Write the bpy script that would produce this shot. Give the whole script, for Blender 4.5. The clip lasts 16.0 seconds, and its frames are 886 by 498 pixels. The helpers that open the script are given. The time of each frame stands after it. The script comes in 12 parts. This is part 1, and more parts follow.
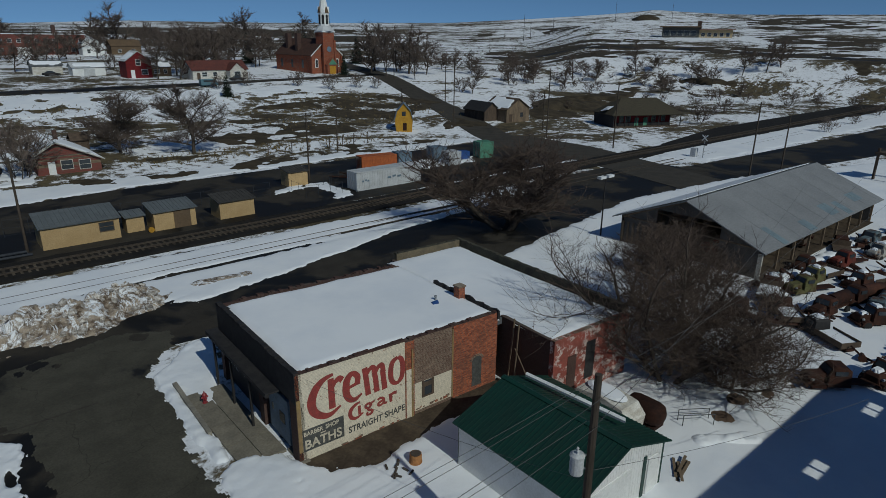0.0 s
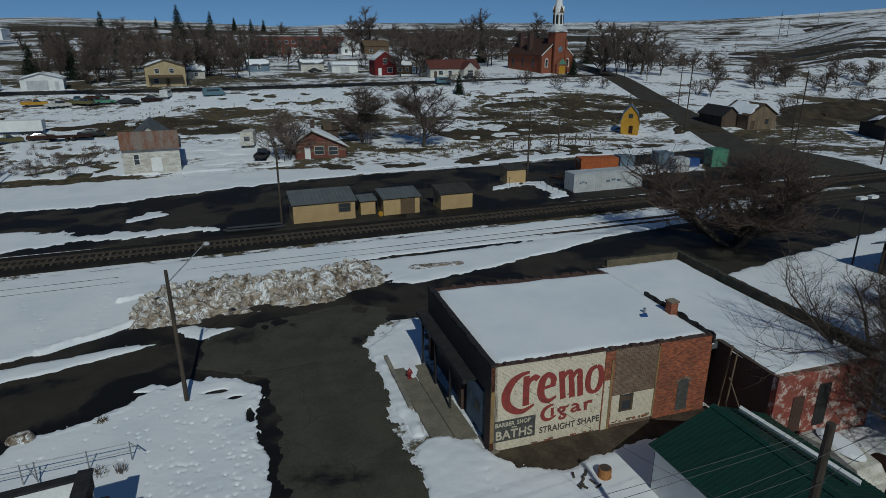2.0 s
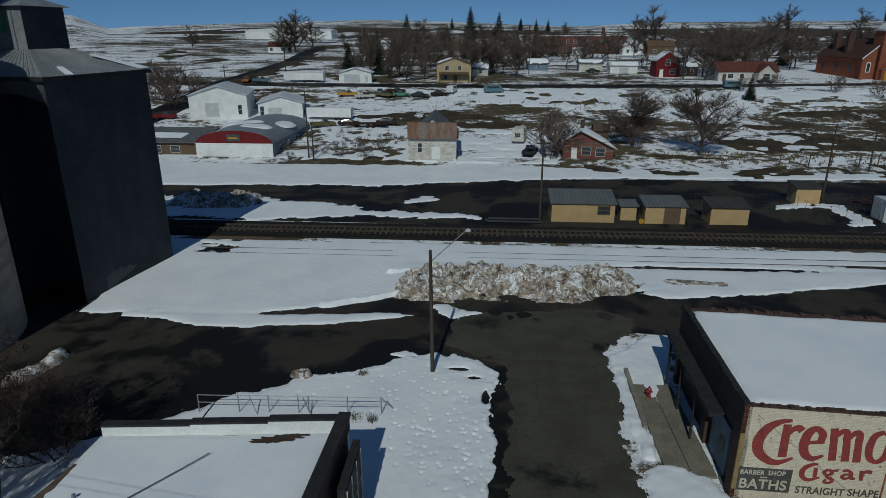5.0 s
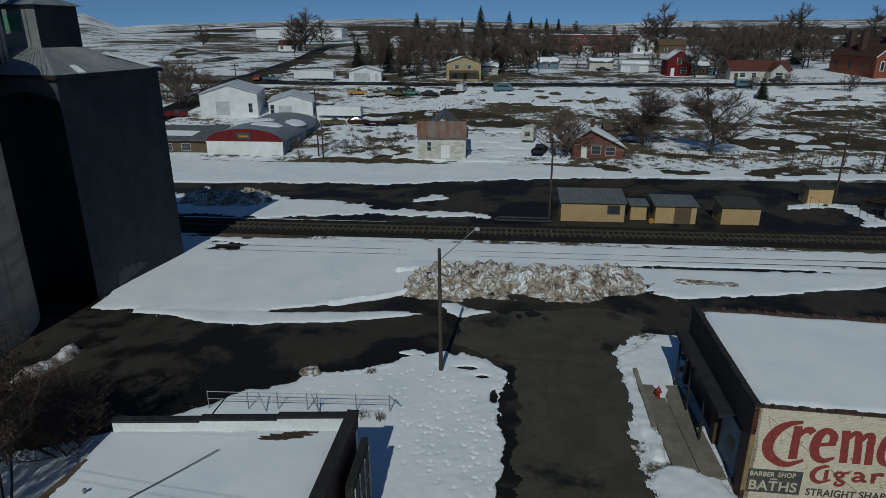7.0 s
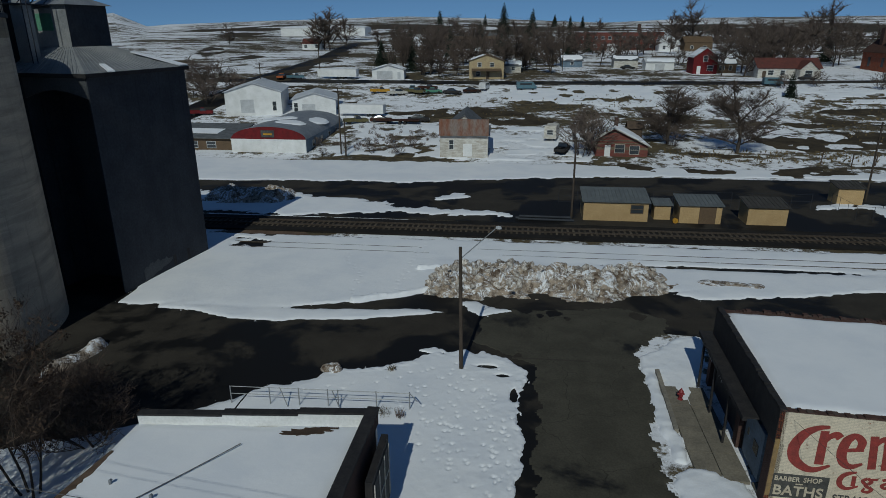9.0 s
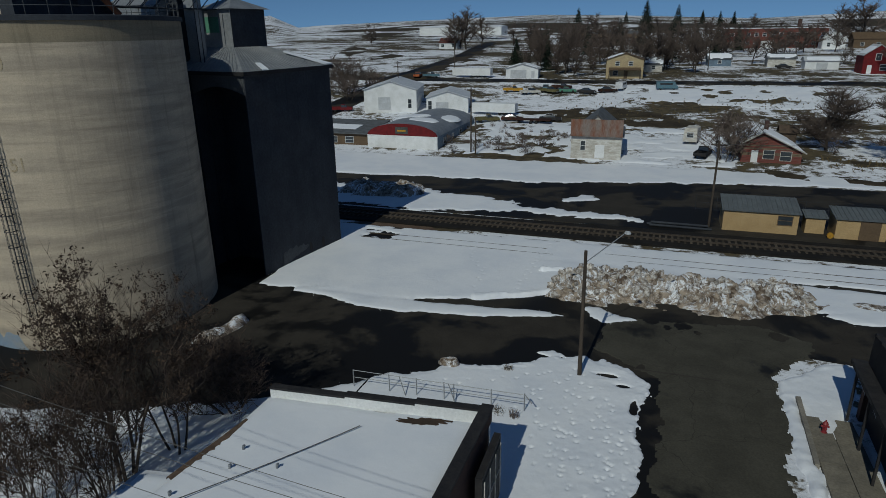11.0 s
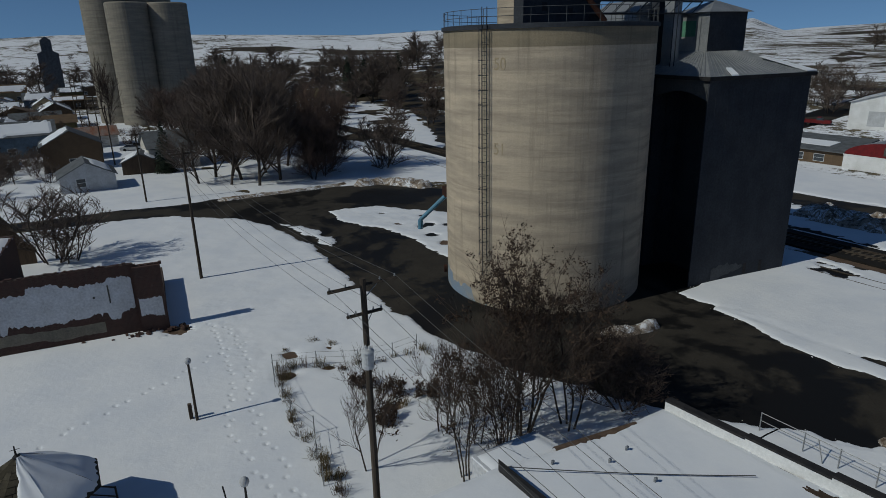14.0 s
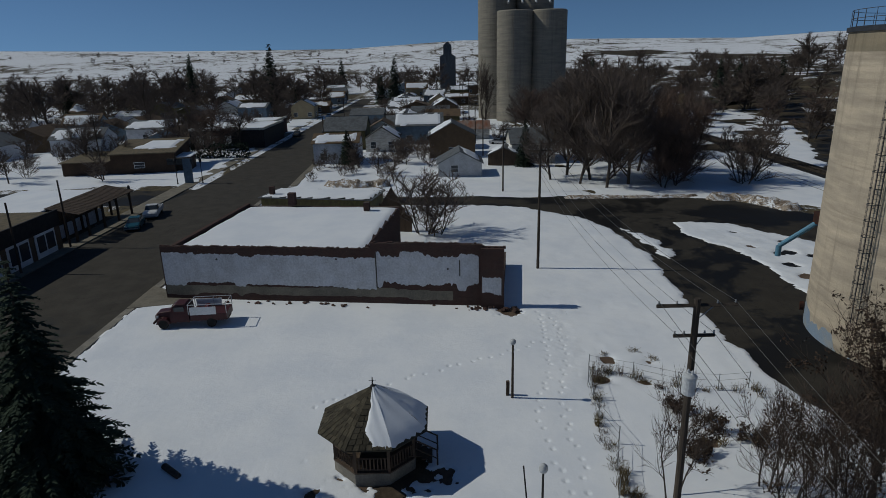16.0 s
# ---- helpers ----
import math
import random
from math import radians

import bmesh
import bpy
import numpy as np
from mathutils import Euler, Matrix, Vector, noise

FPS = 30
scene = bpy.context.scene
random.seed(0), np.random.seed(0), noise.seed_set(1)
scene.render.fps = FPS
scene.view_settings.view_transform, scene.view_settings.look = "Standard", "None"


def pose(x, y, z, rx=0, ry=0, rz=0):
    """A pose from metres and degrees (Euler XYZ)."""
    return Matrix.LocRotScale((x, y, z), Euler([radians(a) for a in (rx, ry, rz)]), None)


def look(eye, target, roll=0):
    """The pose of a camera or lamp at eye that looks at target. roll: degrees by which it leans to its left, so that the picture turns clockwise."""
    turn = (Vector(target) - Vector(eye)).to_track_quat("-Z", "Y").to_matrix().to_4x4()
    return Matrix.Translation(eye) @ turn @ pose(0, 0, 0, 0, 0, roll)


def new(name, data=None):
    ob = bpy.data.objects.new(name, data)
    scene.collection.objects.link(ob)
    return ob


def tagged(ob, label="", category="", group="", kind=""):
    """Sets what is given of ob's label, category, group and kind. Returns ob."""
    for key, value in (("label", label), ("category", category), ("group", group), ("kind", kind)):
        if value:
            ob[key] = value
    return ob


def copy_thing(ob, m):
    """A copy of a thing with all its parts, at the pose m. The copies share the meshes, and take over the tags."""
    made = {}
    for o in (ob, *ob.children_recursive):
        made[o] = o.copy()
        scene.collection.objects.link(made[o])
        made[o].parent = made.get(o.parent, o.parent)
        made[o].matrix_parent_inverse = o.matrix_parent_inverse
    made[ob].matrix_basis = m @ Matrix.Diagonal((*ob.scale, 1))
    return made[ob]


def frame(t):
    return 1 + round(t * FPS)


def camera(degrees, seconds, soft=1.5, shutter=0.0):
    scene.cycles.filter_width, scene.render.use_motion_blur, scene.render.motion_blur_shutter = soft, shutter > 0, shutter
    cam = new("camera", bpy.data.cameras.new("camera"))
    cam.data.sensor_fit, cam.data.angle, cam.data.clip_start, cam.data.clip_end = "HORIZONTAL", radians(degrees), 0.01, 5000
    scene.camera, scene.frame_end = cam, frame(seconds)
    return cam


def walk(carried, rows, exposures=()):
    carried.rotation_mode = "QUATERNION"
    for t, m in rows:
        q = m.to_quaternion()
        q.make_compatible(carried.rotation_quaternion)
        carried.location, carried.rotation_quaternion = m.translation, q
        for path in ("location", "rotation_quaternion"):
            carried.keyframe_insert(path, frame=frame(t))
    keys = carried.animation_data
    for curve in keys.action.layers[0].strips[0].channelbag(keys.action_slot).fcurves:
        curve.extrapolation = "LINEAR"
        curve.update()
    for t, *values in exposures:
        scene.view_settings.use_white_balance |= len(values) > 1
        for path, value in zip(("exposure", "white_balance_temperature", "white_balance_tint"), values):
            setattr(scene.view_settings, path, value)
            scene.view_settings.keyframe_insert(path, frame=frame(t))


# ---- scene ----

cam = camera(70.7, 16.0, soft=0.7)
PATH = [  # seconds, pitch, lean, turn: the drone hovers and turns
    (0.0, 71.18, -0.57, -40.34),
    (0.5, 71.16, -0.51, -36.66),
    (1.0, 71.09, -0.35, -32.05),
    (1.5, 71.05, -0.24, -26.69),
    (2.0, 71.04, -0.12, -20.35),
    (2.5, 71.04, 0.02, -14.05),
    (3.0, 71.05, 0.05, -7.81),
    (3.5, 71.07, 0.13, -1.02),
    (4.0, 71.06, 0.06, 1.89),
    (6.5, 70.91, -0.01, 4.45),
    (7.0, 70.88, 0.00, 4.68),
    (7.5, 70.81, 0.00, 4.93),
    (8.0, 70.77, 0.04, 5.15),
    (10.5, 70.67, 0.60, 14.03),
    (11.0, 70.73, 0.76, 18.44),
    (11.5, 70.85, 0.78, 24.09),
    (12.0, 70.97, 0.90, 30.38),
    (12.5, 71.13, 0.93, 36.80),
    (13.0, 71.32, 1.15, 43.48),
    (13.5, 71.55, 1.21, 50.73),
    (14.0, 71.79, 1.26, 58.03),
    (14.5, 72.06, 1.27, 65.87),
    (15.0, 72.32, 1.29, 73.93),
    (15.5, 72.56, 1.29, 81.94),
    (16.0, 72.80, 1.29, 89.57),
]
EYE = 20.5
walk(cam, [(t, pose(0, 0, EYE, rx, ry, rz)) for t, rx, ry, rz in PATH], exposures=[(0.0, -0.76, 6000, 0), (3.0, -0.85, 5950, -2), (8.0, -0.85, 5980, -1), (12.0, -0.85, 6120, 1), (16.0, -0.83, 6250, 4)])

# ---- light ----
SUN_EL, SUN_AZ = radians(40.0), radians(186.0)  # clear winter noon; shadows fall along +y
world = bpy.data.worlds.new("world")
scene.world = world
world.use_nodes = True
wn, wl = world.node_tree.nodes, world.node_tree.links
sky = wn.new("ShaderNodeTexSky")
sky.sky_type, sky.sun_disc = "NISHITA", False
sky.sun_elevation, sky.sun_rotation = SUN_EL, SUN_AZ
sky.altitude, sky.air_density, sky.dust_density, sky.ozone_density = 1200, 1.0, 0.0, 6.5
lift_up = wn.new("ShaderNodeVectorMath")  # clear cold air: the deeper blue reaches down to the skyline
lift_up.operation = "ADD"
lift_up.inputs[1].default_value = (0, 0, 0.15)
wl.new(wn.new("ShaderNodeTexCoord").outputs["Generated"], lift_up.inputs[0])
wl.new(lift_up.outputs[0], sky.inputs[0])
rise = wn.new("ShaderNodeSeparateXYZ")  # thin cold haze brightens the foot of the sky
wl.new(lift_up.outputs[0], rise.inputs[0])
glow = wn.new("ShaderNodeMapRange")
glow.interpolation_type = "SMOOTHSTEP"
wl.new(rise.outputs[2], glow.inputs[0])
glow.inputs[1].default_value, glow.inputs[2].default_value = 0.1, 0.5
glow.inputs[3].default_value, glow.inputs[4].default_value = 1.2, 0.9
gain = wn.new("ShaderNodeVectorMath")
gain.operation = "SCALE"
wl.new(sky.outputs[0], gain.inputs[0])
wl.new(glow.outputs[0], gain.inputs["Scale"])
wl.new(gain.outputs[0], wn["Background"].inputs[0])
wn["Background"].inputs[1].default_value = 0.08
sun = new("sun", bpy.data.lights.new("sun", "SUN"))
sun.data.energy, sun.data.angle, sun.data.color = 3.4, radians(0.5), (1.0, 0.94, 0.84)
sun_way = Vector((math.sin(SUN_AZ) * math.cos(SUN_EL), math.cos(SUN_AZ) * math.cos(SUN_EL), math.sin(SUN_EL)))
sun.matrix_world = look(sun_way * 100, (0, 0, 0))

# ---- materials ----
def nodes_of(name, rough=0.8, metal=0.0):
    m = bpy.data.materials.new(name)
    m.use_nodes = True
    n, l = m.node_tree.nodes, m.node_tree.links
    b = n["Principled BSDF"]
    b.inputs["Roughness"].default_value, b.inputs["Metallic"].default_value = rough, metal
    b.inputs["Specular IOR Level"].default_value = 0.2 if rough > 0.6 else 0.4
    return m, n, l, b


def coords(n, l, scale=(1, 1, 1), world=False, turn=0.0):
    mp = n.new("ShaderNodeMapping")
    if world:
        l.new(n.new("ShaderNodeNewGeometry").outputs["Position"], mp.inputs[0])
    else:
        l.new(n.new("ShaderNodeTexCoord").outputs["Object"], mp.inputs[0])
    mp.inputs["Scale"].default_value = scale
    mp.inputs["Rotation"].default_value = (0, 0, turn)
    return mp.outputs[0]


def noise_tex(n, l, vec, scale, detail=6, rough=0.6, distort=0.0):
    t = n.new("ShaderNodeTexNoise")
    l.new(vec, t.inputs["Vector"])
    t.inputs["Scale"].default_value, t.inputs["Detail"].default_value = scale, detail
    t.inputs["Roughness"].default_value, t.inputs["Distortion"].default_value = rough, distort
    return t.outputs["Fac"]


def ramp(n, l, fac, stops):
    r = n.new("ShaderNodeValToRGB")
    l.new(fac, r.inputs[0])
    e = r.color_ramp.elements
    while len(e) < len(stops):
        e.new(0.5)
    for k, (p, c) in zip(e, stops):
        k.position = p
        k.color = (*c, 1) if len(c) == 3 else c
    return r.outputs[0]


def mix(n, l, fac, a, b, how="MIX"):
    m = n.new("ShaderNodeMix")
    m.data_type, m.blend_type = "RGBA", how
    for sock, v in ((m.inputs[0], fac), (m.inputs[6], a), (m.inputs[7], b)):
        if isinstance(v, (int, float)):
            sock.default_value = v
        elif isinstance(v, tuple):
            sock.default_value = (*v, 1)
        else:
            l.new(v, sock)
    return m.outputs[2]


def step(n, l, fac, lo, hi):
    r = n.new("ShaderNodeMapRange")
    r.interpolation_type = "SMOOTHSTEP"
    l.new(fac, r.inputs[0])
    r.inputs[1].default_value, r.inputs[2].default_value = lo, hi
    return r.outputs[0]


def bump(n, l, b, height, strength=0.4, distance=0.02):
    u = n.new("ShaderNodeBump")
    u.inputs["Strength"].default_value, u.inputs["Distance"].default_value = strength, distance
    l.new(height, u.inputs["Height"])
    l.new(u.outputs[0], b.inputs["Normal"])


def worn(name, c, c2, scale=1.5, rough=0.8, metal=0.0, grain=20.0, relief=0.3, stretch=(1, 1, 1), spread=0.2, vary=0.0):
    """Two colours in patches, finer grain on top, and a fine relief."""
    m, n, l, b = nodes_of(name, rough, metal)
    v = coords(n, l, stretch)
    col = mix(n, l, step(n, l, noise_tex(n, l, v, scale), 0.5 - spread, 0.5 + spread), c, c2)
    g = noise_tex(n, l, v, grain, 4)
    col = mix(n, l, 0.35, col, ramp(n, l, g, [(0.3, (0.25,) * 3), (0.7, (0.8,) * 3)]), "OVERLAY")
    if vary:
        o = n.new("ShaderNodeObjectInfo")
        k = n.new("ShaderNodeMapRange")
        l.new(o.outputs["Random"], k.inputs[0])
        k.inputs[3].default_value, k.inputs[4].default_value = 1 - vary, 1 + vary
        h = n.new("ShaderNodeHueSaturation")
        l.new(k.outputs[0], h.inputs["Value"])
        l.new(col, h.inputs["Color"])
        col = h.outputs[0]
    l.new(col, b.inputs["Base Color"])
    bump(n, l, b, g, relief)
    return m


def snow_mat(name, dirt=0.0, relief=0.4):
    m, n, l, b = nodes_of(name, 0.65)
    v = coords(n, l, world=True)
    big = noise_tex(n, l, v, 0.25, 5)
    col = mix(n, l, step(n, l, big, 0.35, 0.7), (0.80, 0.82, 0.85), (0.72, 0.75, 0.80))
    if dirt:
        d = noise_tex(n, l, v, 0.6, 12, 0.85, 1.4)
        grime = mix(n, l, step(n, l, noise_tex(n, l, v, 1.7, 8, 0.7), 0.4, 0.62), (0.36, 0.3, 0.235), (0.085, 0.06, 0.042))
        col = mix(n, l, step(n, l, d, 0.43, 0.5), col, grime)
    l.new(col, b.inputs["Base Color"])
    fine = noise_tex(n, l, v, 2.2, 7, 0.65)
    grit = noise_tex(n, l, v, 11, 5, 0.6)
    bump(n, l, b, mix(n, l, 0.14, fine, grit), relief + dirt * 0.4, 0.1 + dirt * 0.1)
    return m


def brick_mat(name, c1, c2, mortar, paint=None, cover=0.0, rough=0.9, axis="x"):
    """Brick courses 7 cm high on an upright wall, with patches of old paint."""
    m, n, l, b = nodes_of(name, rough)
    sep, com = n.new("ShaderNodeSeparateXYZ"), n.new("ShaderNodeCombineXYZ")
    geo = n.new("ShaderNodeNewGeometry")
    l.new(geo.outputs["Position"], sep.inputs[0])
    add = n.new("ShaderNodeMath")
    l.new(sep.outputs[0], add.inputs[0])
    l.new(sep.outputs[1], add.inputs[1])
    l.new(add.outputs[0], com.inputs[0])
    l.new(sep.outputs[2], com.inputs[1])
    t = n.new("ShaderNodeTexBrick")
    l.new(com.outputs[0], t.inputs["Vector"])
    t.inputs["Color1"].default_value, t.inputs["Color2"].default_value = (*c1, 1), (*c2, 1)
    t.inputs["Mortar"].default_value = (*mortar, 1)
    t.inputs["Scale"].default_value, t.inputs["Mortar Size"].default_value = 1.0, 0.008
    t.inputs["Brick Width"].default_value, t.inputs["Row Height"].default_value = 0.21, 0.075
    v = geo.outputs["Position"]
    col = mix(n, l, step(n, l, noise_tex(n, l, v, 0.9, 7, 0.65), 0.35, 0.75), t.outputs[0], mix(n, l, 0.6, t.outputs[0], (0.09, 0.05, 0.04)))
    scuff = noise_tex(n, l, v, 3.2, 9, 0.8, 0.4)
    col = mix(n, l, step(n, l, scuff, 0.6, 0.68), col, mix(n, l, 0.55, col, tuple(min(1, 1.6 * k + 0.06) for k in c2)))
    col = mix(n, l, step(n, l, scuff, 0.42, 0.34), col, mix(n, l, 0.6, col, (0.05, 0.035, 0.03)))
    if paint:
        flake = noise_tex(n, l, v, 1.6, 10, 0.78)
        pc = mix(n, l, step(n, l, noise_tex(n, l, v, 5.0, 8, 0.7), 0.35, 0.75), paint, tuple(0.72 * k for k in paint))
        pc = mix(n, l, t.outputs["Fac"], pc, mix(n, l, 0.5, pc, mortar))
        col = mix(n, l, step(n, l, flake, 0.62 - cover * 0.4, 0.66 - cover * 0.4), col, pc)
    l.new(col, b.inputs["Base Color"])
    bump(n, l, b, mix(n, l, 0.3, t.outputs["Fac"], noise_tex(n, l, v, 14, 5)), -0.5, 0.02)
    return m


def ground_mat():
    """Winter hillside: old snow broken by bands of dry grass and bare soil."""
    m, n, l, b = nodes_of("winter_ground", 0.95)
    v = coords(n, l, (0.65, 1, 1), world=True)
    v2 = coords(n, l, (1, 1, 1), world=True)
    band = noise_tex(n, l, v, 0.05, 12, 0.74, 0.9)
    tuft = noise_tex(n, l, v2, 0.55, 8, 0.75)
    w = n.new("ShaderNodeMath")
    w.operation = "MULTIPLY_ADD"
    l.new(tuft, w.inputs[0])
    w.inputs[1].default_value = 0.5
    tract = noise_tex(n, l, v2, 0.007, 4, 0.6, 0.5)
    w2 = n.new("ShaderNodeMath")
    w2.operation = "MULTIPLY_ADD"
    l.new(tract, w2.inputs[0])
    w2.inputs[1].default_value = 0.6
    l.new(band, w2.inputs[2])
    l.new(w2.outputs[0], w.inputs[2])
    spot = n.new("ShaderNodeSeparateXYZ")  # the western plain holds more snow
    l.new(n.new("ShaderNodeNewGeometry").outputs["Position"], spot.inputs[0])
    plain = n.new("ShaderNodeMapRange")
    l.new(spot.outputs[0], plain.inputs[0])
    plain.inputs[1].default_value, plain.inputs[2].default_value = -520, -120
    plain.inputs[3].default_value, plain.inputs[4].default_value = -0.055, 0.0
    w3 = n.new("ShaderNodeMath")
    w3.operation = "ADD"
    l.new(w.outputs[0], w3.inputs[0])
    l.new(plain.outputs[0], w3.inputs[1])
    soil = mix(n, l, step(n, l, tuft, 0.4, 0.62), (0.045, 0.038, 0.026), (0.11, 0.088, 0.05))
    snow = mix(n, l, step(n, l, tuft, 0.3, 0.8), (0.80, 0.82, 0.86), (0.66, 0.68, 0.72))
    stub = noise_tex(n, l, coords(n, l, (0.8, 1.3, 1), world=True), 1.1, 9, 0.75)
    snow = mix(n, l, step(n, l, stub, 0.56, 0.64), snow, mix(n, l, 0.62, snow, soil))
    col = mix(n, l, step(n, l, w3.outputs[0], 1.02, 1.08), snow, soil)
    l.new(col, b.inputs["Base Color"])
    bump(n, l, b, tuft, 0.5, 0.25)
    return m


def asphalt_mat(name, dry, wet, wetness, rough_wet=0.22):
    """Old asphalt with meltwater: patches darker and glossier, cracks and tyre tracks."""
    m, n, l, b = nodes_of(name, 0.9)
    v = coords(n, l, world=True)
    patch = noise_tex(n, l, v, 0.11, 8, 0.62, 0.3)
    f = step(n, l, patch, 0.62 - wetness * 0.5, 0.70 - wetness * 0.5)
    g = noise_tex(n, l, v, 9, 6)
    dc = mix(n, l, step(n, l, noise_tex(n, l, v, 0.5, 6), 0.3, 0.7), dry, tuple(0.72 * k for k in dry))
    dc = mix(n, l, 0.4, dc, ramp(n, l, g, [(0.3, (0.3,) * 3), (0.7, (0.75,) * 3)]), "OVERLAY")
    cr = n.new("ShaderNodeTexVoronoi")
    cr.feature = "DISTANCE_TO_EDGE"
    cr.inputs["Scale"].default_value = 0.22
    wob = n.new("ShaderNodeVectorMath")
    wob.operation = "MULTIPLY_ADD"
    wn_ = n.new("ShaderNodeTexNoise")
    l.new(v, wn_.inputs["Vector"])
    wn_.inputs["Scale"].default_value = 0.8
    l.new(wn_.outputs["Color"], wob.inputs[0])
    wob.inputs[1].default_value = (1.6, 1.6, 0)
    l.new(v, wob.inputs[2])
    l.new(wob.outputs[0], cr.inputs["Vector"])
    crack = step(n, l, cr.outputs["Distance"], 0.0, 0.006)
    dc = mix(n, l, crack, tuple(0.55 * k for k in dry), dc)
    l.new(mix(n, l, f, dc, wet), b.inputs["Base Color"])
    r = n.new("ShaderNodeMapRange")
    l.new(f, r.inputs[0])
    r.inputs[3].default_value, r.inputs[4].default_value = 0.9, rough_wet
    l.new(r.outputs[0], b.inputs["Roughness"])
    bump(n, l, b, g, 0.25, 0.01)
    return m


def concrete_mat(name, c, c2, bands=0.0):
    """Board-formed concrete: pour lines across, rain streaks down."""
    m, n, l, b = nodes_of(name, 0.85)
    v = coords(n, l, (0.25, 0.25, 1.4))
    s = coords(n, l, (1.3, 1.3, 0.06))
    lines, streak = noise_tex(n, l, v, 0.9, 7, 0.6), noise_tex(n, l, s, 1.0, 8, 0.7)
    col = mix(n, l, step(n, l, lines, 0.3, 0.7), c, c2)
    pour = noise_tex(n, l, coords(n, l, (0.05, 0.05, 1.0)), 1.6, 9, 0.72)
    col = mix(n, l, step(n, l, pour, 0.5, 0.66), col, mix(n, l, 0.5, col, tuple(0.68 * k for k in c2)))
    col = mix(n, l, step(n, l, pour, 0.44, 0.34), col, mix(n, l, 0.4, col, tuple(min(0.7, 1.25 * k) for k in c)))
    col = mix(n, l, step(n, l, streak, 0.5, 0.8), col, tuple(0.6 * k for k in c2))
    g = noise_tex(n, l, coords(n, l), 12, 5)
    col = mix(n, l, 0.25, col, ramp(n, l, g, [(0.3, (0.3,) * 3), (0.7, (0.75,) * 3)]), "OVERLAY")
    l.new(col, b.inputs["Base Color"])
    bump(n, l, b, lines, 0.3, 0.03)
    return m


def glass_mat():
    m, n, l, b = nodes_of("window_glass", 0.16)
    v = coords(n, l, world=True)
    l.new(mix(n, l, noise_tex(n, l, v, 0.7), (0.02, 0.025, 0.03), (0.06, 0.07, 0.08)), b.inputs["Base Color"])
    b.inputs["Specular IOR Level"].default_value = 0.6
    return m


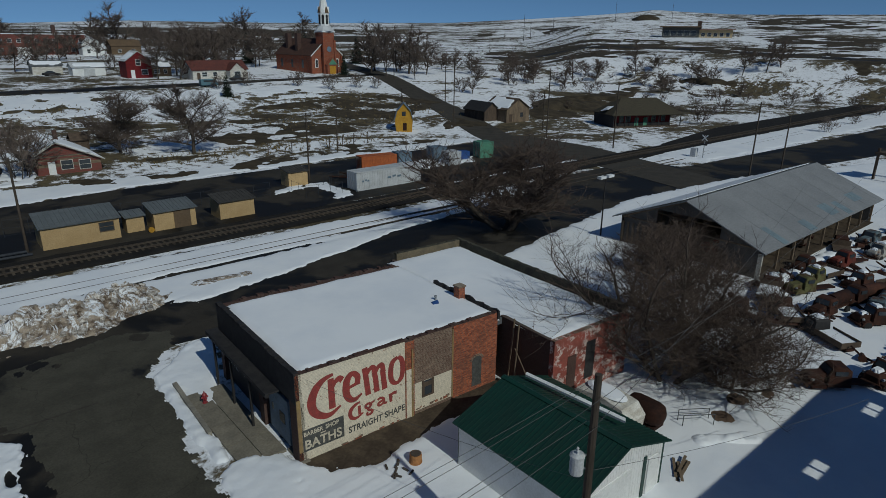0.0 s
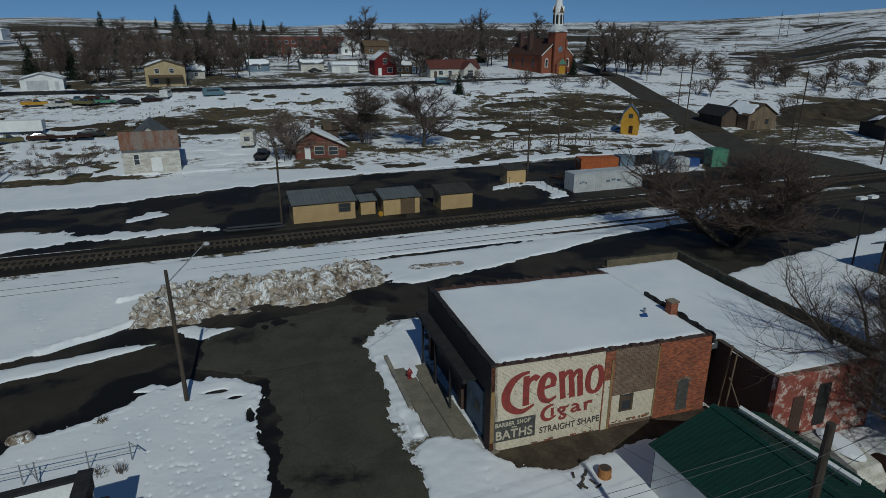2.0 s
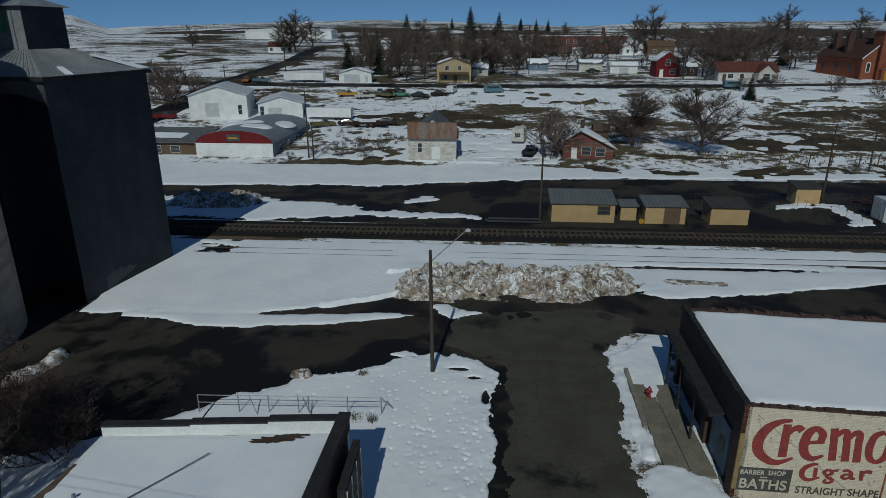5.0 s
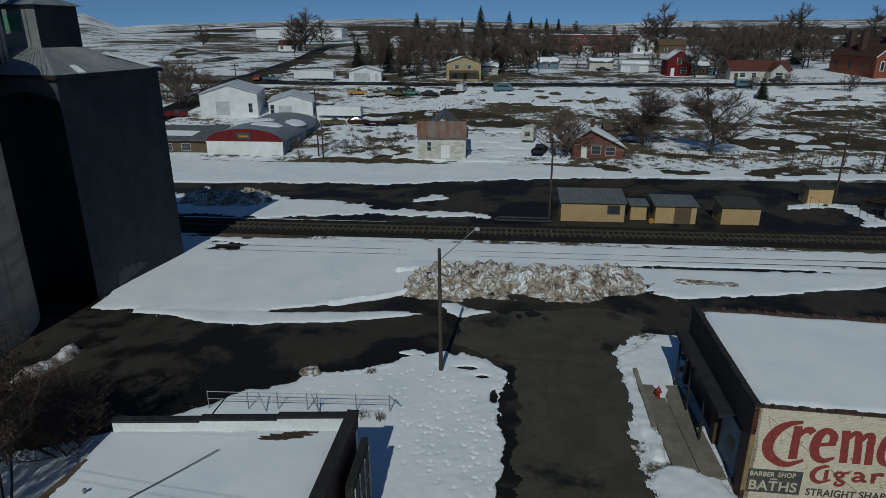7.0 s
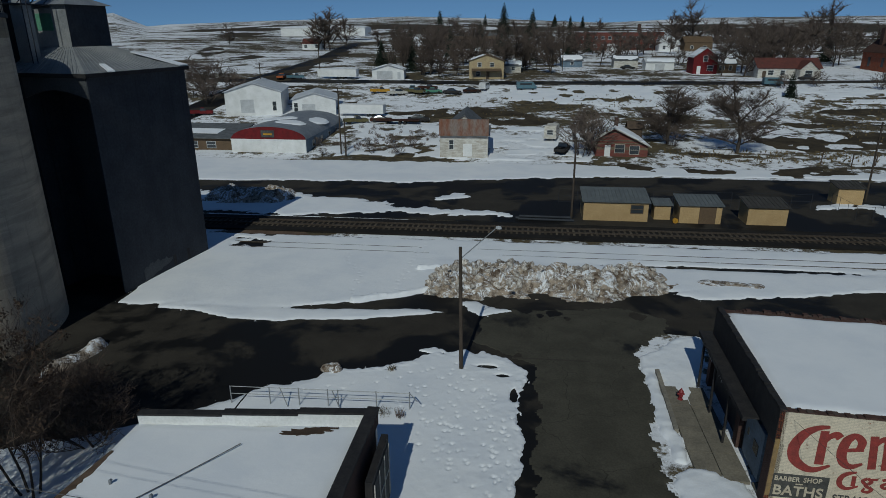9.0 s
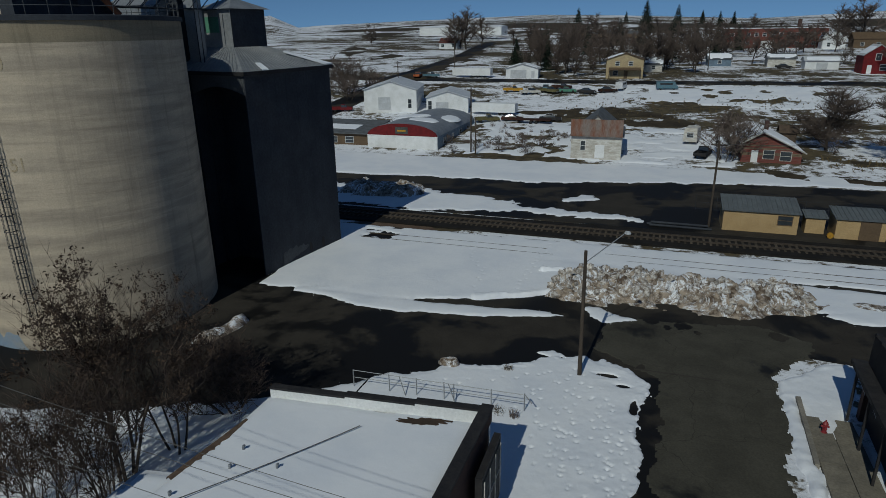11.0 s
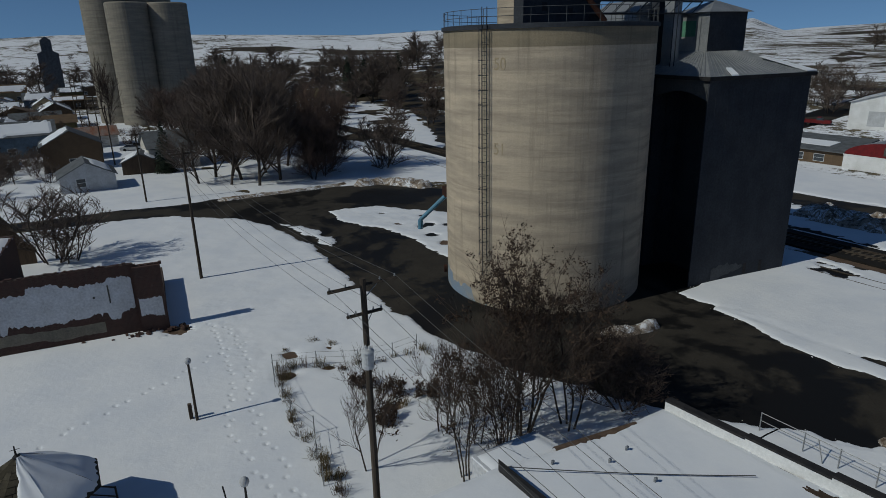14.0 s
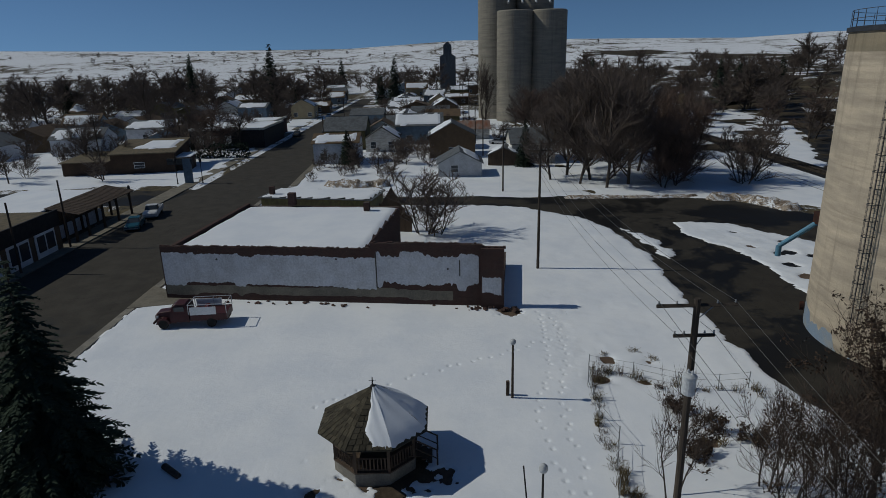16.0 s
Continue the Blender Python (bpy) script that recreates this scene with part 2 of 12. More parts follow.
M = dict(
    slate_dark=worn("dark_shingles", (0.06, 0.058, 0.055), (0.04, 0.038, 0.036), 1.0, 0.85, 0, 7, 0.5),
    church_roof=worn("brown_church_shingles", (0.075, 0.04, 0.03), (0.05, 0.03, 0.024), 1.0, 0.85, 0, 7, 0.5),
    turf=worn("winter_turf", (0.03, 0.024, 0.016), (0.066, 0.052, 0.033), 0.35, 0.95, 0, 3.5, 1.0),
    office=worn("dark_brown_brick_siding", (0.075, 0.05, 0.034), (0.055, 0.038, 0.027), 0.7, 0.85, 0, 9, 0.3),
    tealtin=worn("blue_grey_tin", (0.2, 0.26, 0.28), (0.16, 0.2, 0.22), 0.5, 0.5, 0.2, 6, 0.2),
    hutroof=worn("blue_grey_hut_roof", (0.13, 0.145, 0.15), (0.1, 0.11, 0.115), 0.8, 0.6, 0.1, 7, 0.2),
    faint=worn("faded_stencil", (0.33, 0.27, 0.17), (0.36, 0.3, 0.21), 2, 0.9),
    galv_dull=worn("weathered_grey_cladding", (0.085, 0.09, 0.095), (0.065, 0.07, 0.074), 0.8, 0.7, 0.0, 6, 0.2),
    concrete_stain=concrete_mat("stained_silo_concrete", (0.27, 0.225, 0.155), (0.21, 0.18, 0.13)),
    loam=worn("bare_loam", (0.085, 0.058, 0.042), (0.13, 0.092, 0.066), 0.8, 0.95, 0, 5, 0.8),
    redroof=worn("dull_red_shingles", (0.12, 0.042, 0.034), (0.085, 0.035, 0.03), 1.0, 0.85, 0, 7, 0.4),
    mossy=worn("mossy_parapet", (0.07, 0.068, 0.05), (0.045, 0.042, 0.035), 1.5, 0.95, 0, 9, 0.6),
    mossy_tan=worn("mossy_tan_parapet", (0.16, 0.13, 0.085), (0.1, 0.085, 0.06), 1.5, 0.95, 0, 9, 0.6),
    junk_white=worn("rusting_white_paint", (0.34, 0.33, 0.3), (0.09, 0.04, 0.025), 1.1, 0.75, 0, 9, 0.4, spread=0.12),
    junk_blue=worn("rusting_blue_paint", (0.1, 0.14, 0.16), (0.06, 0.032, 0.022), 1.1, 0.75, 0, 9, 0.4, spread=0.12),
    junk_olive=worn("rusting_olive_paint", (0.11, 0.11, 0.045), (0.06, 0.035, 0.02), 1.1, 0.75, 0, 9, 0.4, spread=0.12),
    junk_red=worn("rusting_red_paint", (0.13, 0.03, 0.022), (0.05, 0.025, 0.018), 1.1, 0.75, 0, 9, 0.4, spread=0.12),
    clod=worn("snow_clods", (0.6, 0.58, 0.55), (0.17, 0.135, 0.1), 2.2, 0.9, 0, 6, 0.8, spread=0.22, vary=0.35),
    snow=snow_mat("snow", 0.0, 0.3), dirty_snow=snow_mat("dirty_snow", 1.0), roof_snow=snow_mat("roof_snow", 0.0, 0.15),
    ground=ground_mat(), glass=glass_mat(),
    street=asphalt_mat("street_asphalt", (0.068, 0.064, 0.05), (0.011, 0.011, 0.011), 0.16, 0.6),
    wet=asphalt_mat("wet_asphalt", (0.042, 0.037, 0.03), (0.009, 0.0085, 0.008), 0.34, 0.62),
    road=asphalt_mat("road_asphalt", (0.058, 0.052, 0.043), (0.03, 0.028, 0.024), 0.05, 0.7),
    gravel=worn("ballast", (0.011, 0.010, 0.009), (0.02, 0.018, 0.016), 0.5, 0.95, 0, 9, 0.8),
    soil=worn("bare_soil", (0.04, 0.03, 0.022), (0.085, 0.065, 0.045), 0.8, 0.95, 0, 6, 0.8),
    grass=worn("dry_grass", (0.09, 0.07, 0.035), (0.16, 0.12, 0.06), 0.8, 0.95, 0, 12, 0.8, vary=0.3),
    walk=worn("sidewalk_concrete", (0.21, 0.19, 0.15), (0.14, 0.128, 0.105), 0.7, 0.9, 0, 8, 0.3),
    kerb=worn("kerb_concrete", (0.26, 0.24, 0.2), (0.16, 0.15, 0.13), 0.7, 0.9, 0, 8, 0.3),
    brick=brick_mat("red_brick", (0.2, 0.05, 0.025), (0.46, 0.14, 0.062), (0.14, 0.105, 0.09)),
    brick_white=brick_mat("whitewashed_brick", (0.22, 0.09, 0.06), (0.3, 0.13, 0.08), (0.3, 0.27, 0.22), (0.68, 0.61, 0.48), 0.61),
    brick_brown=brick_mat("brown_brick", (0.1, 0.062, 0.045), (0.21, 0.14, 0.1), (0.27, 0.23, 0.18)),
    brick_redpaint=brick_mat("red_painted_brick", (0.28, 0.06, 0.045), (0.3, 0.08, 0.06), (0.25, 0.1, 0.08), (0.58, 0.5, 0.46), 0.28),
    brick_dark=brick_mat("dark_brick", (0.05, 0.03, 0.026), (0.075, 0.043, 0.037), (0.085, 0.068, 0.058)),
    brick_apt=brick_mat("apartment_brick", (0.15, 0.035, 0.028), (0.2, 0.05, 0.038), (0.16, 0.1, 0.08)),
    church_brick=brick_mat("church_brick", (0.23, 0.05, 0.022), (0.3, 0.075, 0.033), (0.22, 0.15, 0.11)),
    signred=worn("sign_red_paint", (0.28, 0.05, 0.045), (0.19, 0.045, 0.04), 3, 0.85, 0, 15, 0.5),
    signdark=worn("sign_dark_paint", (0.05, 0.052, 0.05), (0.09, 0.09, 0.085), 3, 0.85, 0, 15, 0.5),
    signcream=worn("sign_cream_paint", (0.55, 0.5, 0.4), (0.42, 0.37, 0.28), 3, 0.85, 0, 15, 0.5),
    yellow=worn("yellow_trim_paint", (0.28, 0.19, 0.08), (0.18, 0.13, 0.075), 2, 0.8, 0, 12, 0.3),
    black_paint=worn("black_paint", (0.02, 0.02, 0.022), (0.035, 0.033, 0.033), 2, 0.7, 0, 10, 0.3),
    bluegrey=worn("bluegrey_panel", (0.14, 0.2, 0.26), (0.1, 0.14, 0.18), 1.2, 0.6, 0, 8, 0.3),
    concrete=concrete_mat("silo_concrete", (0.5, 0.42, 0.315), (0.34, 0.29, 0.225)),
    concrete_grey=concrete_mat("elevator_concrete", (0.27, 0.245, 0.2), (0.2, 0.185, 0.155)),
    blue_base=worn("pale_blue_paint", (0.2, 0.27, 0.36), (0.27, 0.29, 0.3), 0.9, 0.85),
    steel_dark=worn("dark_steel_siding", (0.03, 0.034, 0.042), (0.043, 0.048, 0.057), 0.5, 0.75, 0.0, 5, 0.2),
    galv=worn("galvanised_steel", (0.22, 0.235, 0.25), (0.3, 0.31, 0.32), 0.8, 0.5, 0.35, 10, 0.2),
    roof_white=worn("white_metal_roof", (0.62, 0.64, 0.66), (0.52, 0.54, 0.56), 0.6, 0.5, 0.1, 6, 0.15),
    barn_side=worn("weathered_grey_siding", (0.12, 0.115, 0.11), (0.075, 0.07, 0.066), 0.8, 0.85, 0, 8, 0.3),
    barn_roof=worn("grey_tin_roof", (0.235, 0.24, 0.245), (0.19, 0.195, 0.2), 0.25, 0.6, 0.1, 6, 0.2),
    green_roof=worn("green_metal_roof", (0.009, 0.042, 0.03), (0.012, 0.034, 0.026), 0.8, 0.45, 0.0, 10, 0.1),
    white=worn("white_siding", (0.74, 0.75, 0.75), (0.62, 0.63, 0.62), 0.6, 0.6, 0, 9, 0.15),
    oldwhite=worn("weathered_white_paint", (0.6, 0.59, 0.55), (0.38, 0.35, 0.3), 1.2, 0.8, 0, 9, 0.4, (1, 1, 3)),
    stucco=worn("white_plaster", (0.56, 0.58, 0.62), (0.44, 0.45, 0.47), 0.7, 0.85, 0, 6, 0.3),
    tan=worn("tan_siding", (0.46, 0.33, 0.17), (0.4, 0.28, 0.14), 0.7, 0.75, 0, 9, 0.2, vary=0.1),
    tanhouse=worn("tan_house_siding", (0.42, 0.34, 0.2), (0.36, 0.28, 0.17), 0.7, 0.75, 0, 9, 0.2),
    brown=worn("brown_siding", (0.13, 0.09, 0.055), (0.1, 0.07, 0.045), 0.7, 0.75, 0, 9, 0.2),
    slate=worn("grey_shingles", (0.13, 0.14, 0.15), (0.08, 0.085, 0.09), 1.0, 0.85, 0, 7, 0.5),
    shingle=worn("mossy_shingles", (0.075, 0.065, 0.045), (0.045, 0.04, 0.03), 2.5, 0.95, 0, 14, 0.8, vary=0.3),
    wood=worn("weathered_wood", (0.1, 0.072, 0.052), (0.06, 0.045, 0.035), 2.0, 0.85, 0, 14, 0.5, (1, 1, 0.2)),
    barnwood=worn("bare_barn_wood", (0.2, 0.15, 0.1), (0.12, 0.09, 0.065), 1.5, 0.9, 0, 10, 0.5, (1, 1, 0.2)),
    pole=worn("pole_wood", (0.075, 0.06, 0.048), (0.045, 0.037, 0.03), 2, 0.9, 0, 14, 0.5, (1, 1, 0.15)),
    tie=worn("tie_wood", (0.13, 0.105, 0.075), (0.06, 0.05, 0.04), 3, 0.9, 0, 14, 0.5, vary=0.4),
    rail=worn("rail_steel", (0.05, 0.038, 0.03), (0.09, 0.075, 0.06), 3, 0.6, 0.3, 10, 0.2),
    rust=worn("rusted_steel", (0.055, 0.023, 0.015), (0.028, 0.015, 0.012), 1.5, 0.85, 0.1, 8, 0.5, vary=0.35),
    rust_roof=worn("rusty_tin_roof", (0.2, 0.085, 0.05), (0.22, 0.19, 0.17), 1.0, 0.8, 0.1, 8, 0.3, (1, 0.3, 0.3)),
    maroon=worn("maroon_paint", (0.06, 0.013, 0.016), (0.04, 0.011, 0.013), 2, 0.5, 0, 12, 0.2),
    red=worn("red_house_paint", (0.15, 0.014, 0.017), (0.1, 0.012, 0.014), 1.5, 0.75, 0, 10, 0.2),
    oldred=worn("faded_red_boards", (0.2, 0.052, 0.042), (0.15, 0.08, 0.065), 2.0, 0.85, 0, 10, 0.4, (1, 1, 4)),
    orange=worn("orange_painted_steel", (0.42, 0.12, 0.04), (0.3, 0.09, 0.035), 1.5, 0.7, 0, 9, 0.3),
    ltgrey=worn("pale_grey_steel", (0.5, 0.52, 0.54), (0.4, 0.41, 0.42), 0.8, 0.65, 0, 9, 0.2),
    yolk=worn("yellow_boards", (0.45, 0.25, 0.03), (0.36, 0.19, 0.025), 1.5, 0.75, 0, 9, 0.3),
    teal=worn("teal_car_paint", (0.02, 0.1, 0.13), (0.02, 0.085, 0.11), 2, 0.3, 0.3, 12, 0.05),
    bluecar=worn("blue_truck_paint", (0.07, 0.16, 0.2), (0.09, 0.14, 0.17), 2, 0.5, 0, 12, 0.1),
    carwhite=worn("white_car_paint", (0.6, 0.61, 0.62), (0.5, 0.5, 0.5), 2, 0.35, 0, 12, 0.05),
    olive=worn("faded_olive_paint", (0.13, 0.12, 0.05), (0.09, 0.075, 0.04), 2, 0.7, 0, 12, 0.2),
    green=worn("faded_green_paint", (0.1, 0.25, 0.17), (0.08, 0.2, 0.14), 2, 0.7, 0, 12, 0.2),
    tyre=worn("tyre_rubber", (0.018, 0.018, 0.018), (0.03, 0.03, 0.03), 3, 0.9),
    bark=worn("bark", (0.085, 0.07, 0.058), (0.05, 0.042, 0.036), 3, 0.95, 0, 10, 0.6),
    stump_wood=worn("weathered_orange_wood", (0.4, 0.19, 0.07), (0.22, 0.1, 0.04), 2.0, 0.85, 0, 14, 0.35),
    twig=worn("twigs", (0.15, 0.118, 0.1), (0.1, 0.08, 0.068), 0.7, 0.95, 0, 6, 0.2, vary=0.25),
    twig_dark=worn("dark_twigs", (0.09, 0.066, 0.053), (0.058, 0.044, 0.037), 0.7, 0.95, 0, 6, 0.2, vary=0.2),
    twig_red=worn("russet_twigs", (0.15, 0.104, 0.083), (0.1, 0.072, 0.06), 0.7, 0.95, 0, 6, 0.2, vary=0.25),
    leaf=worn("dead_leaves", (0.075, 0.05, 0.035), (0.045, 0.033, 0.025), 1.5, 0.95),
    needle=worn("conifer_needles", (0.016, 0.026, 0.018), (0.03, 0.042, 0.028), 1.2, 0.95, 0, 8, 0.3, vary=0.3),
    wire=worn("cable", (0.05, 0.05, 0.05), (0.075, 0.075, 0.075), 1, 0.6),
    blue=worn("blue_tarp", (0.02, 0.06, 0.2), (0.03, 0.08, 0.25), 1, 0.6),
    bluepipe=worn("blue_painted_pipe", (0.08, 0.25, 0.38), (0.1, 0.2, 0.28), 1, 0.6),
    hydrant=worn("hydrant_red", (0.25, 0.03, 0.04), (0.18, 0.03, 0.03), 3, 0.5),
)

# ---- building helpers ----
class Geo:
    """Vertices and faces of one mesh."""

    def __init__(self):
        self.v, self.f = [], []

    def add(self, verts, faces):
        k = len(self.v)
        self.v += [tuple(p) for p in verts]
        self.f += [tuple(i + k for i in f) for f in faces]
        return self

    def box(self, x0, y0, z0, x1, y1, z1):
        p = [(x, y, z) for z in (z0, z1) for x, y in ((x0, y0), (x1, y0), (x1, y1), (x0, y1))]
        return self.add(p, [(3, 2, 1, 0), (4, 5, 6, 7), (0, 1, 5, 4), (1, 2, 6, 5), (2, 3, 7, 6), (3, 0, 4, 7)])

    def prism(self, outline, z0, z1):
        n = len(outline)
        tops = z1 if isinstance(z1, (list, tuple)) else [z1] * n
        p = [(x, y, z0) for x, y in outline] + [(x, y, z) for (x, y), z in zip(outline, tops)]
        sides = [(i, (i + 1) % n, n + (i + 1) % n, n + i) for i in range(n)]
        return self.add(p, [tuple(range(n - 1, -1, -1)), tuple(range(n, 2 * n))] + sides)

    def slab(self, quad, thick):
        """A flat board: four corners in order, thickened downwards."""
        p = [Vector(q) for q in quad]
        nrm = (p[1] - p[0]).cross(p[-1] - p[0]).normalized()
        if nrm.z < 0:
            nrm = -nrm
        n = len(p)
        low = [q - nrm * thick for q in p]
        return self.add([*low, *p], [tuple(range(n - 1, -1, -1)), tuple(range(n, 2 * n))] + [(i, (i + 1) % n, n + (i + 1) % n, n + i) for i in range(n)])

    def tube(self, a, b, r0, r1=None, n=8, caps=True):
        a, b, r1 = Vector(a), Vector(b), r0 if r1 is None else r1
        d = (b - a).normalized()
        u = d.cross(Vector((0, 0, 1)) if abs(d.z) < 0.9 else Vector((1, 0, 0))).normalized()
        w = d.cross(u)
        ring = [u * math.cos(2 * math.pi * i / n) + w * math.sin(2 * math.pi * i / n) for i in range(n)]
        p = [a + q * r0 for q in ring] + [b + q * r1 for q in ring]
        f = [(i, (i + 1) % n, n + (i + 1) % n, n + i) for i in range(n)]
        if caps:
            f += [tuple(range(n - 1, -1, -1)), tuple(range(n, 2 * n))]
        return self.add(p, f)

    def lathe(self, rings, n=12, at=(0, 0), cap=True):
        """Rings of (radius, z) about an upright axis."""
        p = [(at[0] + r * math.cos(2 * math.pi * i / n), at[1] + r * math.sin(2 * math.pi * i / n), z) for r, z in rings for i in range(n)]
        f = [(k * n + i, k * n + (i + 1) % n, (k + 1) * n + (i + 1) % n, (k + 1) * n + i) for k in range(len(rings) - 1) for i in range(n)]
        if cap:
            f += [tuple(range(n - 1, -1, -1)), tuple(range((len(rings) - 1) * n, len(rings) * n))]
        return self.add(p, f)

    def gable(self, x0, y0, x1, y1, z0, ze, zr, along="x"):
        """Walls with gable ends: eaves at ze, ridge at zr, running along x or y."""
        if along == "x":
            ym = (y0 + y1) / 2
            p = [(x0, y0, z0), (x0, y1, z0), (x0, y1, ze), (x0, ym, zr), (x0, y0, ze), (x1, y0, z0), (x1, y1, z0), (x1, y1, ze), (x1, ym, zr), (x1, y0, ze)]
        else:
            xm = (x0 + x1) / 2
            p = [(x1, y0, z0), (x0, y0, z0), (x0, y0, ze), (xm, y0, zr), (x1, y0, ze), (x1, y1, z0), (x0, y1, z0), (x0, y1, ze), (xm, y1, zr), (x1, y1, ze)]
        return self.add(p, [(0, 4, 3, 2, 1), (5, 6, 7, 8, 9), (0, 5, 9, 4), (1, 2, 7, 6), (2, 3, 8, 7), (3, 4, 9, 8), (0, 1, 6, 5)])

    def turned(self, m, start=0):
        self.v[start:] = [tuple(m @ Vector(p)) for p in self.v[start:]]
        return self


def mesh_of(name, g, material, smooth=False):
    me = bpy.data.meshes.new(name)
    me.from_pydata(g.v, [], g.f)
    if smooth:
        me.polygons.foreach_set("use_smooth", [True] * len(me.polygons))
    me.materials.append(M[material] if isinstance(material, str) else material)
    me.update()
    return me


def part(name, g, material, parent=None, label="", smooth=False, at=None):
    ob = new(name, g if isinstance(g, bpy.types.Mesh) else mesh_of(name, g, material, smooth))
    if parent is not None:
        ob.parent = parent
    if at is not None:
        ob.matrix_basis = at
    if label:
        ob["label"] = label
    return ob


def thing(name, label, category, at=(0, 0, 0), turn=0.0, group="", kind=""):
    e = new(name)
    e.empty_display_size = 0.3
    e.matrix_basis = pose(*at, 0, 0, turn)
    return tagged(e, label, category, group, kind)


def single(name, g, material, label, category, at=None, kind="", group="", smooth=False):
    """A thing that is one mesh."""
    return tagged(part(name, g, material, None, "", smooth, at), label, category, group, kind)


def sstep(a, b, x):
    t = np.clip((np.asarray(x, float) - a) / (b - a), 0, 1)
    return t * t * (3 - 2 * t)


# ---- the land ----
RISE_Y = (100, 140, 185, 250, 340, 700, 1200)
RISE_Z = (0, 2.5, 7, 9, 11, 17, 24)
SKYLINE = ((-180, 0.9), (-80, 1.7), (-64, 1.8), (-60, 2.0), (-58, 2.15), (-55.3, 1.9), (-48, 1.4), (-41, 1.04), (-27, 0.87), (-15, 0.86), (-7, 0.55), (3, 0.93),
           (9.8, 1.1), (21, 0.78), (29.2, 0.5), (30.7, 0.35), (33, 1.3), (36, 0.9), (59, 1.05), (65, 0.8), (71, 0.95), (79, 1.1), (88, 1.2), (98, 0.72), (112, 0.8), (124, 1.0), (180, 0.9))


def land(x, y):
    """Height of the ground."""
    x, y = np.asarray(x, float), np.asarray(y, float)
    r, az = np.hypot(x, y), np.degrees(np.arctan2(-x, y))
    z = np.interp(y, RISE_Y, RISE_Z)
    el = np.interp(az, [a for a, _ in SKYLINE], [e for _, e in SKYLINE])
    ridge = EYE + 1500 * np.tan(np.radians(el))
    roll = np.sin(x * 0.011 + 1) * np.sin(y * 0.013) + 0.6 * np.sin(x * 0.027 + y * 0.019)
    z = z + roll * 1.1 * sstep(300, 600, r) * (1 - sstep(1000, 1400, r))
    z = z + (ridge - z) * sstep(450, 1500, r)
    bank = np.interp(r, (265, 300, 345, 430, 700, 1500, 1600), (2.6, 12.4, 14.0, 18.2, 34, 0, 0))
    bank = bank + (ridge - bank) * sstep(600, 1500, r)
    w = sstep(47, 54, -az) * (1 - sstep(90, 105, -az)) * sstep(258, 275, r)
    return z + (bank - z) * w - 25 * sstep(1500, 3000, r)


def zland(x, y):
    return float(land(x, y))


g = Geo()
rings = [0.0, 30, 60, 90, 100, 105] + list(np.geomspace(110, 1500, 90)) + [1560, 1700, 2000, 2500, 3200, 4200]
N_AZ = 480
for r in rings:
    a = np.arange(N_AZ) * 2 * np.pi / N_AZ
    x, y = -r * np.sin(a), r * np.cos(a)
    g.v += list(zip(x, y, land(x, y) - 0.06 * (r < 62)))
for k in range(len(rings) - 1):
    for i in range(N_AZ):
        j = (i + 1) % N_AZ
        g.f.append((k * N_AZ + i, k * N_AZ + N_AZ + i, k * N_AZ + N_AZ + j, k * N_AZ + j)[::-1])
single("ground", g, "ground", "rolling winter ground with old snow and dry grass", "ground", kind="structure", smooth=True)


def flat(name, outline, material, label, category, z=0.02, deep=0.3):
    return single(name, Geo().prism(outline, z - deep, z), material, label, category, kind="structure")


flat("road_lot", [(-95, 34), (-91, 14), (-70, 16), (-36, 17), (-20, 20), (0, 20), (9, 42), (46, 38), (98, 38), (98, 61), (-60, 61), (-72, 52)], "wet", "dark asphalt yard and lane wet with meltwater", "road", 0.012)
flat("road_south", [(0.6, -60), (8.0, -60), (8.0, 17), (0.6, 17)], "street", "grey asphalt street beyond the corner", "road", 0.02)
flat("road_north", [(-160, 70), (-160, 84), (-40, 85), (0, 91), (20, 93), (95, 93), (98, 69), (40, 68), (0, 68)], "wet", "dark wet gravel road beyond the railway", "road", 0.014)
flat("road_main", [(-15, -42.6), (-15, -27.6), (-93, -27.6), (-104, -25.6), (-125, -26.0), (-152, -27.6), (-182, -29.2), (-250, -33.0), (-420, -34.6), (-420, -40.2), (-104, -40.8), (-93, -42.6)], "road", "grey main street running out through town", "road", 0.018)
flat("road_cross", [(-103, -160), (-103, -27), (-93.4, -24), (-92.9, 6), (-89, 20), (-88.4, 36), (-84, 43), (-72, 26), (-72, 19.5), (-79, 15.5), (-84, 9), (-88, -2), (-92, -20), (-92, -160)], "wet", "grey cross street between the blocks", "road", 0.015)
flat("road_siding", [(98, 53), (120, 51.5), (184, 48), (280, 44), (280, 28), (150, 34), (128, 37.6), (96, 43)], "wet", "dark lane beside the railway yard", "road", 0.016)
flat("road_railside", [(99, 61.5), (118, 68.8), (150, 74), (290, 73), (290, 61), (150, 62.4), (120, 64)], "gravel", "dark ballast and mud along the rails", "ballast", 0.02)
flat("road_crossing", [(82, 40), (92, 38), (103, 75), (103, 93), (96, 96), (86, 93), (90, 72)], "road", "pale gravelly road over the railway crossing", "road", 0.05)


